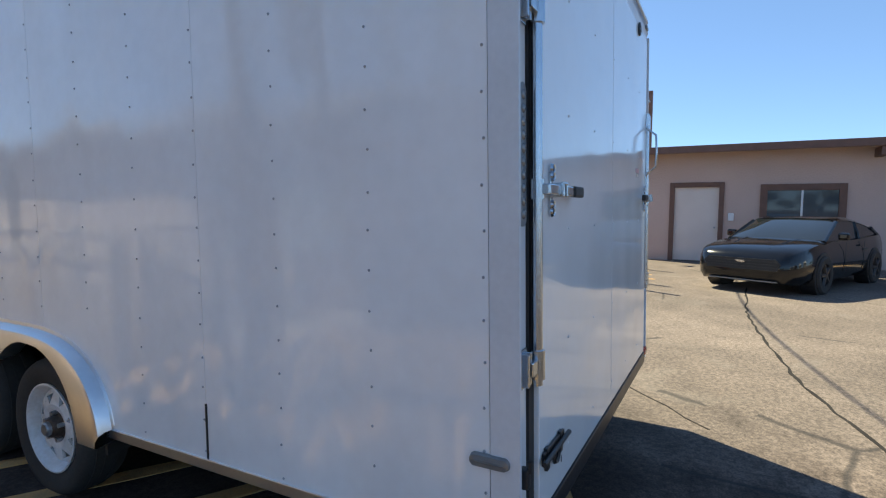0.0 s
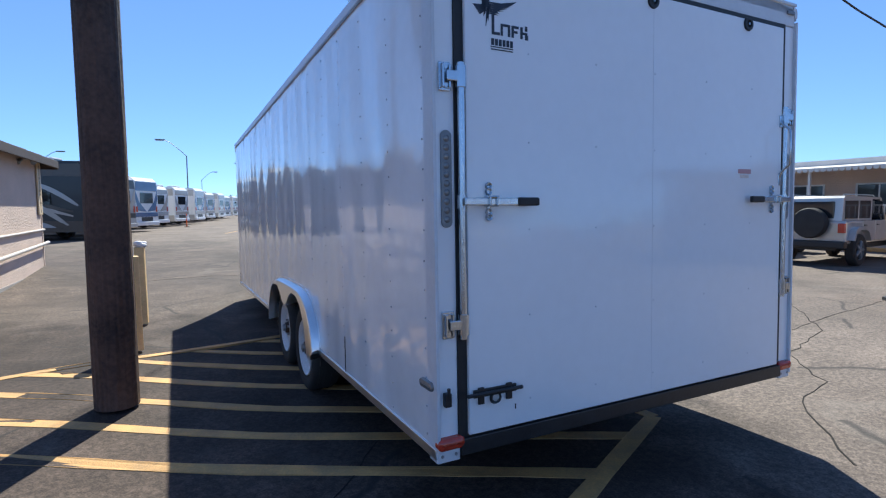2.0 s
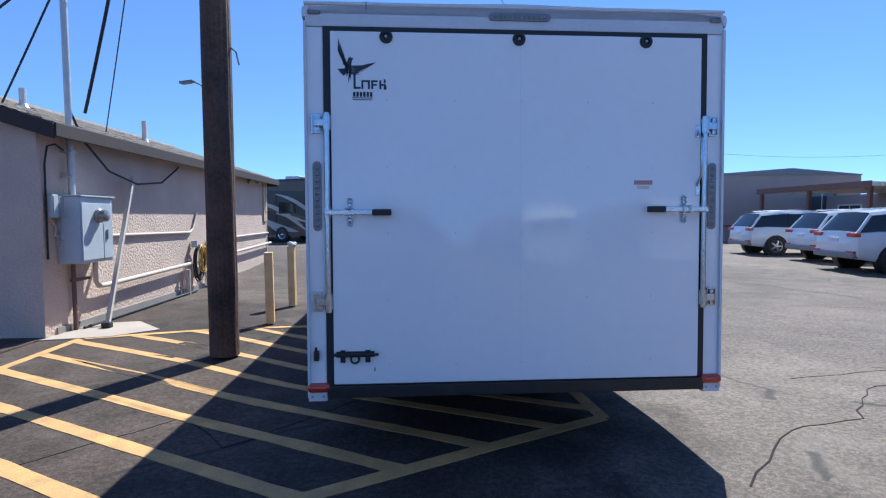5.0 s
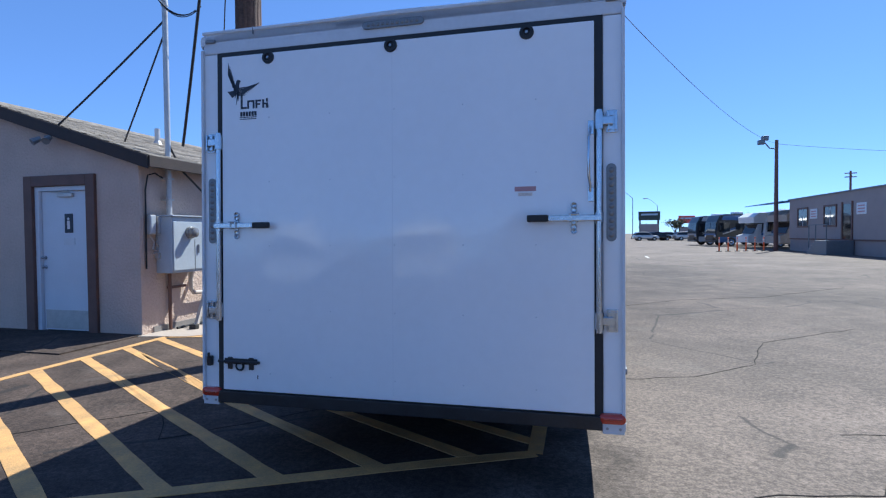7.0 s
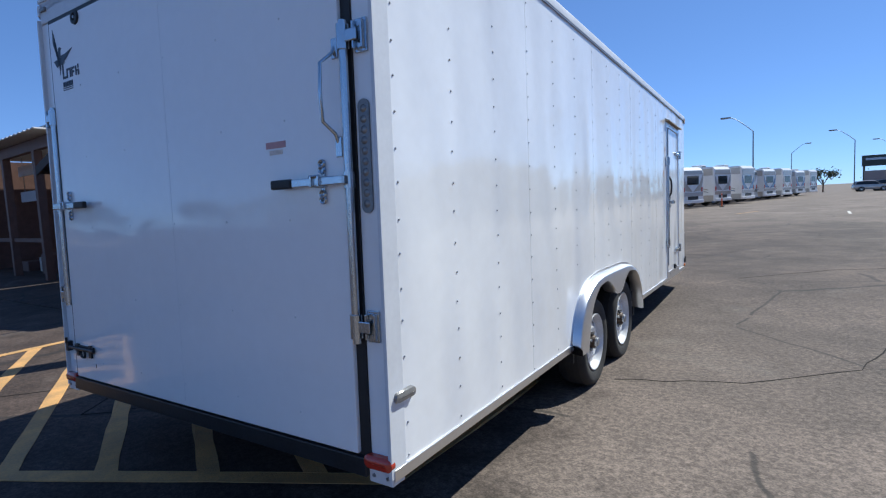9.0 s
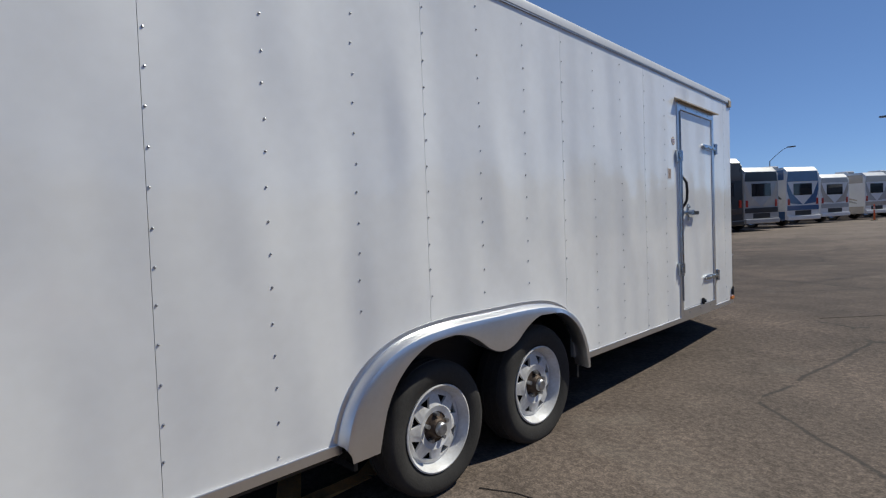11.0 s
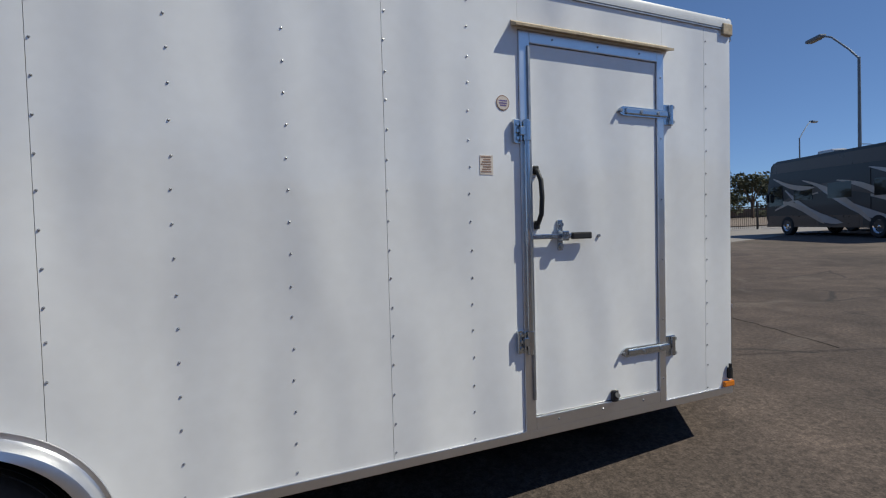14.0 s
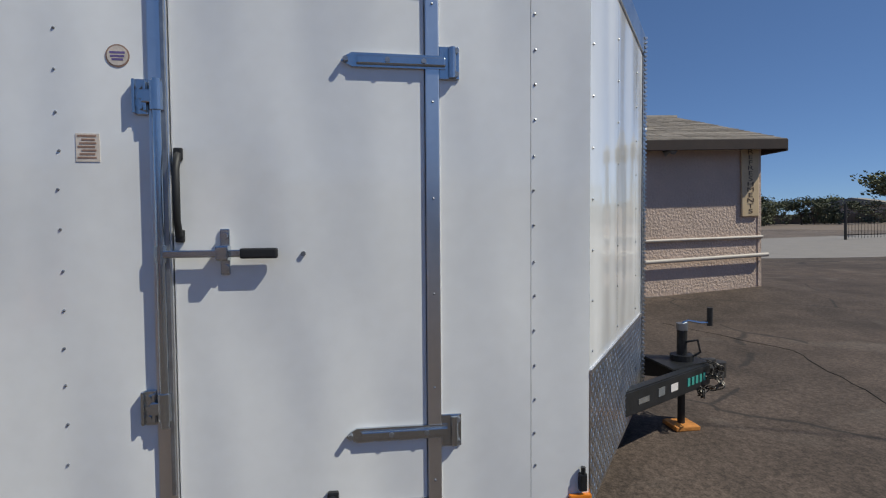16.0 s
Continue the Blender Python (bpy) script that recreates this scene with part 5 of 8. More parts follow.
        for k in range(n):
            t0, t1 = k / n, (k + 1.12) / n
            def at(t, y, up):
                return (x_e + (-W / 2 - x_e) * t, y, ze + zt + (RIDGE - ze) * t + up)
            ye0 = D + on - (D + on - ridge_end) * t0
            bm = bmesh.new()
            tabs = 26
            for j in range(tabs):
                a0 = -os + (ye0 + os) * j / tabs + 0.006
                a1 = -os + (ye0 + os) * (j + 1) / tabs - 0.006
                up = random.uniform(0.012, 0.022)
                q = [bm.verts.new(at(t0, a0, up)), bm.verts.new(at(t0, a1, up)), bm.verts.new(at(min(t1, 1), a1, 0.004)), bm.verts.new(at(min(t1, 1), a0, 0.004))]
                w = [bm.verts.new(at(t0, a0, 0.0)), bm.verts.new(at(t0, a1, 0.0))]
                bm.faces.new(q)
                bm.faces.new((q[0], w[0], w[1], q[1]))
            part("shingle_course", bm, "shingle", b)
    bm = bmesh.new()
    zf = E - rise * oe + zt
    v = [bm.verts.new(p) for p in ((oe, D + on, zf), (-W - oe, D + on, zf), (-W / 2, ridge_end, RIDGE + zt))]
    bm.faces.new(v)
    part("end_gable", bm, "stucco", b)
    part("fascia", box((-W - oe, D + on - 0.02, zf - 0.19), (oe, D + on + 0.02, zf + 0.005), 0.006), "fascia_brown", b)
    part("ridge_cap", tube([(-W / 2, -os, RIDGE + zt + 0.01), (-W / 2, ridge_end, RIDGE + zt + 0.01)], 0.05, 6), "shingle", b)
    for x, y, h in ((-1.7, 2.2, 0.34), (-1.25, 5.1, 0.48), (-0.95, 8.1, 0.62)):
        z = E + rise * -x + 0.05
        v = part("roof_vent", cyl((x, y, z - 0.1), (x, y, z + h), 0.05, 12), "pvc" if y > 5 else "conduit", b, "vent pipe on the roof")
        part("vent_flashing", cyl((x, y, z - 0.02), (x, y, z + 0.1), 0.11, 12, 0.06), "conduit", v)
    # flood lamps under the gable and the eave
    for x, y, z in ((-1.50, -0.20, 3.00), (0.14, 8.1, 2.56)):
        fl = part("flood_lamp", box((x - 0.05, y, z), (x + 0.05, y + 0.06, z + 0.05), 0.01), "bezel", b)
        for dx in (-0.09, 0.09):
            part("lamp_head", cyl((x + dx, y - 0.02, z), (x + dx * 1.5, y - 0.12, z - 0.07), 0.035, 12, 0.055), "bezel", fl)
    # round area lamp on an arm at the ridge and a pipe stub in the gable
    lamp = part("area_lamp", tube([(-W / 2 + 0.10, -0.19, RIDGE + 0.02), (-W / 2 - 0.10, -0.24, RIDGE + 0.08), (-W / 2 - 0.24, -0.26, RIDGE + 0.07)], 0.028, 8), "conduit", b, "round area lamp on a bent arm")
    part("lamp_head", bm_lathe(bmesh.new(), [(-0.30, 0.155), (-0.29, 0.165), (-0.20, 0.15), (-0.08, 0.09), (0.0, 0.07), (0.10, 0.06), (0.11, 0.0005)], (-W / 2 - 0.28, -0.27, RIDGE + 0.06), "x", 18), "bezel", lamp, smooth=True)
    part("lens", cyl((-W / 2 - 0.565, -0.27, RIDGE + 0.06), (-W / 2 - 0.55, -0.27, RIDGE + 0.06), 0.152, 18), "conduit", lamp)
    part("pipe_stub", tube([(-3.06, 0.0, 2.93), (-3.06, -0.09, 2.93), (-3.09, -0.14, 2.90)], 0.024, 8), "bezel", b)
    # electricity service on the east wall
    box_ = part("meter_cabinet", box((0.0, 0.30, 0.92), (0.30, 1.02, 1.80), 0.012), "greybox", b, "grey steel electric meter cabinet")
    part("cabinet_door", box((0.30, 0.32, 0.96), (0.315, 1.00, 1.72), 0.006), "greybox", box_)
    part("cabinet_top", box((-0.0, 0.28, 1.80), (0.34, 1.04, 1.82), 0.004), "greybox", box_)
    part("meter", bm_lathe(bmesh.new(), [(0.0, 0.095), (0.05, 0.095), (0.06, 0.085), (0.12, 0.078), (0.135, 0.05), (0.138, 0.0005)], (0.315, 0.66, 1.55), "x", 24), "led", box_, "round glass meter", smooth=True)
    part("latch", box((0.315, 0.84, 1.22), (0.335, 0.87, 1.36), 0.006), "steel", box_)
    part("cabinet_seam", box((0.3155, 0.77, 0.94), (0.3175, 0.785, 1.44)), "bezel", box_)
    part("down_conduit", tube([(0.06, 0.50, 0.90), (0.06, 0.50, 0.06), (0.06, 0.50, 0.0)], 0.028, 10), "brown", b)
    part("brace_bar", box((0.02, 0.48, 0.66), (0.06, 0.86, 0.70), 0.004), "brown", b)
    mast = part("service_mast", tube([(0.10, 0.48, 1.78), (0.10, 0.48, 2.55), (0.10, 0.48, 5.12)], 0.042, 12), "conduit", b, "galvanized service mast", smooth=True)
    part("weatherhead", tube([(0.10, 0.48, 5.08), (0.10, 0.46, 5.20), (0.10, 0.38, 5.24), (0.10, 0.32, 5.17)], 0.055, 10), "conduit", mast, smooth=True)
    for z in (2.05, 2.38):
        part("mast_clamp", box((0.0, 0.42, z), (0.15, 0.54, z + 0.03), 0.006), "conduit", mast)
    for y, z, h in ((0.10, 1.52, 0.30), (0.24, 1.52, 0.28)):
        jb = part("junction_box", box((0.0, y, z), (0.10, y + 0.11, z + h), 0.012), "conduit", b, "small grey utility box")
        part("lid", box((0.10, y + 0.01, z + 0.02), (0.108, y + 0.10, z + h - 0.02), 0.004), "greybox", jb)
    part("wall_cable", tube([(0.02, 0.09, 1.0), (0.03, 0.09, 2.2), (0.05, 0.12, 2.42), (0.06, 0.25, 2.46), (0.08, 0.38, 2.40)], 0.012, 8), "cable", b, smooth=True)
    part("wall_cable", tube([(0.02, 0.15, 1.52), (0.05, 0.22, 1.40), (0.06, 0.18, 1.30), (0.04, 0.30, 1.26), (0.03, 0.40, 1.22)], 0.011, 8), "pvc", b, smooth=True)
    part("wall_cable", tube([(0.03, 0.30, 1.52), (0.06, 0.26, 1.38), (0.05, 0.32, 1.30), (0.03, 0.22, 1.22)], 0.011, 8), "conduit", b, smooth=True)
    part("hose_bib", box((0.0, 0.26, 1.14), (0.09, 0.34, 1.24), 0.015), "conduit", b)
    part("low_conduit", tube([(0.10, 0.92, 0.90), (0.10, 0.92, 0.62), (0.10, 0.98, 0.55), (0.10, 1.15, 0.54), (0.09, 4.3, 0.60), (0.09, D - 0.1, 0.74), (0.09, D + 0.05, 0.745)], 0.036, 12), "pvc", b, "pale painted conduit along the wall", smooth=True)
    part("high_conduit", tube([(0.03, 1.05, 1.26), (0.03, 4.2, 1.22), (0.03, 4.36, 1.30), (0.03, 4.55, 1.62)], 0.024, 10), "pvc", b, smooth=True)
    part("high_conduit", tube([(0.03, 5.3, 1.02), (0.03, D, 1.05)], 0.026, 10), "pvc", b, smooth=True)
    part("ground_pipe", tube([(0.14, 0.55, 0.03), (0.14, 4.2, 0.03)], 0.020, 8), "cable", b, smooth=True)
    part("stub_post", cyl((0.12, 3.85, 0), (0.12, 3.85, 0.50), 0.045, 12), "pvc", b)
    part("drop_cable", tube([(0.12, 0.50, 2.9), (0.16, 0.70, 2.55), (0.18, 1.2, 2.20), (0.16, 2.0, 2.06), (0.12, 2.9, 2.14), (0.06, 3.6, 2.42), (0.05, 3.75, 2.5)], 0.016, 8), "cable", b, smooth=True)
    # sign with upright letters
    sg = part("sign_board", box((0.01, 9.36, 1.40), (0.045, 9.68, 2.60), 0.02), "sign_cream", b, "cream vertical sign board")
    word = "REFRESHMENTS"
    for i, ch in enumerate(word):
        cu = bpy.data.curves.new("letter", "FONT")
        cu.body, cu.size, cu.extrude, cu.align_x = ch, 0.125, 0.002, "CENTER"
        tmp = new("letter_shape", cu)
        me = bpy.data.meshes.new_from_object(tmp.evaluated_get(bpy.context.evaluated_depsgraph_get()))
        bpy.data.objects.remove(tmp)
        me.materials.clear()
        me.materials.append(M["sign_text"])
        o = new("letter", me)
        o.parent = sg
        o.matrix_basis = Matrix.Translation((0.047, 9.52, 2.47 - 0.092 * i)) @ Matrix(((0, 0, 1, 0), (1.5, 0, 0, 0), (0, 0.85, 0, 0), (0, 0, 0, 1)))
    return b


restroom_building()


def local(x, y, z):
    """From the building's own directions to the lot's."""
    return pose(*SHOP) @ Vector((x, y, z))


def asphalt_berm():
    """Paving that climbs against the foot of the far half of the east and north walls."""
    bm = bmesh.new()
    rows = []
    for x, y, nx, ny, h in ((0.0, 5.2, 1, 0, 0.0), (0.0, 6.8, 1, 0, 0.05), (0.0, 8.4, 1, 0, 0.12), (0.0, 9.75, 0.8, 0.6, 0.19), (-2.0, 9.75, 0, 1, 0.21), (-6.4, 9.75, 0, 1, 0.15)):
        rows.append([bm.verts.new(local(x - nx * 0.05, y - ny * 0.05, h)), bm.verts.new(local(x + nx * 0.12, y + ny * 0.12, h)), bm.verts.new(local(x + nx * 0.5, y + ny * 0.5, h * 0.75)),
                     bm.verts.new(local(x + nx * 1.2, y + ny * 1.2, h * 0.3)), bm.verts.new(local(x + nx * 2.2, y + ny * 2.2, -0.01))])
    for a, b in zip(rows, rows[1:]):
        for k in range(4):
            bm.faces.new((a[k], a[k + 1], b[k + 1], b[k]))
    bmesh.ops.recalc_face_normals(bm, faces=bm.faces)
    tagged(part("paving_ramp", bm, "asphalt", smooth=True), "dark asphalt climbing gently against the building foot", "pavement", kind="structure")


asphalt_berm()


def coil(name, centre, radius, turns, material, label, rod=0.014, seed=1):
    rnd = random.Random(seed)
    c = Vector(centre)
    ax = Vector((math.cos(radians(SHOP[5])), math.sin(radians(SHOP[5])), 0))
    ay = Vector((-ax.y, ax.x, 0))
    bm = bmesh.new()
    pts = []
    for k in range(turns * 22):
        a = 2 * math.pi * k / 22
        r = radius * (1 + 0.12 * math.sin(k * 0.17 + seed)) + rnd.uniform(-0.006, 0.006)
        pts.append(c + ay * (r * 0.62 * math.sin(a)) + Vector((0, 0, r * math.cos(a) - 0.1 * radius)) + ax * (0.03 + 0.09 * (k / (turns * 22))))
    bm_tube(bm, pts, rod, 6)
    ob = part(name, bm, material, smooth=True)
    return tagged(ob, label, "hose", "coils on the building wall")


coil("hose_coil", local(0.06, 4.35, 0.62), 0.34, 5, "cable", "black hose coiled on the stucco wall", seed=2)
coil("cord_coil", local(0.12, 4.45, 0.70), 0.26, 4, "hose_yellow", "yellow extension cord coiled on the stucco wall", 0.012, 5)
coil("hose_coil", local(0.06, 5.15, 0.60), 0.36, 5, "hose_white", "white water hose coiled on the stucco wall", seed=7)
for y in (4.3, 5.1):
    hk = part("hose_hanger", box((-0.06, -0.04, -0.07), (0.06, 0.04, 0.07), 0.015), "greybox")
    hk.matrix_basis = Matrix.Translation(local(0.08, y, 0.98)) @ pose(0, 0, 0, 0, 0, SHOP[5])
    tagged(hk, "grey hose hanger box on the stucco wall", "hanger", "coils on the building wall")

# plank leaning at the wall
bm = tube([local(0.34, 0.73, 0.02), local(0.235, 1.325, 1.08), local(0.13, 1.92, 2.15)], 0.038, 4)
tagged(part("leaning_plank", bm, "pvc"), "pale wooden plank leaning against the stucco wall", "plank")
bm = box((-0.06, -0.05, 0.0), (0.06, 0.05, 0.09), 0.02)
ob = part("foot_block", bm, "cable")
ob.location = local(0.40, 0.62, 0.0)
tagged(ob, "small dark block at the foot of the plank", "block")

# ---- utility pole, wires, posts ----
def utility_pole(x, y, h, r):
    p = thing("utility_pole", pose(x, y, 0), "dark creosoted wooden utility pole", "pole")
    bm = bmesh.new()
    prof = [(h * k / 12, r * (1.0 - 0.06 * k / 12) * (1 + 0.015 * math.sin(k * 2.1))) for k in range(13)]
    part("shaft", bm_lathe(bm, prof + [(h, 0.0005)], (0, 0, 0), "z", 28), "pole", p, smooth=True)
    part("cross_arm", box((-1.1, -0.06, h - 0.8), (1.1, 0.06, h - 0.68), 0.01), "pole", p)
    for dx in (-0.9, -0.3, 0.3, 0.9):
        part("insulator", bm_lathe(bmesh.new(), [(0, 0.02), (0.05, 0.05), (0.09, 0.03), (0.12, 0.05), (0.15, 0.0005)], (dx, 0, h - 0.68), "z", 12), "bezel", p)
    part("pole_spike", tube([(r * 0.9, 0, 3.35), (r + 0.05, 0.0, 3.30), (r + 0.08, 0, 3.16)], 0.01, 6), "steel", p)
    return p


PX, PY = -2.725, 2.76
utility_pole(PX, PY, 9.8, 0.156)


def wire(name, a, b, sag, r=0.012, label="thin black overhead cable strung between poles"):
    a, b = Vector(a), Vector(b)
    pts = []
    for k in range(25):
        t = k / 24
        p = a.lerp(b, t)
        p.z -= sag * 4 * t * (1 - t)
        pts.append(p)
    tagged(part(name, tube(pts, r, 6), "cable", smooth=True), label, "cable", "overhead cables")


wire("service_drop", (PX - 0.1, PY, 8.6), local(0.15, 0.75, 2.95), 0.25, 0.022, "thick black service cable from pole to mast")
wire("overhead_wire", (PX, PY, 9.3), local(0.1, 0.34, 5.16), 0.2, 0.011)
for k in range(3):
    wire("service_loop", local(0.10, 0.33, 5.14), local(0.45 + 0.06 * k, 0.62 + 0.05 * k, 4.98 + 0.07 * k), 0.10 + 0.06 * k, 0.008, "drooping black service loop at the mast head")
wire("overhead_wire", local(0.1, 0.46, 4.85), local(-1.32, -0.15, 3.20), 0.02, 0.015, "black wire from mast to gable")
wire("overhead_wire", local(0.1, 0.48, 4.7), local(-0.75, 0.5, 3.03), 0.01, 0.013, "thin guy wire from mast to roof")
wire("overhead_wire", (PX - 0.1, PY + 0.1, 8.9), local(-0.75, 2.8, 3.02), 0.05, 0.010, "thin guy wire from pole to roof")
wire("overhead_wire", (PX, PY, 9.2), (16.6, 43.2, 8.3), 1.2, 0.010)
wire("overhead_wire", (PX, PY, 9.0), (19.6, 2.6, 6.1), 3.1, 0.016)
wire("overhead_wire", (16.6, 43.2, 8.3), (60.0, 48.0, 9.0), 1.5, 0.012)


def wood_post(x, y, h, turn):
    ob = part("wood_post", box((-0.058, -0.058, 0), (0.058, 0.058, h), 0.006), "lumber")
    ob.matrix_basis = pose(x, y, 0, 0.6, -0.4, turn)
    return tagged(ob, "short yellowed square lumber post in asphalt", "post", "posts beside the trailer")


wood_post(-2.68, 4.55, 1.02, 8)
wp = wood_post(-2.68, 6.05, 1.02, -5)
bm = bmesh.new()
for k in range(6):
    bmesh.ops.create_icosphere(bm, subdivisions=2, radius=0.045, matrix=Matrix.Translation((-2.68 + 0.035 * math.sin(k * 2), 6.05 + 0.03 * math.cos(k * 3), 1.035 + 0.008 * k)) @ Matrix.Diagonal((1.2, 0.9, 0.7, 1)))
tagged(part("plastic_bag", bm, "hose_white", smooth=True), "crumpled white plastic bag on a lumber post", "bag")


# ---- patio shelter and sign tower beyond the building ----
def patio_shelter():
    p = thing("patio_shelter", pose(-12.9, 4.4, 0, 0, 0, -5), "weathered wooden patio shelter with metal roof", "shelter")
    for x in (0, -2.6, -5.2):
        for y in (0, 3.2):
            part("post", box((x - 0.09, y - 0.09, 0), (x + 0.09, y + 0.09, 3.22), 0.01), "brown", p)
    for y in (0, 3.2):
        part("beam", box((-5.6, y - 0.07, 3.22), (1.6, y + 0.07, 3.50), 0.01), "brown", p)
    bm = bmesh.new()
    n = 48
    top = [((1.8 - 7.8 * k / n), 3.52 + (0.035 if k % 2 else 0)) for k in range(n + 1)]
    bm_prism(bm, top + [(x, z - 0.02) for x, z in top[::-1]], "y", -0.5, 3.8)
    part("roof_sheet", bm, "corrugated", p)
    for x in (-1.3, -3.9):
        part("rail", box((x - 1.2, -0.03, 0.95), (x + 1.2, 0.03, 1.05)), "brown", p)
    # back sheets added to give the shade under the roof
    part("back_wall", box((-6.4, 3.5, 0.75), (0.3, 3.56, 1.7)), "brown", p)
    part("back_wall", box((-6.4, 3.5, 2.2), (0.3, 3.56, 3.5)), "brown", p)
    part("side_wall", box((-6.4, -0.4, 0.0), (-6.3, 3.5, 3.5)), "brown", p)
    part("counter", box((-4.6, 2.2, 0.0), (-0.8, 2.9, 0.95), 0.02), "brown", p)
    part("counter_top", box((-4.7, 2.1, 0.95), (-0.7, 3.0, 1.0), 0.01), "corrugated", p)
    for k in range(4):
        part("crate", box((-4.2 + 0.9 * k, 0.5 + 0.2 * (k % 2), 0), (-3.6 + 0.9 * k, 0.95 + 0.2 * (k % 2), 0.30 + 0.12 * (k % 3)), 0.02), "pvc" if k % 2 else "brown", p)
    part("bench", box((-4.8, 1.2, 0.40), (-1.2, 1.7, 0.46), 0.01), "brown", p)
    for x in (-4.5, -1.5):
        part("bench_leg", box((x, 1.25, 0), (x + 0.08, 1.65, 0.40)), "brown", p)
    for z0, z1 in ((2.94, 3.26), (2.13, 2.45)):
        part("hanging_board", box((-5.4, 0.98, z0), (-3.3, 1.02, z1), 0.006), "trim_white", p, "white board hung under the roof")
    for x in (-5.0, -3.7):
        part("hanger", box((x - 0.01, 0.99, 2.40), (x + 0.01, 1.01, 3.52)), "bezel", p)
    ac = part("roof_cooler", box((-0.75, 0.1, 3.54), (0.55, 0.9, 3.84), 0.12), "bezel", p, "dark rounded cooler on the roof")
    for k in range(5):
        part("louvre", box((-0.6, 0.085, 3.60 + 0.04 * k), (0.4, 0.1, 3.62 + 0.04 * k)), "conduit", ac)


patio_shelter()


def sign_tower(x, y):
    s = thing("sign_tower", pose(x, y, 0, 0, 0, -4), "tall roadside sign tower of dark stacked cabinets", "sign")
    part("post", box((-0.2, -0.2, 0), (0.2, 0.2, 11.0), 0.02), "sign_dark", s)
    for z, w, h in ((8.75, 0.80, 2.6), (6.65, 0.78, 1.95), (4.9, 0.65, 1.6)):
        c = part("cabinet", box((-w, -0.6, z), (w, 0.6, z + h), 0.03), "sign_dark", s)
        for y in (-0.61, 0.60):
            part("sign_face", box((-w + 0.1, y, z + 0.12), (w - 0.1, y + 0.01, z + h - 0.12)), "sign_face" if y > 0 else "sign_dark", c)
            part("print_bar", box((-w * 0.6, y - 0.006 if y < 0 else y + 0.01, z + h * 0.45), (w * 0.6, y if y < 0 else y + 0.016, z + h * 0.68)), "rv_blue" if y > 0 else "bezel", c)


sign_tower(-22.6, 11.0)


# ---- delineator posts ----
def delineator():
    d = thing("delineator_post", pose(0, 0, 0), "orange plastic delineator post with white bands on black base", "traffic post", "delineator posts")
    part("base", prism([(0.2 * math.cos(a), 0.2 * math.sin(a)) for a in (2 * math.pi * (k + .5) / 8 for k in range(8))], "z", 0.0, 0.05), "black", d)
    prof = [(0.05, 0.055), (0.3, 0.052), (0.95, 0.045), (0.97, 0.03), (1.0, 0.028), (1.02, 0.045), (1.06, 0.05), (1.09, 0.03), (1.10, 0.0005)]
    part("tube", bm_lathe(bmesh.new(), prof, (0, 0, 0), "z", 16), "orange", d, smooth=True)
    for z in (0.70, 0.84):
        part("band", bm_lathe(bmesh.new(), [(z, 0.050), (z + 0.002, 0.0515), (z + 0.09, 0.0505), (z + 0.092, 0.048)], (0, 0, 0), "z", 16), "reflective", d, smooth=True)
    return d


dl = delineator()
spots = [(7.75, 1.95), (7.95, 2.12), (7.90, 1.70), (7.75, 1.10), (8.75, 1.30), (11.4, 1.5)]
dl.matrix_basis = pose(*spots[0], 0, 0, 2, 10)
for k, (x, y) in enumerate(spots[1:]):
    copy_thing(dl, pose(x, y, 0, 1.5 * math.sin(k * 2.3), 1.5 * math.cos(k * 1.7), 37 * k))
for k in range(6):
    copy_thing(dl, pose(12.16 + 0.70 * k, 41.6 + 0.26 * k, 0, 0, 0, 20 * k))
copy_thing(dl, pose(-1.2, 47.0, 0))


# ---- buildings to the east ----
def plain_window(parent, axis, at, a, b, z0, z1, frame_mat="brown", out=-1, depth=0.06, fw=0.12):
    """A framed window on a wall face; axis names the wall's normal."""
    def bx(u0, u1, w0, w1, d0, d1):
        lo, hi = sorted((at + out * d0, at + out * d1))
        return box((lo, u0, w0), (hi, u1, w1), 0.006) if axis == "x" else box((u0, lo, w0), (u1, hi, w1), 0.006)
    w = part("window", bx(a, b, z0, z1, 0.002, 0.02), "window", parent)
    for u0, u1, w0, w1 in ((a - fw, a, z0 - fw, z1 + fw), (b, b + fw, z0 - fw, z1 + fw), (a, b, z1, z1 + fw), (a, b, z0 - fw, z0)):
        part("window_frame", bx(u0, u1, w0, w1, 0.0, depth), frame_mat, w)
    mid = (a + b) / 2
    part("mullion", bx(mid - 0.025, mid + 0.025, z0, z1, 0.0, 0.035), "trim_white", w)
    return w


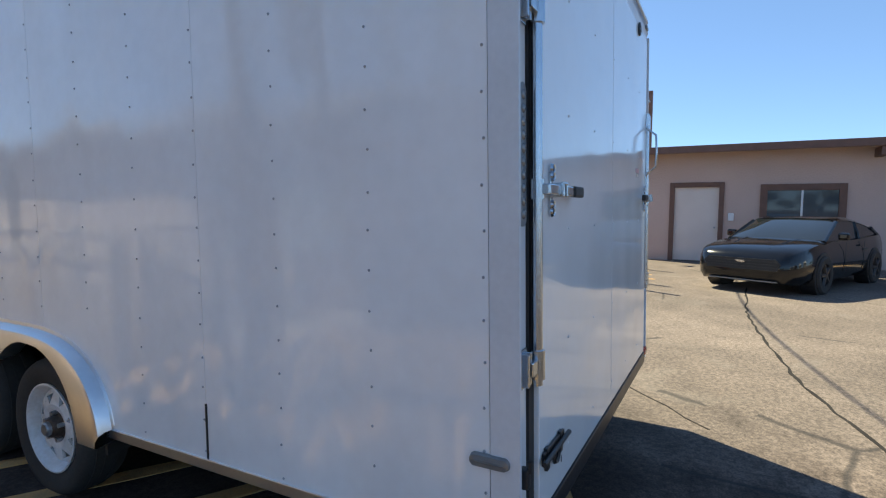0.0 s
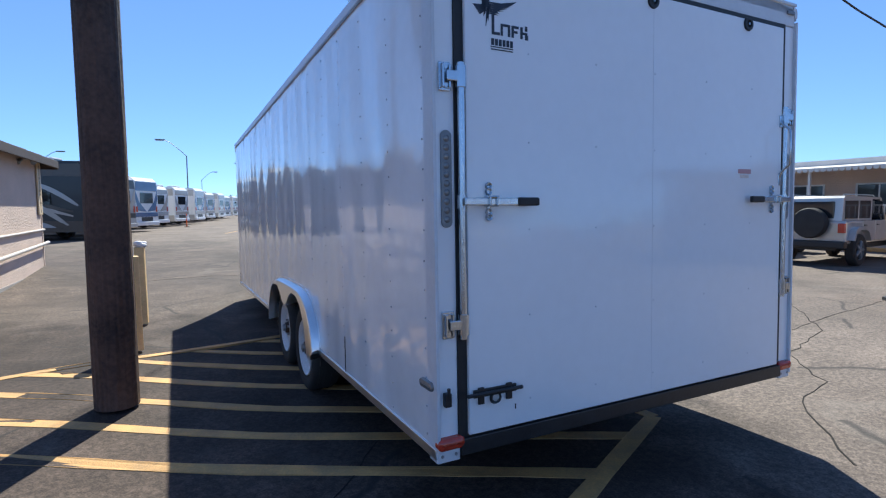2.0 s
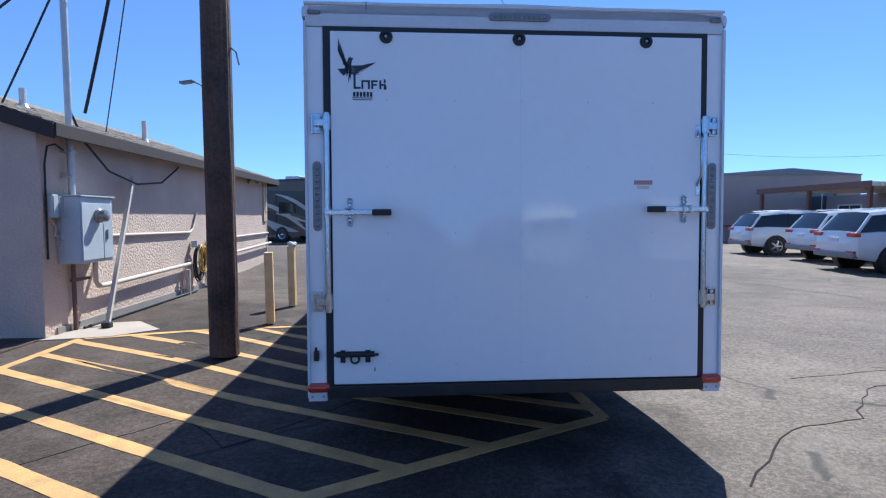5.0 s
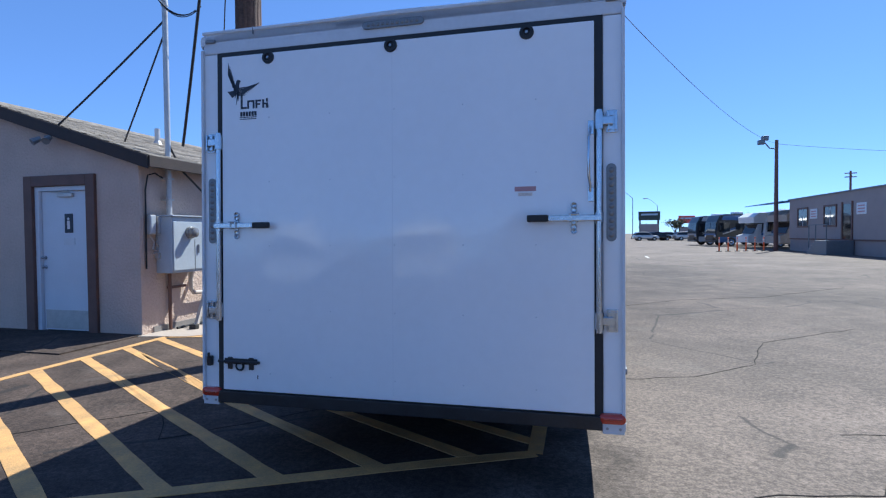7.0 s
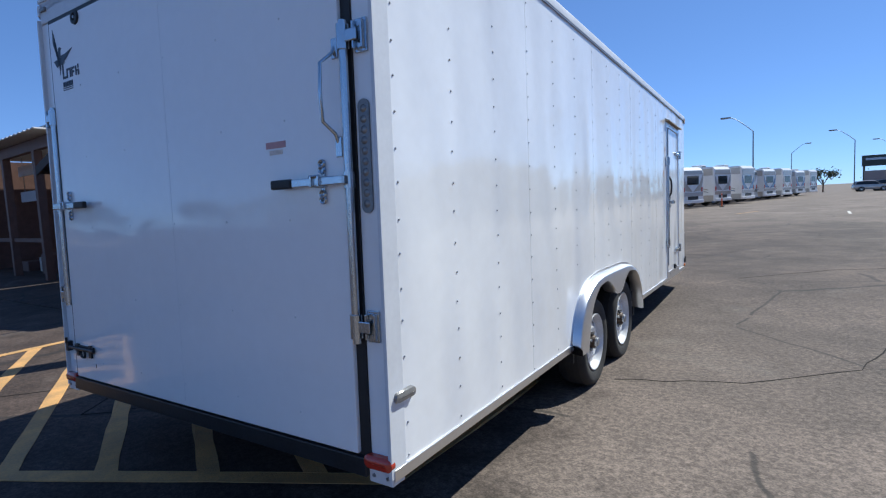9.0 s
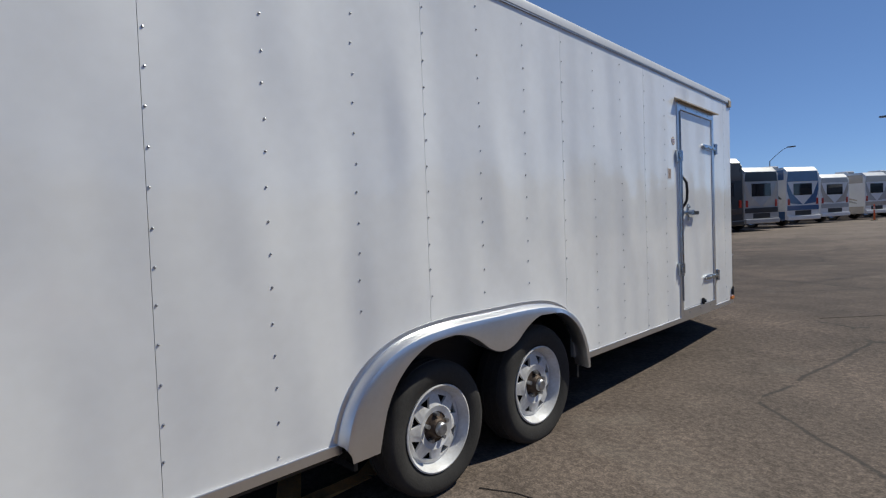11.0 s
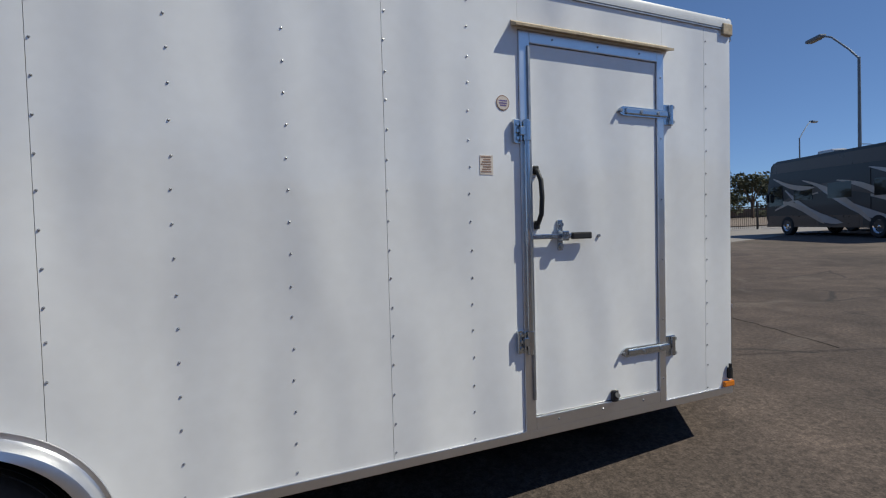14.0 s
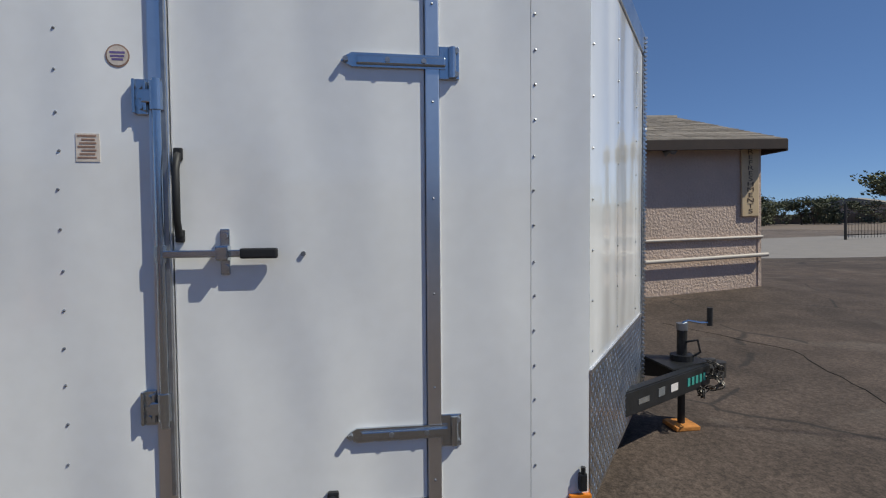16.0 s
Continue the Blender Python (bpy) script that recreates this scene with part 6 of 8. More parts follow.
def east_building():
    b = thing("stucco_shop", pose(0, 0, 0), "low pinkish stucco shop with brown trim and flat eave", "building")
    X0, Y0, Y1, H = 14.4, -12.0, 2.1, 3.18
    part("wall", box((X0, Y0, 0), (X0 + 0.25, -0.17, H)), "stucco_pink", b)
    part("wall", box((X0, -0.17, 2.16), (X0 + 0.25, 1.0, H)), "stucco_pink", b)
    part("wall", box((X0, 1.0, 0), (X0 + 0.25, Y1, H)), "stucco_pink", b)
    part("wall", box((X0 + 0.25, Y1 - 0.25, 0), (X0 + 9, Y1, H)), "stucco_pink", b)
    part("wall", box((X0 + 0.25, Y0, 0), (X0 + 9, Y0 + 0.25, H)), "stucco_pink", b)
    part("roof", box((X0 - 0.75, Y0 - 0.5, H), (X0 + 9.5, Y1 + 0.35, H + 0.06)), "shingle", b)
    part("fascia", box((X0 - 0.80, Y0 - 0.5, H - 0.10), (X0 - 0.75, Y1 + 0.35, H + 0.10), 0.008), "brown", b)
    part("fascia", box((X0 - 0.80, Y1 + 0.35, H - 0.10), (X0 + 9.5, Y1 + 0.40, H + 0.10), 0.008), "brown", b)
    d = part("door", box((X0 + 0.05, -0.17, 0.02), (X0 + 0.1, 1.0, 2.16), 0.006), "door_beige", b, "pale beige shop door")
    for y in (-0.30, 1.0):
        part("door_frame", box((X0 - 0.05, y, 0), (X0 + 0.04, y + 0.13, 2.30), 0.008), "brown", b)
    part("door_frame", box((X0 - 0.05, -0.17, 2.16), (X0 + 0.04, 1.0, 2.30), 0.008), "brown", b)
    part("door_knob", cyl((X0 - 0.02, -0.08, 1.0), (X0 + 0.05, -0.08, 1.0), 0.03, 10), "steel", d)
    plain_window(b, "x", X0, -2.95, -1.35, 1.25, 2.05, fw=0.17)
    part("mail_box", box((X0 - 0.10, -0.56, 1.20), (X0, -0.42, 1.42), 0.02), "trim_white", b)
    for y in (-3.7, -7.0, 2.1):
        part("rafter_end", box((X0 - 0.74, y - 0.08, H - 0.32), (X0, y + 0.08, H - 0.1), 0.01), "brown", b)
    part("speaker_horn", cyl((X0 - 0.35, 2.45, H - 0.40), (X0 - 0.65, 2.65, H - 0.45), 0.04, 12, 0.14), "pvc", b)
    return b


east_building()
ep = thing("roof_pole", pose(20.5, 2.6, 0), "tall brown timber pole behind the shop", "pole")
part("shaft", cyl((0, 0, 0), (0, 0, 6.3), 0.14, 16, 0.12), "brown", ep)
part("bracket", box((-0.5, -0.04, 5.8), (0.05, 0.04, 5.88)), "steel", ep)


def awning_house():
    b = thing("awning_house", pose(0, 0, 0), "tan manufactured house with white scalloped awning and porch rail", "building")
    X0, Y0, Y1 = 21.0, 2.9, 17.0
    part("wall", box((X0, Y0, 0), (X0 + 0.2, Y1, 3.0)), "stucco", b)
    part("wall", box((X0 + 0.2, Y1 - 0.2, 0), (X0 + 8, Y1, 3.0)), "stucco", b)
    part("roof", box((X0 - 0.2, Y0 - 0.3, 3.0), (X0 + 8, Y1 + 0.2, 3.3)), "corrugated", b)
    part("awning", prism([(X0, 3.05), (X0 - 2.6, 2.82), (X0 - 2.6, 2.86), (X0, 3.1)], "y", Y0 - 0.3, Y1), "corrugated", b)
    bm = bmesh.new()
    y = Y0 - 0.3
    while y < Y1:
        bm_prism(bm, [(y, 2.86), (y + 0.2, 2.86), (y + 0.17, 2.74), (y + 0.1, 2.71), (y + 0.03, 2.74)], "x", X0 - 2.63, X0 - 2.60)
        y += 0.2
    ob = part("awning_edge", bm, "corrugated", b)
    ob["kind"] = "stuff"
    part("deck", box((X0 - 2.4, Y0, 0), (X0, 12.0, 0.55)), "stucco", b)
    part("kerb", box((X0 - 2.9, Y0, 0), (X0 - 2.5, 12.0, 0.12), 0.02), "stripe", b, "yellow painted kerb")
    for z in (0.62, 1.50):
        part("porch_rail", box((X0 - 2.38, Y0, z), (X0 - 2.33, 12.0, z + 0.05), 0.006), "corrugated", b)
    y = Y0
    while y < 12.0:
        part("baluster", box((X0 - 2.37, y, 0.64), (X0 - 2.34, y + 0.03, 1.50)), "corrugated", b)
        y += 0.16
    for y in (3.2, 6.2, 9.2, 12.0, 15.5):
        part("awning_post", box((X0 - 2.45, y, 0), (X0 - 2.37, y + 0.08, 2.8)), "corrugated", b)
    for a, c in ((3.9, 5.0), (6.2, 7.2), (7.4, 8.8), (10.0, 11.2), (13.2, 14.6)):
        plain_window(b, "x", X0, a, c, 1.2 if a < 6 or a > 9 else 0.7, 2.3, "trim_white", fw=0.06)
    nt = part("notice_board", box((X0 - 2.5, 3.9, 1.85), (X0 - 2.47, 4.8, 2.2), 0.005), "trim_white", b)
    part("print_bar", box((X0 - 2.505, 4.0, 2.05), (X0 - 2.5, 4.7, 2.12)), "decal_red", nt)
    part("print_bar", box((X0 - 2.505, 4.0, 1.92), (X0 - 2.5, 4.7, 1.99)), "decal_red", nt)
    # carport at the far end
    part("carport_roof", box((X0 - 3.0, Y1, 2.72), (X0 + 4, Y1 + 7, 2.90)), "corrugated", b)
    part("carport_fascia", box((X0 - 3.06, Y1, 2.66), (X0 - 3.0, Y1 + 7, 2.94)), "brown", b)
    for y in (Y1 + 0.2, Y1 + 3.5, Y1 + 6.8):
        part("carport_post", box((X0 - 2.9, y, 0), (X0 - 2.75, y + 0.15, 2.72)), "brown", b)
    # house wall at the back of the carport
    part("wall", box((X0 + 3.8, Y1, 0), (X0 + 4.0, Y1 + 13, 2.72)), "siding", b)
    for a in (Y1 + 1.0, Y1 + 4.2, Y1 + 8.0):
        plain_window(b, "x", X0 + 3.8, a, a + 1.5, 1.0, 2.1, "trim_white", fw=0.08)
    mt = part("antenna", cyl((X0 + 1, 6.2, 3.3), (X0 + 1, 6.2, 4.0), 0.03, 8), "bezel", b)
    part("antenna_arm", box((X0 + 0.97, 5.8, 3.9), (X0 + 1.03, 6.6, 3.96)), "bezel", mt)


awning_house()


def site_office():
    b = thing("site_office", pose(0, 0, 0), "long grey sided portable office with dark window frames", "building")
    X0, X1, Y0, Y1, H = 18.0, 27.0, 27.5, 44.5, 4.05
    part("wall", box((X0, Y0, 0.9), (X0 + 0.2, Y1, H)), "siding", b)
    part("wall", box((X0 + 0.2, Y0, 0.9), (X1, Y0 + 0.2, H)), "siding", b)
    part("wall", box((X0 + 0.2, Y1 - 0.2, 0.9), (X1, Y1, H)), "siding", b)
    part("skirt", box((X0 + 0.04, Y0 + 0.04, 0), (X1, Y1 - 0.04, 0.9)), "siding", b)
    part("skirt_trim", box((X0 - 0.03, Y0 - 0.03, 0.88), (X0 + 0.04, Y1, 0.98)), "brown", b)
    part("skirt_trim", box((X0 + 0.04, Y0 - 0.03, 0.88), (X1, Y0 + 0.03, 0.98)), "brown", b)
    part("roof", prism([(X0 - 0.1, H), ((X0 + X1) / 2, H + 0.35), (X1, H), (X1, H - 0.05), (X0 - 0.1, H - 0.08)], "y", Y0 - 0.1, Y1 + 0.1), "lamp_grey", b)
    for a, c in ((28.7, 30.6), (36.9, 38.5), (41.2, 42.8)):
        plain_window(b, "x", X0, a, c, 1.9, 3.15, "brown")
    plain_window(b, "y", Y0, 23.7, 25.3, 1.9, 3.1, "brown")
    d = part("door", box((X0 - 0.02, 34.9, 0.9), (X0 + 0.05, 36.0, 3.2), 0.01), "glass", b, "dark office door")
    for y in (34.75, 36.0):
        part("door_frame", box((X0 - 0.06, y, 0.9), (X0, y + 0.15, 3.35)), "brown", b)
    for y, z in ((33.2, 2.5), (39.6, 2.4)):
        s = part("wall_sign", box((X0 - 0.04, y, z), (X0, y + 1.1, z + 0.7), 0.005), "trim_white", b)
        for k in range(3):
            part("print_bar", box((X0 - 0.046, y + 0.15, z + 0.12 + 0.18 * k), (X0 - 0.04, y + 0.95, z + 0.2 + 0.18 * k)), "decal_red", s)
    part("landing", box((X0 - 1.5, 34.6, 0), (X0, 36.3, 0.9), 0.01), "lamp_grey", b)
    for k in range(4):
        part("step", box((X0 - 1.5, 36.3 + 0.3 * k, 0), (X0 - 0.1, 36.6 + 0.3 * k, 0.72 - 0.18 * k), 0.01), "lamp_grey", b)
    for y in (34.7, 36.2, 37.2):
        part("rail_post", box((X0 - 1.48, y, 0.1), (X0 - 1.43, y + 0.05, 1.9)), "lamp_grey", b)
    part("hand_rail", box((X0 - 1.49, 34.6, 1.88), (X0 - 1.42, 37.3, 1.94)), "lamp_grey", b)
    part("shade_sail", prism([(X0 - 0.5, 3.9), (X0 + 5, 4.4), (X0 + 5, 4.45), (X0 - 0.5, 3.95)], "y", 45.0, 54.0), "blue_awning", b, "blue shade canopy")


site_office()


def light_pole(x, y):
    p = thing("flood_light_pole", pose(x, y, 0), "wooden pole with twin flood lights", "lamp")
    part("shaft", cyl((0, 0, 0), (0, 0, 8.6), 0.17, 16, 0.12), "brown", p)
    part("arm", tube([(0, 0, 7.9), (-0.5, 0, 8.0), (-0.8, 0, 8.4)], 0.05, 8), "lamp_grey", p)
    for dx, dz in ((-0.8, 8.6), (-1.05, 8.3)):
        part("flood_head", box((dx - 0.25, -0.25, dz), (dx + 0.2, 0.25, dz + 0.35), 0.06), "lamp_grey", p)


light_pole(16.6, 43.2)
far_pole = thing("utility_pole", pose(30.0, 62.0, 0), "thin wooden utility pole far beyond the office", "pole")
part("shaft", cyl((0, 0, 0), (0, 0, 7.9), 0.13, 12, 0.10), "brown", far_pole)
for z in (7.2, 7.6):
    part("cross_arm", box((-0.55, -0.06, z), (0.55, 0.06, z + 0.1)), "brown", far_pole)


# ---- street lamps ----
def street_lamp():
    p = thing("street_lamp", pose(0, 0, 0), "tall grey street lamp with slanting arm", "lamp", "street lamps")
    part("shaft", cyl((0, 0, 0), (0, 0, 7.2), 0.085, 12, 0.055), "lamp_grey", p)
    part("arm", tube([(0, 0, 7.15), (-0.6, 0, 7.75), (-1.6, 0, 8.6), (-2.2, 0, 8.85)], 0.038, 8), "lamp_grey", p, smooth=True)
    part("lamp_head", box((-3.1, -0.17, 8.78), (-2.1, 0.17, 8.93), 0.05), "lamp_grey", p)
    part("lamp_lens", box((-3.0, -0.13, 8.75), (-2.35, 0.13, 8.78), 0.01), "led", p)
    part("base", box((-0.25, -0.25, 0), (0.25, 0.25, 0.5), 0.04), "concrete", p)
    return p


lamp = street_lamp()
lamps = [(-17.1, 46.0, -25, 1.58), (-0.1, 81.0, 0, 1.24), (16.0, 135.0, -5, 1.4), (-43.0, 83.0, 275, 1.55), (-24.0, 120.0, 180, 1.4), (6.0, 170.0, 180, 1.4), (30.0, 190.0, 0, 1.5)]
for k, (x, y, a, big) in enumerate(lamps):
    m = pose(x, y, 0, 0, 0, a) @ Matrix.Diagonal((big, big, big, 1))
    if k:
        copy_thing(lamp, m @ Matrix.Diagonal((1 / lamps[0][3],) * 3 + (1,)))
    else:
        lamp.matrix_basis = m


# ---- motorhomes ----
def coach_wheel(parent, x, y, sgn, r=0.48):
    w = part("wheel", bm_lathe(bmesh.new(), [(-0.14, r * 0.6), (-0.15, r * 0.9), (-0.1, r), (0.1, r), (0.15, r * 0.9), (0.14, r * 0.6)], (sgn * x, y, r), "x", 24), "tyre", parent, smooth=True)
    part("rim", bm_lathe(bmesh.new(), [(sgn * 0.13, r * 0.62), (sgn * 0.08, r * 0.5), (sgn * 0.10, r * 0.2), (sgn * 0.12, 0.0005)], (sgn * x, y, r), "x", 20), "chrome", w, smooth=True)


def motorhome(x, y, turn, length, base, second, swoosh, label, bold=False, cab=False, h=3.55):
    """Box-bodied coach; local +y is its nose. Built of shell, skirt, cap, windshield, side windows, curved paint bands, roof units."""
    W = 1.27
    c = thing("motorhome", pose(x, y, 0, 0, 0, turn), label, "motorhome", "parked motorhomes")
    L = length
    side = [(-L / 2, 0.45), (L / 2 - 0.25, 0.45), (L / 2 - 0.05, 0.9), (L / 2, 1.35), (L / 2 - 0.12, 2.6), (L / 2 - 0.5, h - 0.1), (L / 2 - 0.9, h), (-L / 2 + 0.25, h), (-L / 2, h - 0.25)]
    bm = prism(side, "x", -W, W)
    es = [e for e in bm.edges if abs(e.verts[0].co.x - e.verts[1].co.x) < 1e-4 and min(e.verts[0].co.z, e.verts[1].co.z) > 1.0]
    bmesh.ops.bevel(bm, geom=es, offset=0.10, segments=3, affect="EDGES")
    part("shell", bm, base, c, smooth=True)
    for sgn in (1, -1):
        def slab(outline, mt, name, d=0.012):
            lo, hi = sorted((sgn * W, sgn * (W + d)))
            return part(name, prism(outline, "x", lo, hi), mt, c)
        slab([(-L / 2 + 0.1, 0.42), (L / 2 - 0.3, 0.42), (L / 2 - 0.3, 1.0), (-L / 2 + 0.1, 0.95)], second, "skirt")
        slab([(-L / 2 + 0.15, h - 0.75), (L / 2 - 0.6, h - 0.62), (L / 2 - 0.8, h - 0.15), (-L / 2 + 0.15, h - 0.15)], second, "upper_band", 0.014)
        # sweeping bands
        for k in range(2):
            up, lo = [], []
            for j in range(15):
                t = j / 14
                yy = -L * 0.44 + L * 0.86 * t
                zz = 0.95 + 0.25 * k + (1.55 - 0.25 * k) * (math.sin((t * 1.35 - 0.15) * math.pi) * 0.5 + 0.5) * (0.55 + 0.45 * t)
                wd = 0.05 + 0.22 * math.sin(math.pi * t)
                up.append((yy, min(zz + wd, h - 0.25)))
                lo.append((yy, max(zz - wd * 0.4, 0.6)))
            slab(up + lo[::-1], swoosh if k == 0 else second, "paint_band", 0.018 + 0.003 * k)
        if bold:
            for j, (a, za, b, zb, belly, w) in enumerate(((-0.42, 0.75, -0.02, 2.55, 0.35, 0.16), (-0.36, 0.65, 0.10, 2.35, -0.25, 0.20), (-0.22, 0.60, 0.20, 2.70, 0.30, 0.13),
                                                          (-0.05, 0.62, 0.33, 2.30, -0.35, 0.22), (0.06, 0.60, 0.40, 1.75, 0.25, 0.16), (-0.47, 1.7, -0.20, 2.95, 0.2, 0.12), (0.12, 2.3, 0.42, 2.95, -0.2, 0.14))):
                up, lo = [], []
                for i in range(13):
                    t = i / 12
                    yy, zz = L * (a + (b - a) * t), za + (zb - za) * t + belly * math.sin(math.pi * t)
                    wd = 0.75 * w * math.sin(math.pi * t ** 0.7) + 0.01
                    up.append((yy, zz + wd))
                    lo.append((yy + 0.1, zz - wd))
                slab(up + lo[::-1], (("rv_tan", "rv_grey") if base == "rv_dark" else ("rv_blue", "rv_dark"))[j % 2], "paint_band", 0.0215 + 0.001 * j)
        wn_ = ((-0.34, -0.22), (-0.10, 0.04), (0.14, 0.27))
        for a, b in wn_:
            w = slab([(L * a, 1.75), (L * b, 1.75), (L * b, 2.45), (L * a, 2.45)], "glass", "side_window", 0.026)
        slab([(L / 2 - 1.5, 1.55), (L / 2 - 0.35, 1.5), (L / 2 - 0.42, 2.5), (L / 2 - 1.4, 2.55)], "glass", "cab_window", 0.026)
        if length > 8:
            slab([(-L * 0.2, 1.1), (L * 0.10, 1.1), (L * 0.10, 2.9), (-L * 0.2, 2.9)], base, "slide_out", 0.16 if sgn > 0 else 0.02)
        for k in range(5):
            a = -L * 0.40 + k * L * 0.13
            slab([(a, 0.5), (a + L * 0.11, 0.5), (a + L * 0.11, 0.9), (a, 0.9)], base if k % 2 else second, "locker_door", 0.02)
        coach_wheel(c, 1.18, L * 0.32, sgn)
        coach_wheel(c, 1.18, -L * 0.24, sgn)
        mr = part("mirror", box((sgn * 1.42 - 0.07, L / 2 - 0.45, 1.7), (sgn * 1.42 + 0.07, L / 2 - 0.35, 2.15), 0.03), "rv_dark", c)
        part("mirror_arm", tube([(sgn * 1.27, L / 2 - 0.4, 2.3), (sgn * 1.42, L / 2 - 0.4, 2.1)], 0.03, 6), "rv_dark", mr)
        part("head_lamp", box((sgn * 1.0 - 0.18, L / 2 - 0.08, 0.95), (sgn * 1.0 + 0.18, L / 2 + 0.02, 1.15), 0.04), "chrome", c)
    # front: split windshield, cap, grille, bumper
    for sgn in (1, -1):
        x0, x1 = sorted((sgn * 0.03, sgn * 1.15))
        bm = bmesh.new()
        v = [bm.verts.new(p) for p in ((x0, L / 2 + 0.012, 1.42), (x1, L / 2 + 0.012, 1.42), (x1, L / 2 - 0.10, 2.60), (x0, L / 2 - 0.10, 2.60))]
        bm.faces.new(v)
        r = bmesh.ops.extrude_face_region(bm, geom=bm.faces[:])
        for q in r["geom"]:
            if isinstance(q, bmesh.types.BMVert):
                q.co.y += 0.012
        bmesh.ops.recalc_face_normals(bm, faces=bm.faces)
        part("windshield", bm, "glass", c)
    part("front_band", box((-1.2, L / 2 - 0.02, 1.18), (1.2, L / 2 + 0.012, 1.36), 0.01), second, c)
    part("grille", box((-0.6, L / 2 - 0.1, 0.62), (0.6, L / 2 - 0.015, 0.9), 0.02), "rv_dark", c)
    part("bumper", box((-1.22, L / 2 - 0.25, 0.40), (1.22, L / 2 + 0.02, 0.60), 0.05), base, c)
    part("rear_window", box((-0.7, -L / 2 - 0.015, 1.9), (0.7, -L / 2 + 0.01, 2.6), 0.01), "glass", c)
    part("rear_band", box((-1.2, -L / 2 - 0.02, 1.0), (1.2, -L / 2 + 0.01, 1.28), 0.01), second, c)
    part("rear_bumper", box((-1.25, -L / 2 - 0.10, 0.42), (1.25, -L / 2 + 0.1, 0.68), 0.05), base, c)
    part("engine_grille", box((-0.62, -L / 2 - 0.016, 0.70), (0.62, -L / 2 + 0.01, 0.98), 0.01), "rv_dark", c)
    for sgn in (1, -1):
        part("tail_lamp", box((sgn * 1.08 - 0.08, -L / 2 - 0.03, 1.32), (sgn * 1.08 + 0.08, -L / 2 + 0.01, 1.70), 0.03), "red", c)
        if base != "rv_dark":
            part("rear_paint", prism([(sgn * 0.05, 1.34), (sgn * 0.95, 1.42), (sgn * 1.2, 2.2), (sgn * 1.2, 2.75), (sgn * 0.82, 2.0)], "y", -L / 2 - 0.014, -L / 2 + 0.01), swoosh, c)
    part("rear_cap", prism([(-1.2, 2.72), (1.2, 2.72), (1.1, h - 0.28), (-1.1, h - 0.28)], "y", -L / 2 - 0.018, -L / 2 + 0.05), second, c)
    for a in (-0.25, 0.18):
        u = part("roof_unit", box((-0.38, L * a - 0.5, h - 0.02), (0.38, L * a + 0.5, h + 0.26), 0.09), "rv_white" if base != "rv_brown" else "rv_dark", c)
        part("unit_grille", box((-0.3, L * a - 0.515, h + 0.05), (0.3, L * a - 0.5, h + 0.18)), "bezel", u)
    part("antenna", tube([(0.5, 0, h), (0.5, 0.1, h + 0.25), (0.2, 0.3, h + 0.3)], 0.02, 6), "bezel", c)
    if bold:
        for sgn in (1, -1):
            for pts in (((0.02, 1.36), (1.2, 1.36), (1.2, 1.05), (0.5, 0.92)), ((0.1, 0.66), (1.15, 0.9), (1.2, 0.72), (0.5, 0.56))):
                part("front_paint", prism([(sgn * x_, z_) for x_, z_ in pts], "y", L / 2 - 0.06, L / 2 + 0.016), swoosh, c)
        part("front_cap", prism([(-1.15, 2.66), (1.15, 2.66), (1.0, h - 0.2), (-1.0, h - 0.2)], "y", L / 2 - 0.5, L / 2 - 0.085), second, c)
    if cab:
        part("cab_bunk", prism([(L / 2 - 0.6, 2.3), (L / 2 + 0.9, 2.35), (L / 2 + 0.95, 2.9), (L / 2 + 0.3, h - 0.1), (L / 2 - 0.6, h - 0.1)], "x", -1.2, 1.2), base, c)
        part("bonnet", prism([(L / 2 - 0.2, 0.5), (L / 2 + 1.3, 0.5), (L / 2 + 1.3, 1.15), (L / 2 + 0.7, 1.3), (L / 2 + 0.25, 2.25), (L / 2 - 0.2, 2.25)], "x", -0.95, 0.95), base, c)
        part("cab_glass", prism([(L / 2 + 0.30, 2.22), (L / 2 + 0.74, 1.34), (L / 2 + 0.78, 1.34), (L / 2 + 0.34, 2.22)], "x", -0.85, 0.85), "glass", c)
    return c


motorhome(-10.0, 31.9, 65, 10.1, "rv_dark", "rv_brown", "rv_tan", "large black and bronze motorhome with pale swooshes", bold=True, h=3.85)
motorhome(-9.3, 36.1, 64, 10.1, "rv_grey", "rv_dark", "rv_tan", "grey motorhome with dark painted bands in a row", h=3.5)
motorhome(-8.0, 41.3, 60, 9.8, "rv_white", "rv_blue", "rv_blue", "white motorhome with blue rear cap and swooshes", bold=True, h=3.6)
cols = [("rv_white", "rv_grey", "rv_tan"), ("rv_white", "rv_tan", "rv_grey"), ("rv_white", "rv_grey", "rv_blue"), ("rv_grey", "rv_brown", "rv_white"), ("rv_white", "rv_tan", "rv_blue"),
        ("rv_white", "rv_grey", "rv_tan"), ("rv_dark", "rv_grey", "rv_white"), ("rv_white", "rv_grey", "rv_blue"), ("rv_white", "rv_grey", "rv_grey")]
words = {"rv_tan": "tan", "rv_white": "white", "rv_brown": "bronze", "rv_grey": "grey", "rv_dark": "black"}
for k, (a, b, s) in enumerate(cols):
    motorhome(-6.6 + 1.12 * k, 47.4 + 5.6 * k, 60 + 4 * (k % 3), 8.0 + (k % 3), a, b, s, words[a] + " motorhome with painted bands parked in a row", cab=(k in (0, 5, 8)), h=3.3 + 0.12 * (k % 3))
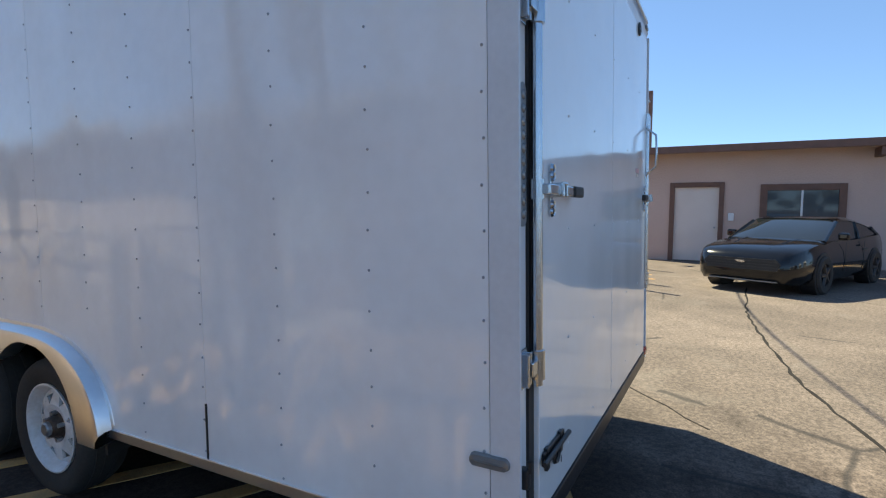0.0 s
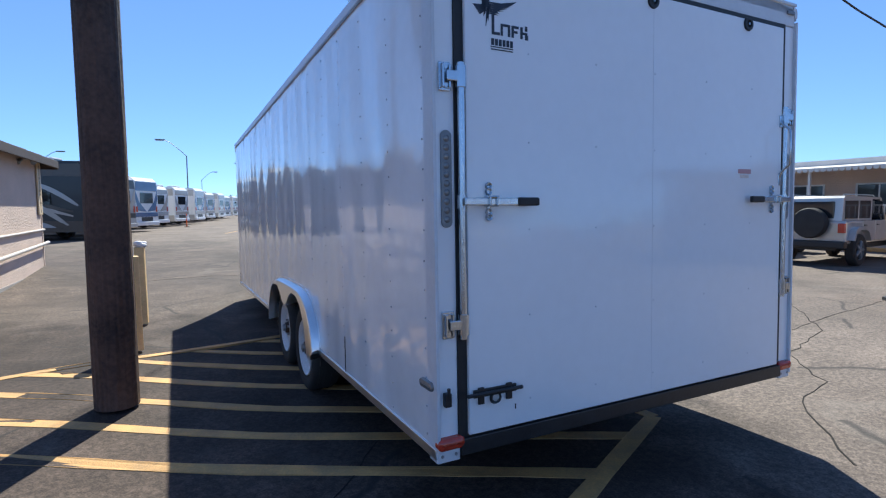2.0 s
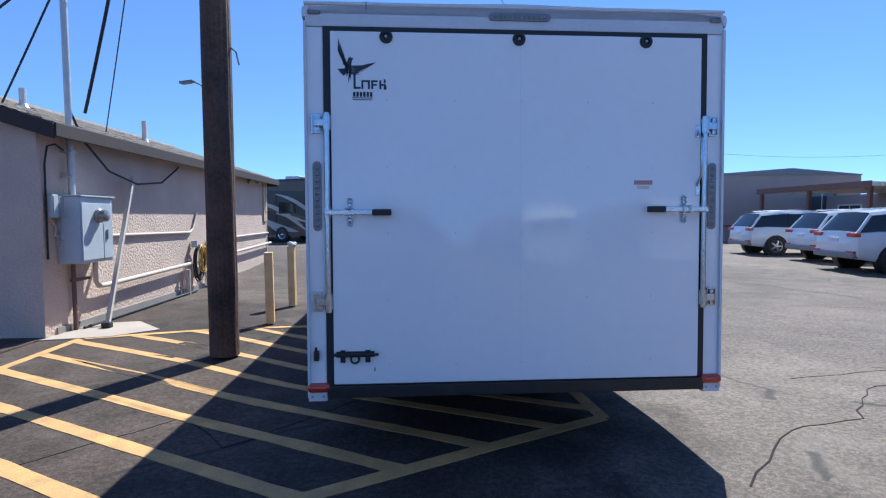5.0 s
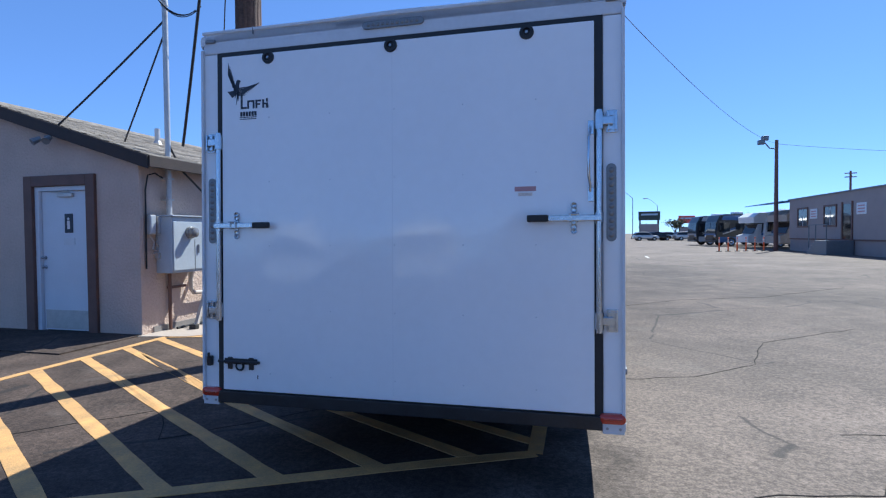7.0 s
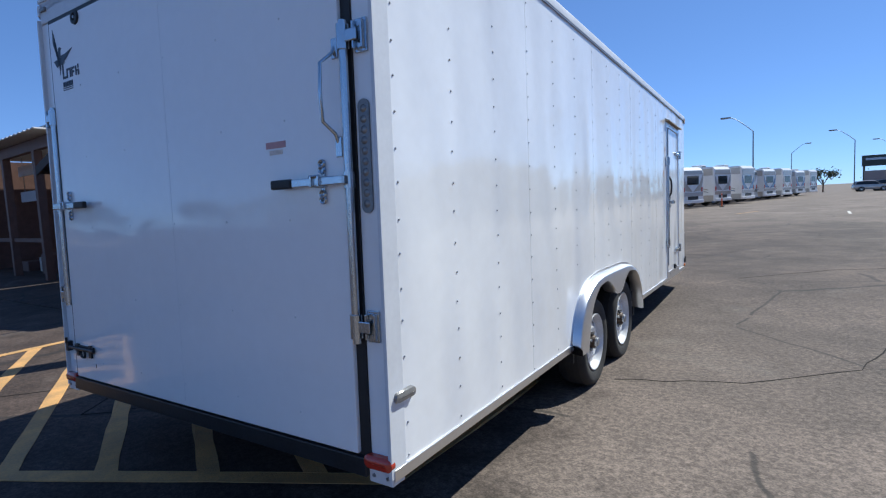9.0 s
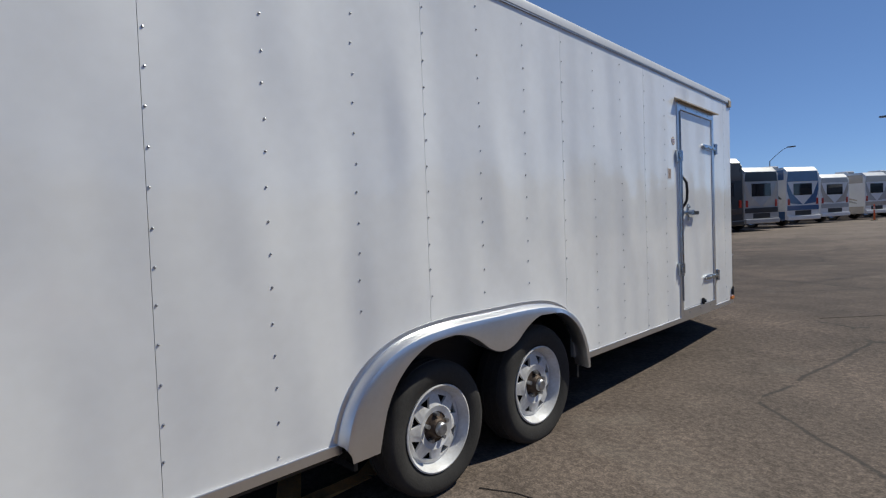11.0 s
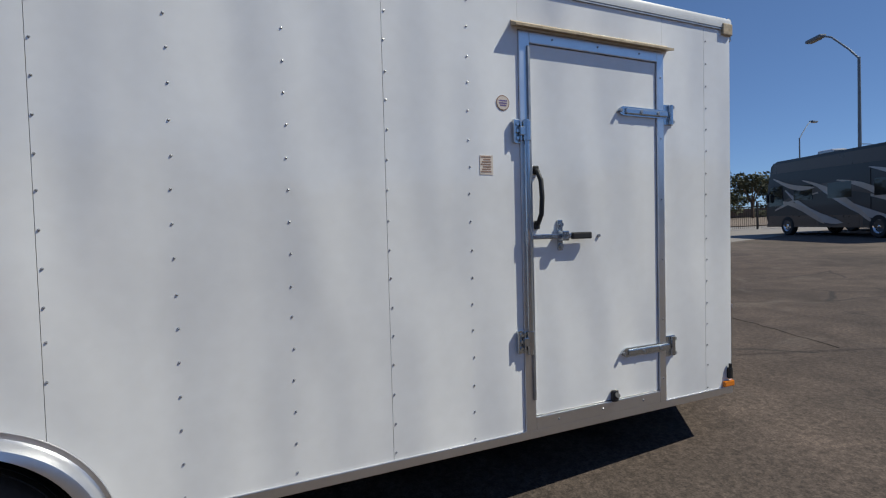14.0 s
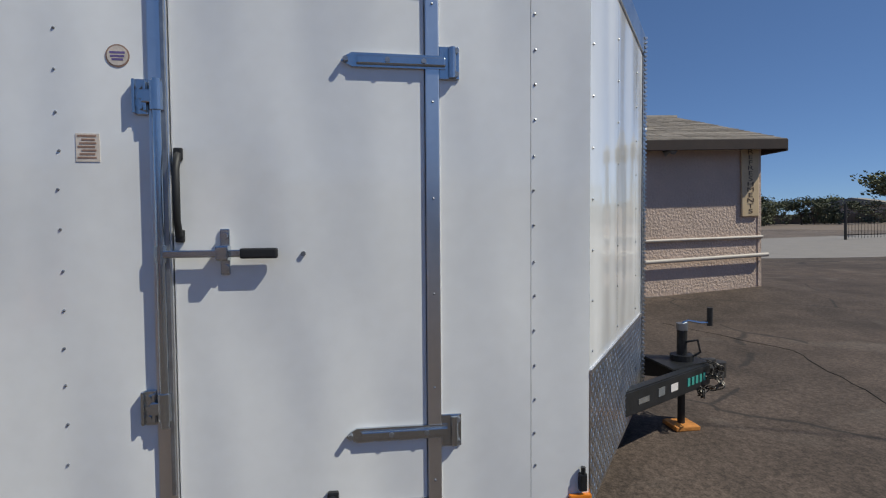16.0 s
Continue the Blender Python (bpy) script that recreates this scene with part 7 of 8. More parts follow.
for k, (a, b, s) in enumerate((("rv_dark", "rv_grey", "rv_grey"), ("rv_dark", "rv_blue", "rv_grey"), ("rv_white", "rv_blue", "rv_blue"), ("rv_tan", "rv_grey", "rv_white"))):
    motorhome(19.5 + 0.6 * k + (2.0 if k > 1 else 0), 66.0 - 5.5 * k, 100 + 3 * k, 9.0, a, b, s, words[a] + " motorhome parked beyond the office", cab=(k > 1), h=3.4)
for k in range(5):
    motorhome(-13.5 + 6.5 * k, -26.0 - 2.0 * (k % 2), 6 * (k % 3) - 8, 9.0, *cols[(k * 2 + 2) % 9], "motorhome parked behind the filming position", h=3.4)


# ---- cars ----
def car_wheel(parent, x, y, sgn, r, rim="alu"):
    w = part("wheel", bm_lathe(bmesh.new(), [(-0.10, r * 0.62), (-0.11, r * 0.9), (-0.08, r), (0.08, r), (0.11, r * 0.9), (0.10, r * 0.62)], (x * sgn, y, r), "x", 28), "tyre", parent, smooth=True)
    bm = bm_lathe(bmesh.new(), [(sgn * 0.095, r * 0.66), (sgn * 0.085, r * 0.60), (sgn * 0.06, r * 0.58)], (x * sgn, y, r), "x", 28)
    for k in range(5):
        a = 2 * math.pi * k / 5
        p = Vector((x * sgn + sgn * 0.08, y, r))
        q = p + Vector((0, math.cos(a) * r * 0.6, math.sin(a) * r * 0.6))
        bm_cyl(bm, p, q, 0.045, 6, 0.03)
    part("rim", bm, rim, w)
    part("brake_disc", cyl((x * sgn + sgn * 0.0, y, r), (x * sgn + sgn * 0.03, y, r), r * 0.58, 20), "black", w)


def loft(sections, material, name, parent, cap=True):
    """Sections along y: (y, [(x, z), ...]) from the sill up and over to the centre line, mirrored."""
    bm = bmesh.new()
    rings = []
    for y, half in sections:
        full = [(x, z) for x, z in half] + [(-x, z) for x, z in half[::-1]]
        rings.append([bm.verts.new((x, y, z)) for x, z in full])
    for a, b in zip(rings, rings[1:]):
        for k in range(len(a) - 1):
            bm.faces.new((a[k], a[k + 1], b[k + 1], b[k]))
        bm.faces.new((a[-1], a[0], b[0], b[-1]))
    if cap:
        bm.faces.new(rings[0])
        bm.faces.new(rings[-1][::-1])
    bmesh.ops.remove_doubles(bm, verts=bm.verts, dist=0.0005)
    bmesh.ops.recalc_face_normals(bm, faces=bm.faces)
    return part(name, bm, material, parent, smooth=True)


def car(x, y, turn, profile, roof, W, wheels, r, paint, label, glass_drop=0.02, rear_glass=True, name="car", rim="alu"):
    """profile: (y, bonnet or belt height, half width, sill height) from tail to nose; roof: (y, roof height) over the cabin."""
    c = thing(name, pose(x, y, 0, 0, 0, turn), label, "car", "parked cars")
    secs = []
    for yy, zb, w, zs in profile:
        secs.append((yy, [(w * 0.90, zs), (w * 0.985, zs + 0.10), (w, zs + (zb - zs) * 0.45), (w * 0.985, zs + (zb - zs) * 0.72), (w * 0.93, zb - 0.035), (w * 0.82, zb), (w * 0.4, zb + 0.018), (0.0, zb + 0.024)]))
    loft(secs, paint, "body", c)
    belt = lambda yy: np.interp(yy, [p[0] for p in profile], [p[1] for p in profile])
    half = lambda yy: np.interp(yy, [p[0] for p in profile], [p[2] for p in profile])
    gs = []
    for yy, zr in roof:
        zb = float(belt(yy)) - 0.03
        w0 = float(half(yy)) * 0.88
        k = max(0.0, (zr - zb))
        w1 = w0 - 0.30 * k
        gs.append((yy, [(w0, zb), (w0 - 0.06 * k, zb + 0.25 * k), (w1 + 0.03, zb + 0.86 * k), (w1 - 0.06, zb + 0.97 * k), (w1 * 0.5, zr), (0.0, zr + 0.01)]))
    loft(gs, "glass", "greenhouse", c)
    # painted roof skin over the glass house
    mid = [(yy, zr) for yy, zr in roof][1:-1]
    bm = bmesh.new()
    rows = []
    for yy, zr in mid:
        zb = float(belt(yy)) - 0.03
        k = zr - zb
        w1 = float(half(yy)) * 0.88 - 0.30 * k
        rows.append([bm.verts.new((s * xx, yy, z)) for s, xx, z in ((-1, w1 + 0.045, zb + 0.84 * k), (-1, w1 - 0.05, zb + 0.985 * k + 0.008), (-1, w1 * 0.5, zr + 0.012), (1, 0.0, zr + 0.022), (1, w1 * 0.5, zr + 0.012), (1, w1 - 0.05, zb + 0.985 * k + 0.008), (1, w1 + 0.045, zb + 0.84 * k))])
    for a, b in zip(rows, rows[1:]):
        for k in range(6):
            bm.faces.new((a[k], a[k + 1], b[k + 1], b[k]))
    bmesh.ops.recalc_face_normals(bm, faces=bm.faces)
    part("roof", bm, paint, c, smooth=True)
    # pillars
    for sgn in (1, -1):
        for (ya, za), (yb, zb_) in ((roof[0], roof[1]), (roof[-1], roof[-2])):
            def edge(yy, zr, f):
                zb0 = float(belt(yy)) - 0.03
                k = zr - zb0
                w0 = float(half(yy)) * 0.88
                return (sgn * (w0 - (0.06 * k if f < 0.5 else 0.30 * k - 0.03) + 0.004), yy, zb0 + f * k)
            part("pillar", tube([edge(ya, za, 0.0), edge(yb, zb_, 0.86)], 0.04, 6), paint, c)
        ym = (roof[1][0] + roof[-2][0]) / 2 - 0.1
        zb0, zr = float(belt(ym)) - 0.03, float(np.interp(ym, [q[0] for q in roof], [q[1] for q in roof]))
        k = zr - zb0
        w0 = float(half(ym)) * 0.88
        part("pillar", tube([(sgn * (w0 + 0.004), ym, zb0), (sgn * (w0 - 0.05 * k + 0.004), ym, zb0 + 0.25 * k), (sgn * (w0 - 0.27 * k + 0.004), ym, zb0 + 0.86 * k)], 0.035, 6), "black" if paint != "carblack" else paint, c)
        ymir = roof[-2][0] + 0.35
        part("mirror", box((sgn * (W + 0.06) - 0.09, ymir - 0.06, float(belt(ymir)) + 0.0), (sgn * (W + 0.06) + 0.09, ymir + 0.06, float(belt(ymir)) + 0.14), 0.04), paint, c)
        for wy in wheels:
            bm = cyl((sgn * (W - 0.24), wy, r), (sgn * (W + 0.004), wy, r), r * 1.16, 28)
            part("wheel_arch", bm, "black", c)
            car_wheel(c, W - 0.06, wy, sgn, r, rim)
        for dy in (ym - 0.02, ym + 1.0):
            part("door_line", box((sgn * W - 0.004, dy, 0.35), (sgn * W + 0.0025, dy + 0.008, float(belt(dy)) - 0.06)), "black", c)
        part("door_handle", box((sgn * W * 0.985 - 0.015, ym + 0.06, float(belt(ym)) - 0.17), (sgn * W * 0.985 + 0.02, ym + 0.24, float(belt(ym)) - 0.14), 0.008), paint, c)
    return c


# low black coupe
profile = [(-2.36, 0.78, 0.70, 0.45), (-2.30, 0.95, 0.84, 0.34), (-2.05, 1.02, 0.91, 0.27), (-1.5, 1.02, 0.955, 0.23), (-0.8, 0.98, 0.95, 0.21), (0.0, 0.955, 0.945, 0.20), (0.7, 0.955, 0.945, 0.20),
           (1.1, 0.945, 0.95, 0.20), (1.5, 0.91, 0.955, 0.20), (1.9, 0.845, 0.93, 0.20), (2.15, 0.785, 0.87, 0.20), (2.28, 0.72, 0.78, 0.22), (2.37, 0.60, 0.66, 0.30)]
hx, hy = -0.902, 0.431
turn = math.degrees(math.atan2(-hx, hy))
coupe = car(10.40, -1.70, turn, profile, [(-2.0, 1.02), (-1.5, 1.17), (-1.0, 1.29), (-0.45, 1.37), (-0.05, 1.37), (0.25, 1.33), (1.05, 0.955)], 0.95, (-1.40, 1.32), 0.345, "carblack",
            "glossy black two-door coupe parked on the lot", rim="blackpaint")
part("grille", prism([(-0.60, 0.44), (0.60, 0.44), (0.66, 0.56), (0.58, 0.64), (-0.58, 0.64), (-0.66, 0.56)], "y", 2.26, 2.375), "black", coupe, "black front grille")
for z in (0.49, 0.54, 0.59):
    part("grille_bar", box((-0.60, 2.372, z), (0.60, 2.380, z + 0.012), 0.003), "blackpaint", coupe)
part("grille_mark", prism([(-0.09, 0.575), (-0.02, 0.56), (0.05, 0.57), (0.10, 0.60), (0.02, 0.605), (-0.05, 0.60)], "y", 2.378, 2.390), "chrome", coupe)
part("lower_intake", box((-0.62, 2.22, 0.27), (0.62, 2.345, 0.38), 0.03), "black", coupe)
part("chin_strip", prism([(-0.72, 2.20), (-0.55, 2.345), (0.55, 2.345), (0.72, 2.20), (0.70, 2.16), (-0.70, 2.16)], "z", 0.235, 0.255), "bezel", coupe)
for sgn in (1, -1):
    part("head_lamp", prism([(sgn * x_, y_) for x_, y_ in ((0.50, 2.18), (0.50, 2.325), (0.64, 2.295), (0.78, 2.19), (0.84, 2.10), (0.72, 2.08))], "z", 0.605, 0.665), "led", coupe, "slim clear headlamp")
    part("fog_lamp", prism([(sgn * x_, y_) for x_, y_ in ((0.60, 2.18), (0.60, 2.315), (0.70, 2.275), (0.76, 2.20))], "z", 0.40, 0.43), "led", coupe)
    part("bonnet_crease", tube([(sgn * 0.46, 1.10, 0.962), (sgn * 0.42, 1.6, 0.915), (sgn * 0.36, 2.1, 0.81)], 0.010, 6), "carblack", coupe)
    part("door_vent", box((sgn * 0.945 - 0.012, -0.95, 0.72), (sgn * 0.945 + 0.010, -0.70, 0.76), 0.01), "black", coupe)
part("number_plate", box((-0.2, -2.40, 0.55), (0.2, -2.385, 0.68)), "trim_white", coupe)

# pale sport utility cars, tails towards the lot
suv = [(-2.32, 0.85, 0.78, 0.45), (-2.25, 1.08, 0.90, 0.38), (-1.7, 1.12, 0.93, 0.30), (0.0, 1.08, 0.94, 0.28), (0.9, 1.06, 0.94, 0.28), (1.5, 1.02, 0.93, 0.28), (2.1, 0.92, 0.86, 0.30), (2.3, 0.75, 0.74, 0.38)]
suv_roof = [(-2.22, 1.08), (-1.85, 1.60), (-1.0, 1.69), (0.0, 1.69), (0.45, 1.62), (1.15, 1.06)]
for x, y, turn, label in ((13.4, 10.35, -99, "white sport utility car with chrome wheels"), (14.8, 13.4, -99, "white sport utility car in the next bay"), (14.9, 16.9, -98, "white sport utility car beside the office")):
    s = car(x, y, turn, suv, suv_roof, 0.945, (-1.36, 1.36), 0.36, "carwhite", label)
    for sgn in (1, -1):
        part("tail_lamp", box((sgn * 0.72 - 0.20, -2.33, 0.95), (sgn * 0.72 + 0.17, -2.18, 1.06), 0.03), "red", s)
        part("reflector", box((sgn * 0.72 - 0.14, -2.35, 0.52), (sgn * 0.72 + 0.14, -2.27, 0.58), 0.01), "red", s)
        part("roof_bar", tube([(sgn * 0.58, -1.5, 1.70), (sgn * 0.60, -0.5, 1.735), (sgn * 0.58, 0.3, 1.68)], 0.018, 6), "alu", s)
    part("number_plate", box((-0.2, -2.33, 0.80), (0.2, -2.30, 0.92)), "trim_white", s)
    part("rear_bumper", box((-0.86, -2.36, 0.38), (0.86, -2.2, 0.55), 0.05), "bezel", s)


def jeep(x, y, turn, paint, top, flare, label):
    """Four-door boxy off-roader with a hard top and a covered spare wheel on the tailgate."""
    c = thing("off_road_car", pose(x, y, 0, 0, 0, turn), label, "car", "parked cars")
    part("tub", box((-0.79, -2.05, 0.56), (0.79, 0.75, 1.14), 0.06), paint, c)
    part("bonnet", prism([(0.75, 0.62), (2.05, 0.62), (2.10, 0.80), (2.05, 1.06), (0.75, 1.15)], "x", -0.64, 0.64), paint, c)
    part("chassis", box((-0.6, -2.05, 0.40), (0.6, 2.1, 0.58)), "blackpaint", c)
    part("hard_top", prism([(-2.04, 1.14), (-0.30, 1.14), (-0.30, 1.68), (0.42, 1.68), (0.36, 1.74), (-1.90, 1.76), (-1.98, 1.70)], "x", -0.69, 0.69), top, c)
    part("windscreen", prism([(0.50, 1.14), (0.80, 1.14), (0.42, 1.68), (0.36, 1.68)], "x", -0.66, 0.66), "glass", c)
    part("rear_window", box((-0.52, -2.045, 1.20), (0.52, -1.985, 1.62), 0.02), "glass", c)
    for sgn in (1, -1):
        def side(a0, a1, z0, z1, off=0.0):
            lo, hi = sorted((sgn * (0.68 + off), sgn * (0.695 + off)))
            return box((lo, a0, z0), (hi, a1, z1), 0.004)
        for a0, a1 in ((-1.88, -1.12), (-1.02, -0.32), (-0.22, 0.48)):
            part("side_window", side(a0, a1, 1.19, 1.64, 0.008), "glass", c)
        for a in (-1.10, -0.30):
            part("pillar", side(a, a + 0.08, 1.14, 1.70, 0.004), paint, c)
        for a0, a1 in ((-1.06, -0.28), (-0.24, 0.66)):
            lo, hi = sorted((sgn * 0.78, sgn * 0.802))
            d = part("door", box((lo, a0, 0.62), (hi, a1, 1.13), 0.010), paint, c)
            lo, hi = sorted((sgn * 0.80, sgn * 0.825))
            part("door_handle", box((lo, a0 + 0.06, 1.00), (hi, a0 + 0.20, 1.035), 0.006), "black", d)
        part("windscreen_pillar", tube([(sgn * 0.68, 0.80, 1.12), (sgn * 0.66, 0.40, 1.70)], 0.035, 6), paint, c)
        for wy in (-1.38, 1.52):
            car_wheel(c, 0.78, wy, sgn, 0.40, "alu" if flare == "black" else "bezel")
            lo, hi = sorted((sgn * 0.64, sgn * 0.93))
            out = [(wy - 0.56, 0.66), (wy - 0.42, 0.93), (wy - 0.20, 0.99), (wy + 0.24, 0.99), (wy + 0.44, 0.90), (wy + 0.60, 0.64), (wy + 0.52, 0.62), (wy + 0.36, 0.84), (wy + 0.20, 0.91), (wy - 0.18, 0.91), (wy - 0.36, 0.86), (wy - 0.48, 0.64)]
            part("fender_flare", prism(out, "x", lo, hi), flare, c)
        part("tail_lamp", box((sgn * 0.70 - 0.07, -2.11, 0.84), (sgn * 0.70 + 0.09, -2.03, 1.08), 0.02), "red", c)
        part("mirror", box((sgn * 0.90 - 0.1, 0.58, 1.12), (sgn * 0.90 + 0.1, 0.68, 1.30), 0.03), "black", c)
        part("roof_bar", tube([(sgn * 0.60, -1.80, 1.76), (sgn * 0.60, -1.75, 1.80), (sgn * 0.60, 0.1, 1.79), (sgn * 0.60, 0.2, 1.74)], 0.014, 6), "bezel", c)
    part("rear_bumper", box((-0.84, -2.26, 0.46), (0.84, -2.04, 0.64), 0.04), "black", c)
    cover = [(-0.13, 0.0005), (-0.135, 0.30), (-0.12, 0.36), (-0.06, 0.385), (0.10, 0.385), (0.12, 0.30), (0.12, 0.0005)]
    part("spare_wheel", bm_lathe(bmesh.new(), cover, (0.06, -2.20, 1.08), "y", 26), "tyre", c, "black covered spare wheel on the tailgate", smooth=True)
    part("number_plate", box((-0.66, -2.07, 0.84), (-0.38, -2.05, 0.96)), "trim_white", c)


jeep(14.3, 6.0, -84, "carsilver", "carsilver", "carsilver", "silver boxy off-road car with silver hard top")
jeep(14.4, 8.8, -88, "carsilver", "carblack", "black", "silver boxy off-road car with black hard top")


# ---- far signs, fence, trees ----
def billboard(x, y, z0, w, h, face, label, turn=0):
    b = thing("billboard", pose(x, y, 0, 0, 0, turn), label, "sign")
    for dx in (-w * 0.42, w * 0.42):
        part("post", box((dx - 0.15, -0.15, 0), (dx + 0.15, 0.15, z0 + h), 0.02), "sign_dark", b)
    part("panel", box((-w / 2, -0.3, z0), (w / 2, -0.16, z0 + h), 0.03), face, b)
    part("print_bar", box((-w * 0.38, -0.31, z0 + h * 0.55), (w * 0.38, -0.30, z0 + h * 0.75)), "sign_face" if face != "sign_face" else "sign_dark", b)
    part("lower_panel", box((-w * 0.42, -0.25, 1.0), (w * 0.42, -0.16, z0 - 0.8), 0.02), "siding", b)


billboard(17.5, 118.0, 4.2, 4.4, 1.9, "sign_dark", "dark highway billboard on two posts")
billboard(26.5, 126.0, 3.6, 3.4, 1.7, "sign_red", "red highway sign on two posts")
for k in range(6):
    c = car(15.0 + 2.4 * k, 104.0 + 1.4 * (k % 3), -84 + 6 * (k % 2), suv, suv_roof, 0.945, (-1.36, 1.36), 0.36, ("carsilver", "carblack", "carwhite")[k % 3], ("silver", "black", "white")[k % 3] + " car parked far across the lot")


def iron_fence(a, b):
    a, b = Vector((*a, 0)), Vector((*b, 0))
    f = thing("iron_fence", Matrix.Translation(a), "dark wrought iron picket fence beyond the driveway", "fence")
    d = (b - a)
    n = int(d.length / 0.16)
    u = d.normalized()
    for z in (0.25, 1.55):
        s = Vector((-u.y, u.x, 0)) * 0.02
        part("rail", prism([s.xy, (d + s).xy, (d - s).xy, (-s).xy], "z", z, z + 0.05), "iron", f)
    me = cyl((0, 0, 0.1), (0, 0, 1.8), 0.014, 4, 0.004)
    first = part("picket", me, "iron", f)
    for k in range(1, min(n, 290)):
        again(first, Matrix.Translation(d * k / n), f)
    post = part("post", box((-0.05, -0.05, 0), (0.05, 0.05, 1.95), 0.01), "iron", f)
    for k in range(1, int(d.length / 2.5) + 1):
        again(post, Matrix.Translation(u * 2.5 * k), f)


iron_fence((-22.0, 32.4), (-19.0, 44.5))
iron_fence((-19.0, 44.5), (-8.0, 51.0))


def tree(x, y, h, seed, spread=1.0):
    rnd = random.Random(seed)
    t = thing("tree", pose(x, y, 0, 0, 0, rnd.uniform(0, 360)), "olive green desert tree with uneven crown", "tree", "trees along the road")
    bm = bmesh.new()
    bm_tube(bm, [(0, 0, 0), (0.05, 0.02, h * 0.2), (0.12, -0.05, h * 0.45)], 0.05 * h * 0.5, 8)
    tips = []
    for k in range(6):
        a = rnd.uniform(0, 6.28)
        e = Vector((math.cos(a) * h * 0.32 * spread * rnd.uniform(0.5, 1), math.sin(a) * h * 0.32 * spread * rnd.uniform(0.5, 1), h * rnd.uniform(0.55, 0.85)))
        bm_tube(bm, [(0.05, 0, h * 0.25), tuple(Vector((0, 0, h * 0.35)).lerp(e, 0.5)), tuple(e)], 0.02 * h * 0.5, 6)
        tips.append(e)
    part("trunk", bm, "bark", t)
    bm = bmesh.new()
    for e in tips * 2:
        for j in range(95):
            o = Vector((rnd.gauss(0, 1), rnd.gauss(0, 1), rnd.gauss(0, 0.65))) * h * 0.10 * spread
            p = e + o
            n = Vector((rnd.gauss(0, 1), rnd.gauss(0, 1), rnd.gauss(0, 1))).normalized()
            u = n.orthogonal().normalized()
            v = n.cross(u)
            s = h * rnd.uniform(0.02, 0.045)
            bm.faces.new([bm.verts.new(p + u * s * a + v * s * b * 0.6) for a, b in ((-1, 0), (0, -1), (1, 0), (0, 1))])
    ob = part("crown", bm, "leaf", t)
    return t


grove = [tree(-90, 70, 4.6, 3), tree(-88, 82, 4.0, 9, 1.2), tree(-95, 60, 5.0, 14, 1.1)]
rnd = random.Random(21)
for k in range(46):
    ang = radians(-12 + 3.4 * k)
    far = rnd.uniform(95, 150)
    copy_thing(grove[k % 3], pose(-far * math.sin(ang), far * math.cos(ang) + 10, 0, 0, 0, rnd.uniform(0, 360)))
for k in range(26):
    copy_thing(grove[k % 3], pose(-62 + 5.2 * k + rnd.uniform(-2, 2), -62 + rnd.uniform(-8, 8), 0, 0, 0, rnd.uniform(0, 360)))


def shrub(x, y, h, seed):
    """Desert bush: short stems and a ragged mound of leaf clumps down to the ground."""
    rnd = random.Random(seed)
    t = thing("shrub", pose(x, y, 0), "dense olive green desert shrub along the road", "shrub", "shrubs along the road")
    bm = bmesh.new()
    for k in range(5):
        a = k * 1.3
        bm_tube(bm, [(0, 0, 0), (0.3 * math.cos(a), 0.3 * math.sin(a), h * 0.3), (0.8 * math.cos(a), 0.8 * math.sin(a), h * 0.6)], 0.06, 6)
    part("stems", bm, "bark", t)
    bm = bmesh.new()
    lobes = [(rnd.uniform(-1, 1) * h * 0.8, rnd.uniform(-1, 1) * h * 0.8, rnd.uniform(0.2, 0.72) * h, rnd.uniform(0.25, 0.42) * h) for k in range(9)]
    for lx, ly, lz, lr in lobes:
        for j in range(130):
            d = Vector((rnd.gauss(0, 1), rnd.gauss(0, 1), rnd.gauss(0, 0.8))).normalized() * lr * rnd.uniform(0.6, 1.08)
            p = Vector((lx, ly, lz)) + d
            if p.z < 0.05:
                continue
            n = Vector((rnd.gauss(0, 1), rnd.gauss(0, 1), rnd.gauss(0, 1))).normalized()
            u = n.orthogonal().normalized()
            v = n.cross(u)
            s = h * rnd.uniform(0.035, 0.075)
            bm.faces.new([bm.verts.new(p + u * s * a + v * s * b * 0.6) for a, b in ((-1, 0), (0, -1), (1, 0), (0, 1))])
    part("crown", bm, "leaf", t)
    return t


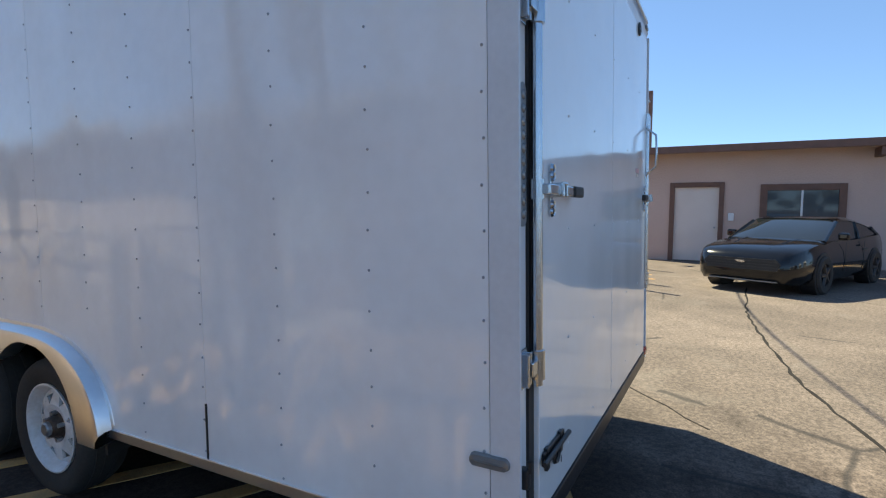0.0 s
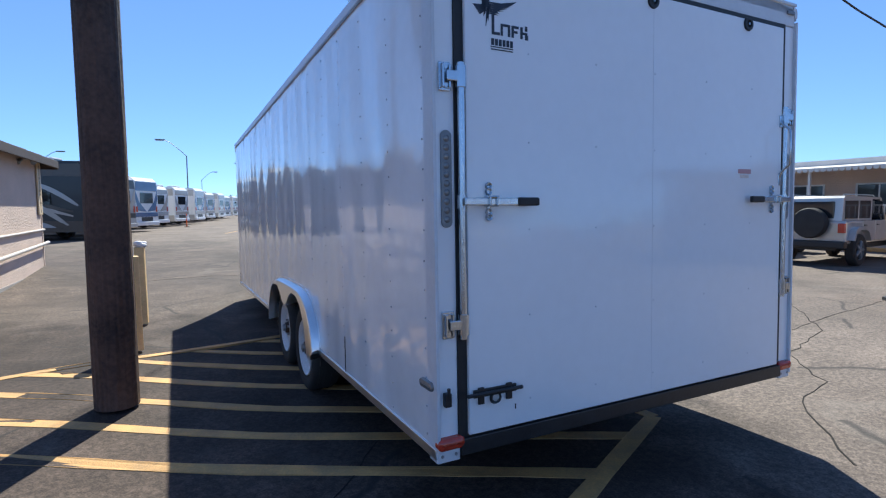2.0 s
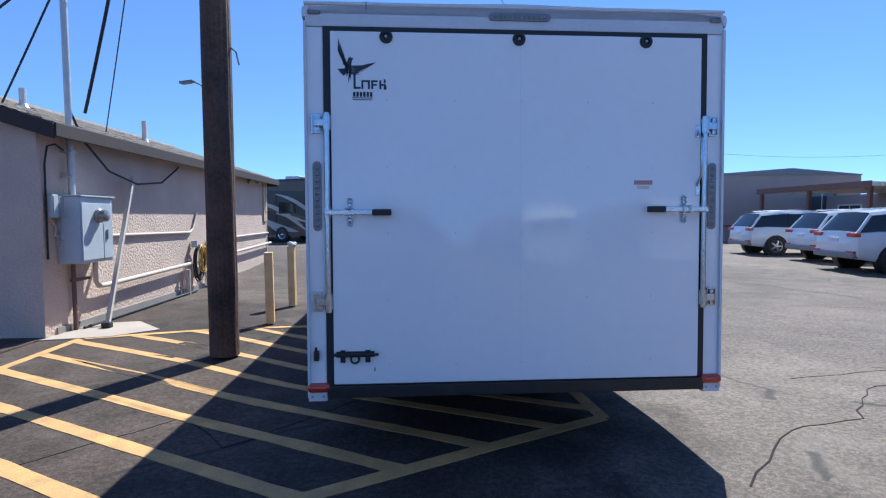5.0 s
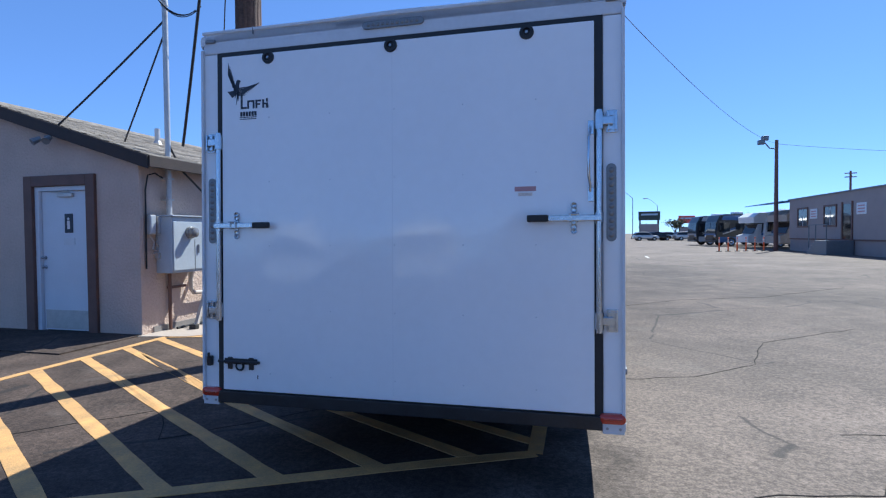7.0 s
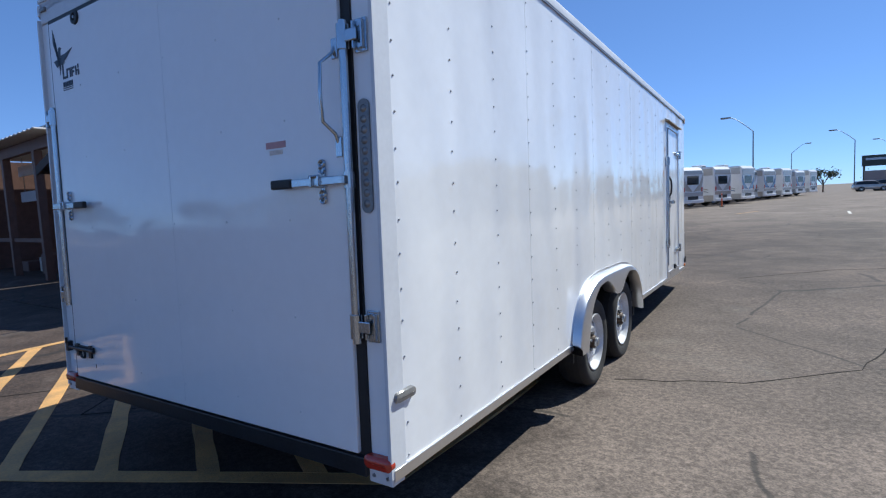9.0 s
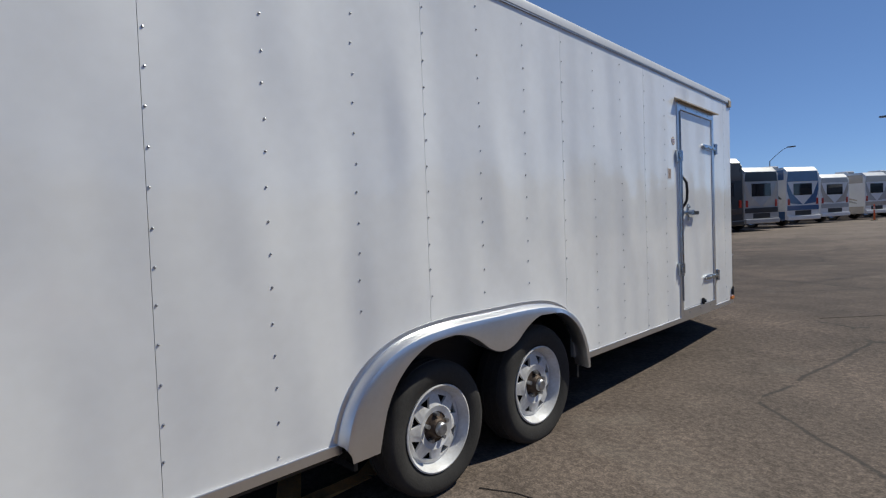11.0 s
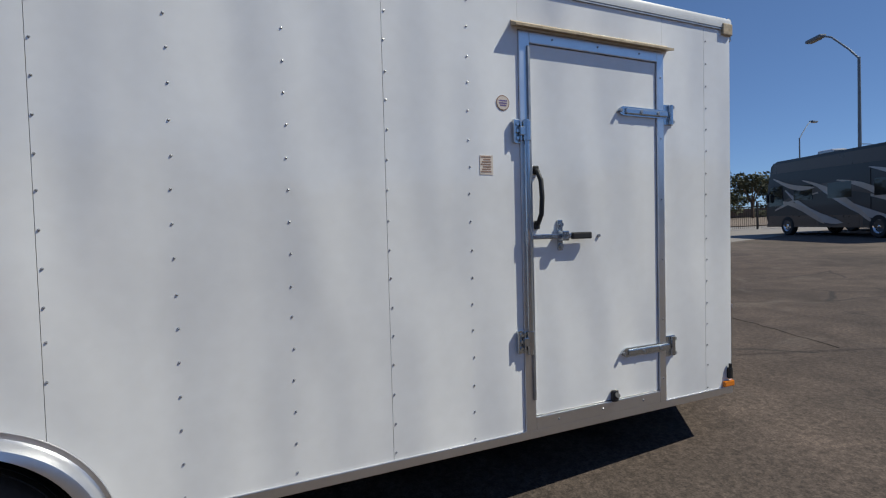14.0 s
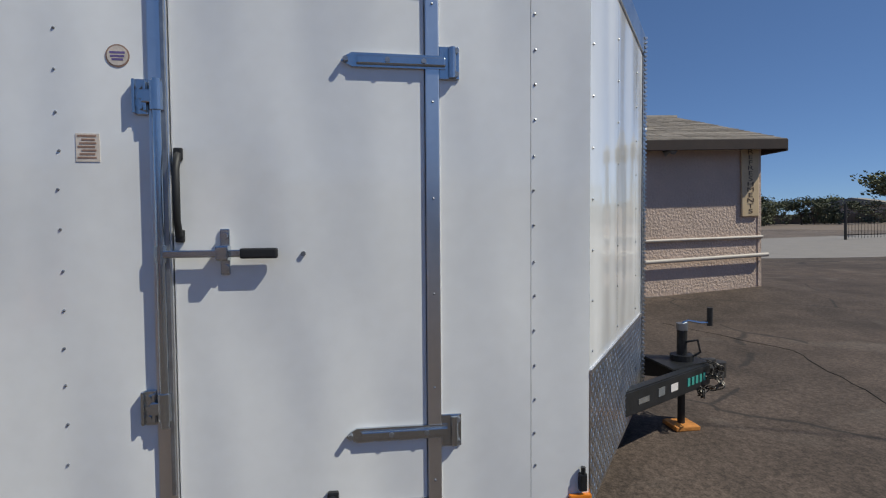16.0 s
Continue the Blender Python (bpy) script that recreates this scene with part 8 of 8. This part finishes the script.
bushes = [shrub(-70, 64, 3.0, 31), shrub(-74, 57, 2.5, 32), shrub(-66, 72, 3.6, 33)]
for k in range(52):
    ang = radians(14 + 1.15 * k + rnd.uniform(-0.7, 0.7))
    far = 96 + 12 * (k % 4) + rnd.uniform(-6, 6)
    low = rnd.uniform(0.45, 1.0)
    copy_thing(bushes[k % 3], pose(3 - far * math.sin(ang), 6 + far * math.cos(ang), 0, 0, 0, rnd.uniform(0, 360)) @ Matrix.Diagonal((1, 1, low, 1)))
for k in range(24):
    ang = radians(22 + 2.1 * k)
    far = 96 + 12 * (k % 3)
    big = 0.95 + 0.45 * rnd.random() + (0.35 if 30 < 22 + 2.1 * k < 42 else 0.0)
    copy_thing(grove[k % 3], pose(3 - far * math.sin(ang), 6 + far * math.cos(ang), 0, 0, 0, rnd.uniform(0, 360)) @ Matrix.Diagonal((big * 1.2, big * 1.2, big, 1)))
for k in range(14):
    copy_thing(grove[k % 3], pose(-48 + rnd.uniform(-5, 5), -40 + 6.0 * k, 0, 0, 0, rnd.uniform(0, 360)))


def far_house(x, y, turn, w, mt):
    h = thing("far_house", pose(x, y, 0, 0, 0, turn), "low tan house far beyond the road", "building", "far houses")
    part("wall", box((-w / 2, -4, 0), (w / 2, 4, 2.8)), mt, h)
    part("roof", prism([(-w / 2 - 0.4, 2.8), (0, 4.2), (w / 2 + 0.4, 2.8)], "y", -4.4, 4.4), "shingle", h)
    for x0 in (-w * 0.3, w * 0.15):
        part("window", box((x0, -4.03, 1.0), (x0 + 1.4, -4.0, 2.1)), "glass", h)


far_house(-78, 92, 30, 12, "stucco_pink")
far_house(-100, 62, 50, 14, "stucco")
far_house(-56, 112, 20, 12, "stucco_pink")
low = part("perimeter_wall", box((-40, -0.1, 0), (40, 0.1, 1.5)), "dirt")
low.matrix_basis = pose(-62, 88, 0, 0, 0, 38)
tagged(low, "long low brown block wall beyond the road", "wall", kind="structure")

low = part("perimeter_wall", box((-90, -0.1, 0), (90, 0.1, 1.6)), "fence_brown")
low.matrix_basis = pose(-84, 40, 0, 0, 0, 86)
tagged(low, "long dark brown block wall before the far trees", "wall", kind="structure")
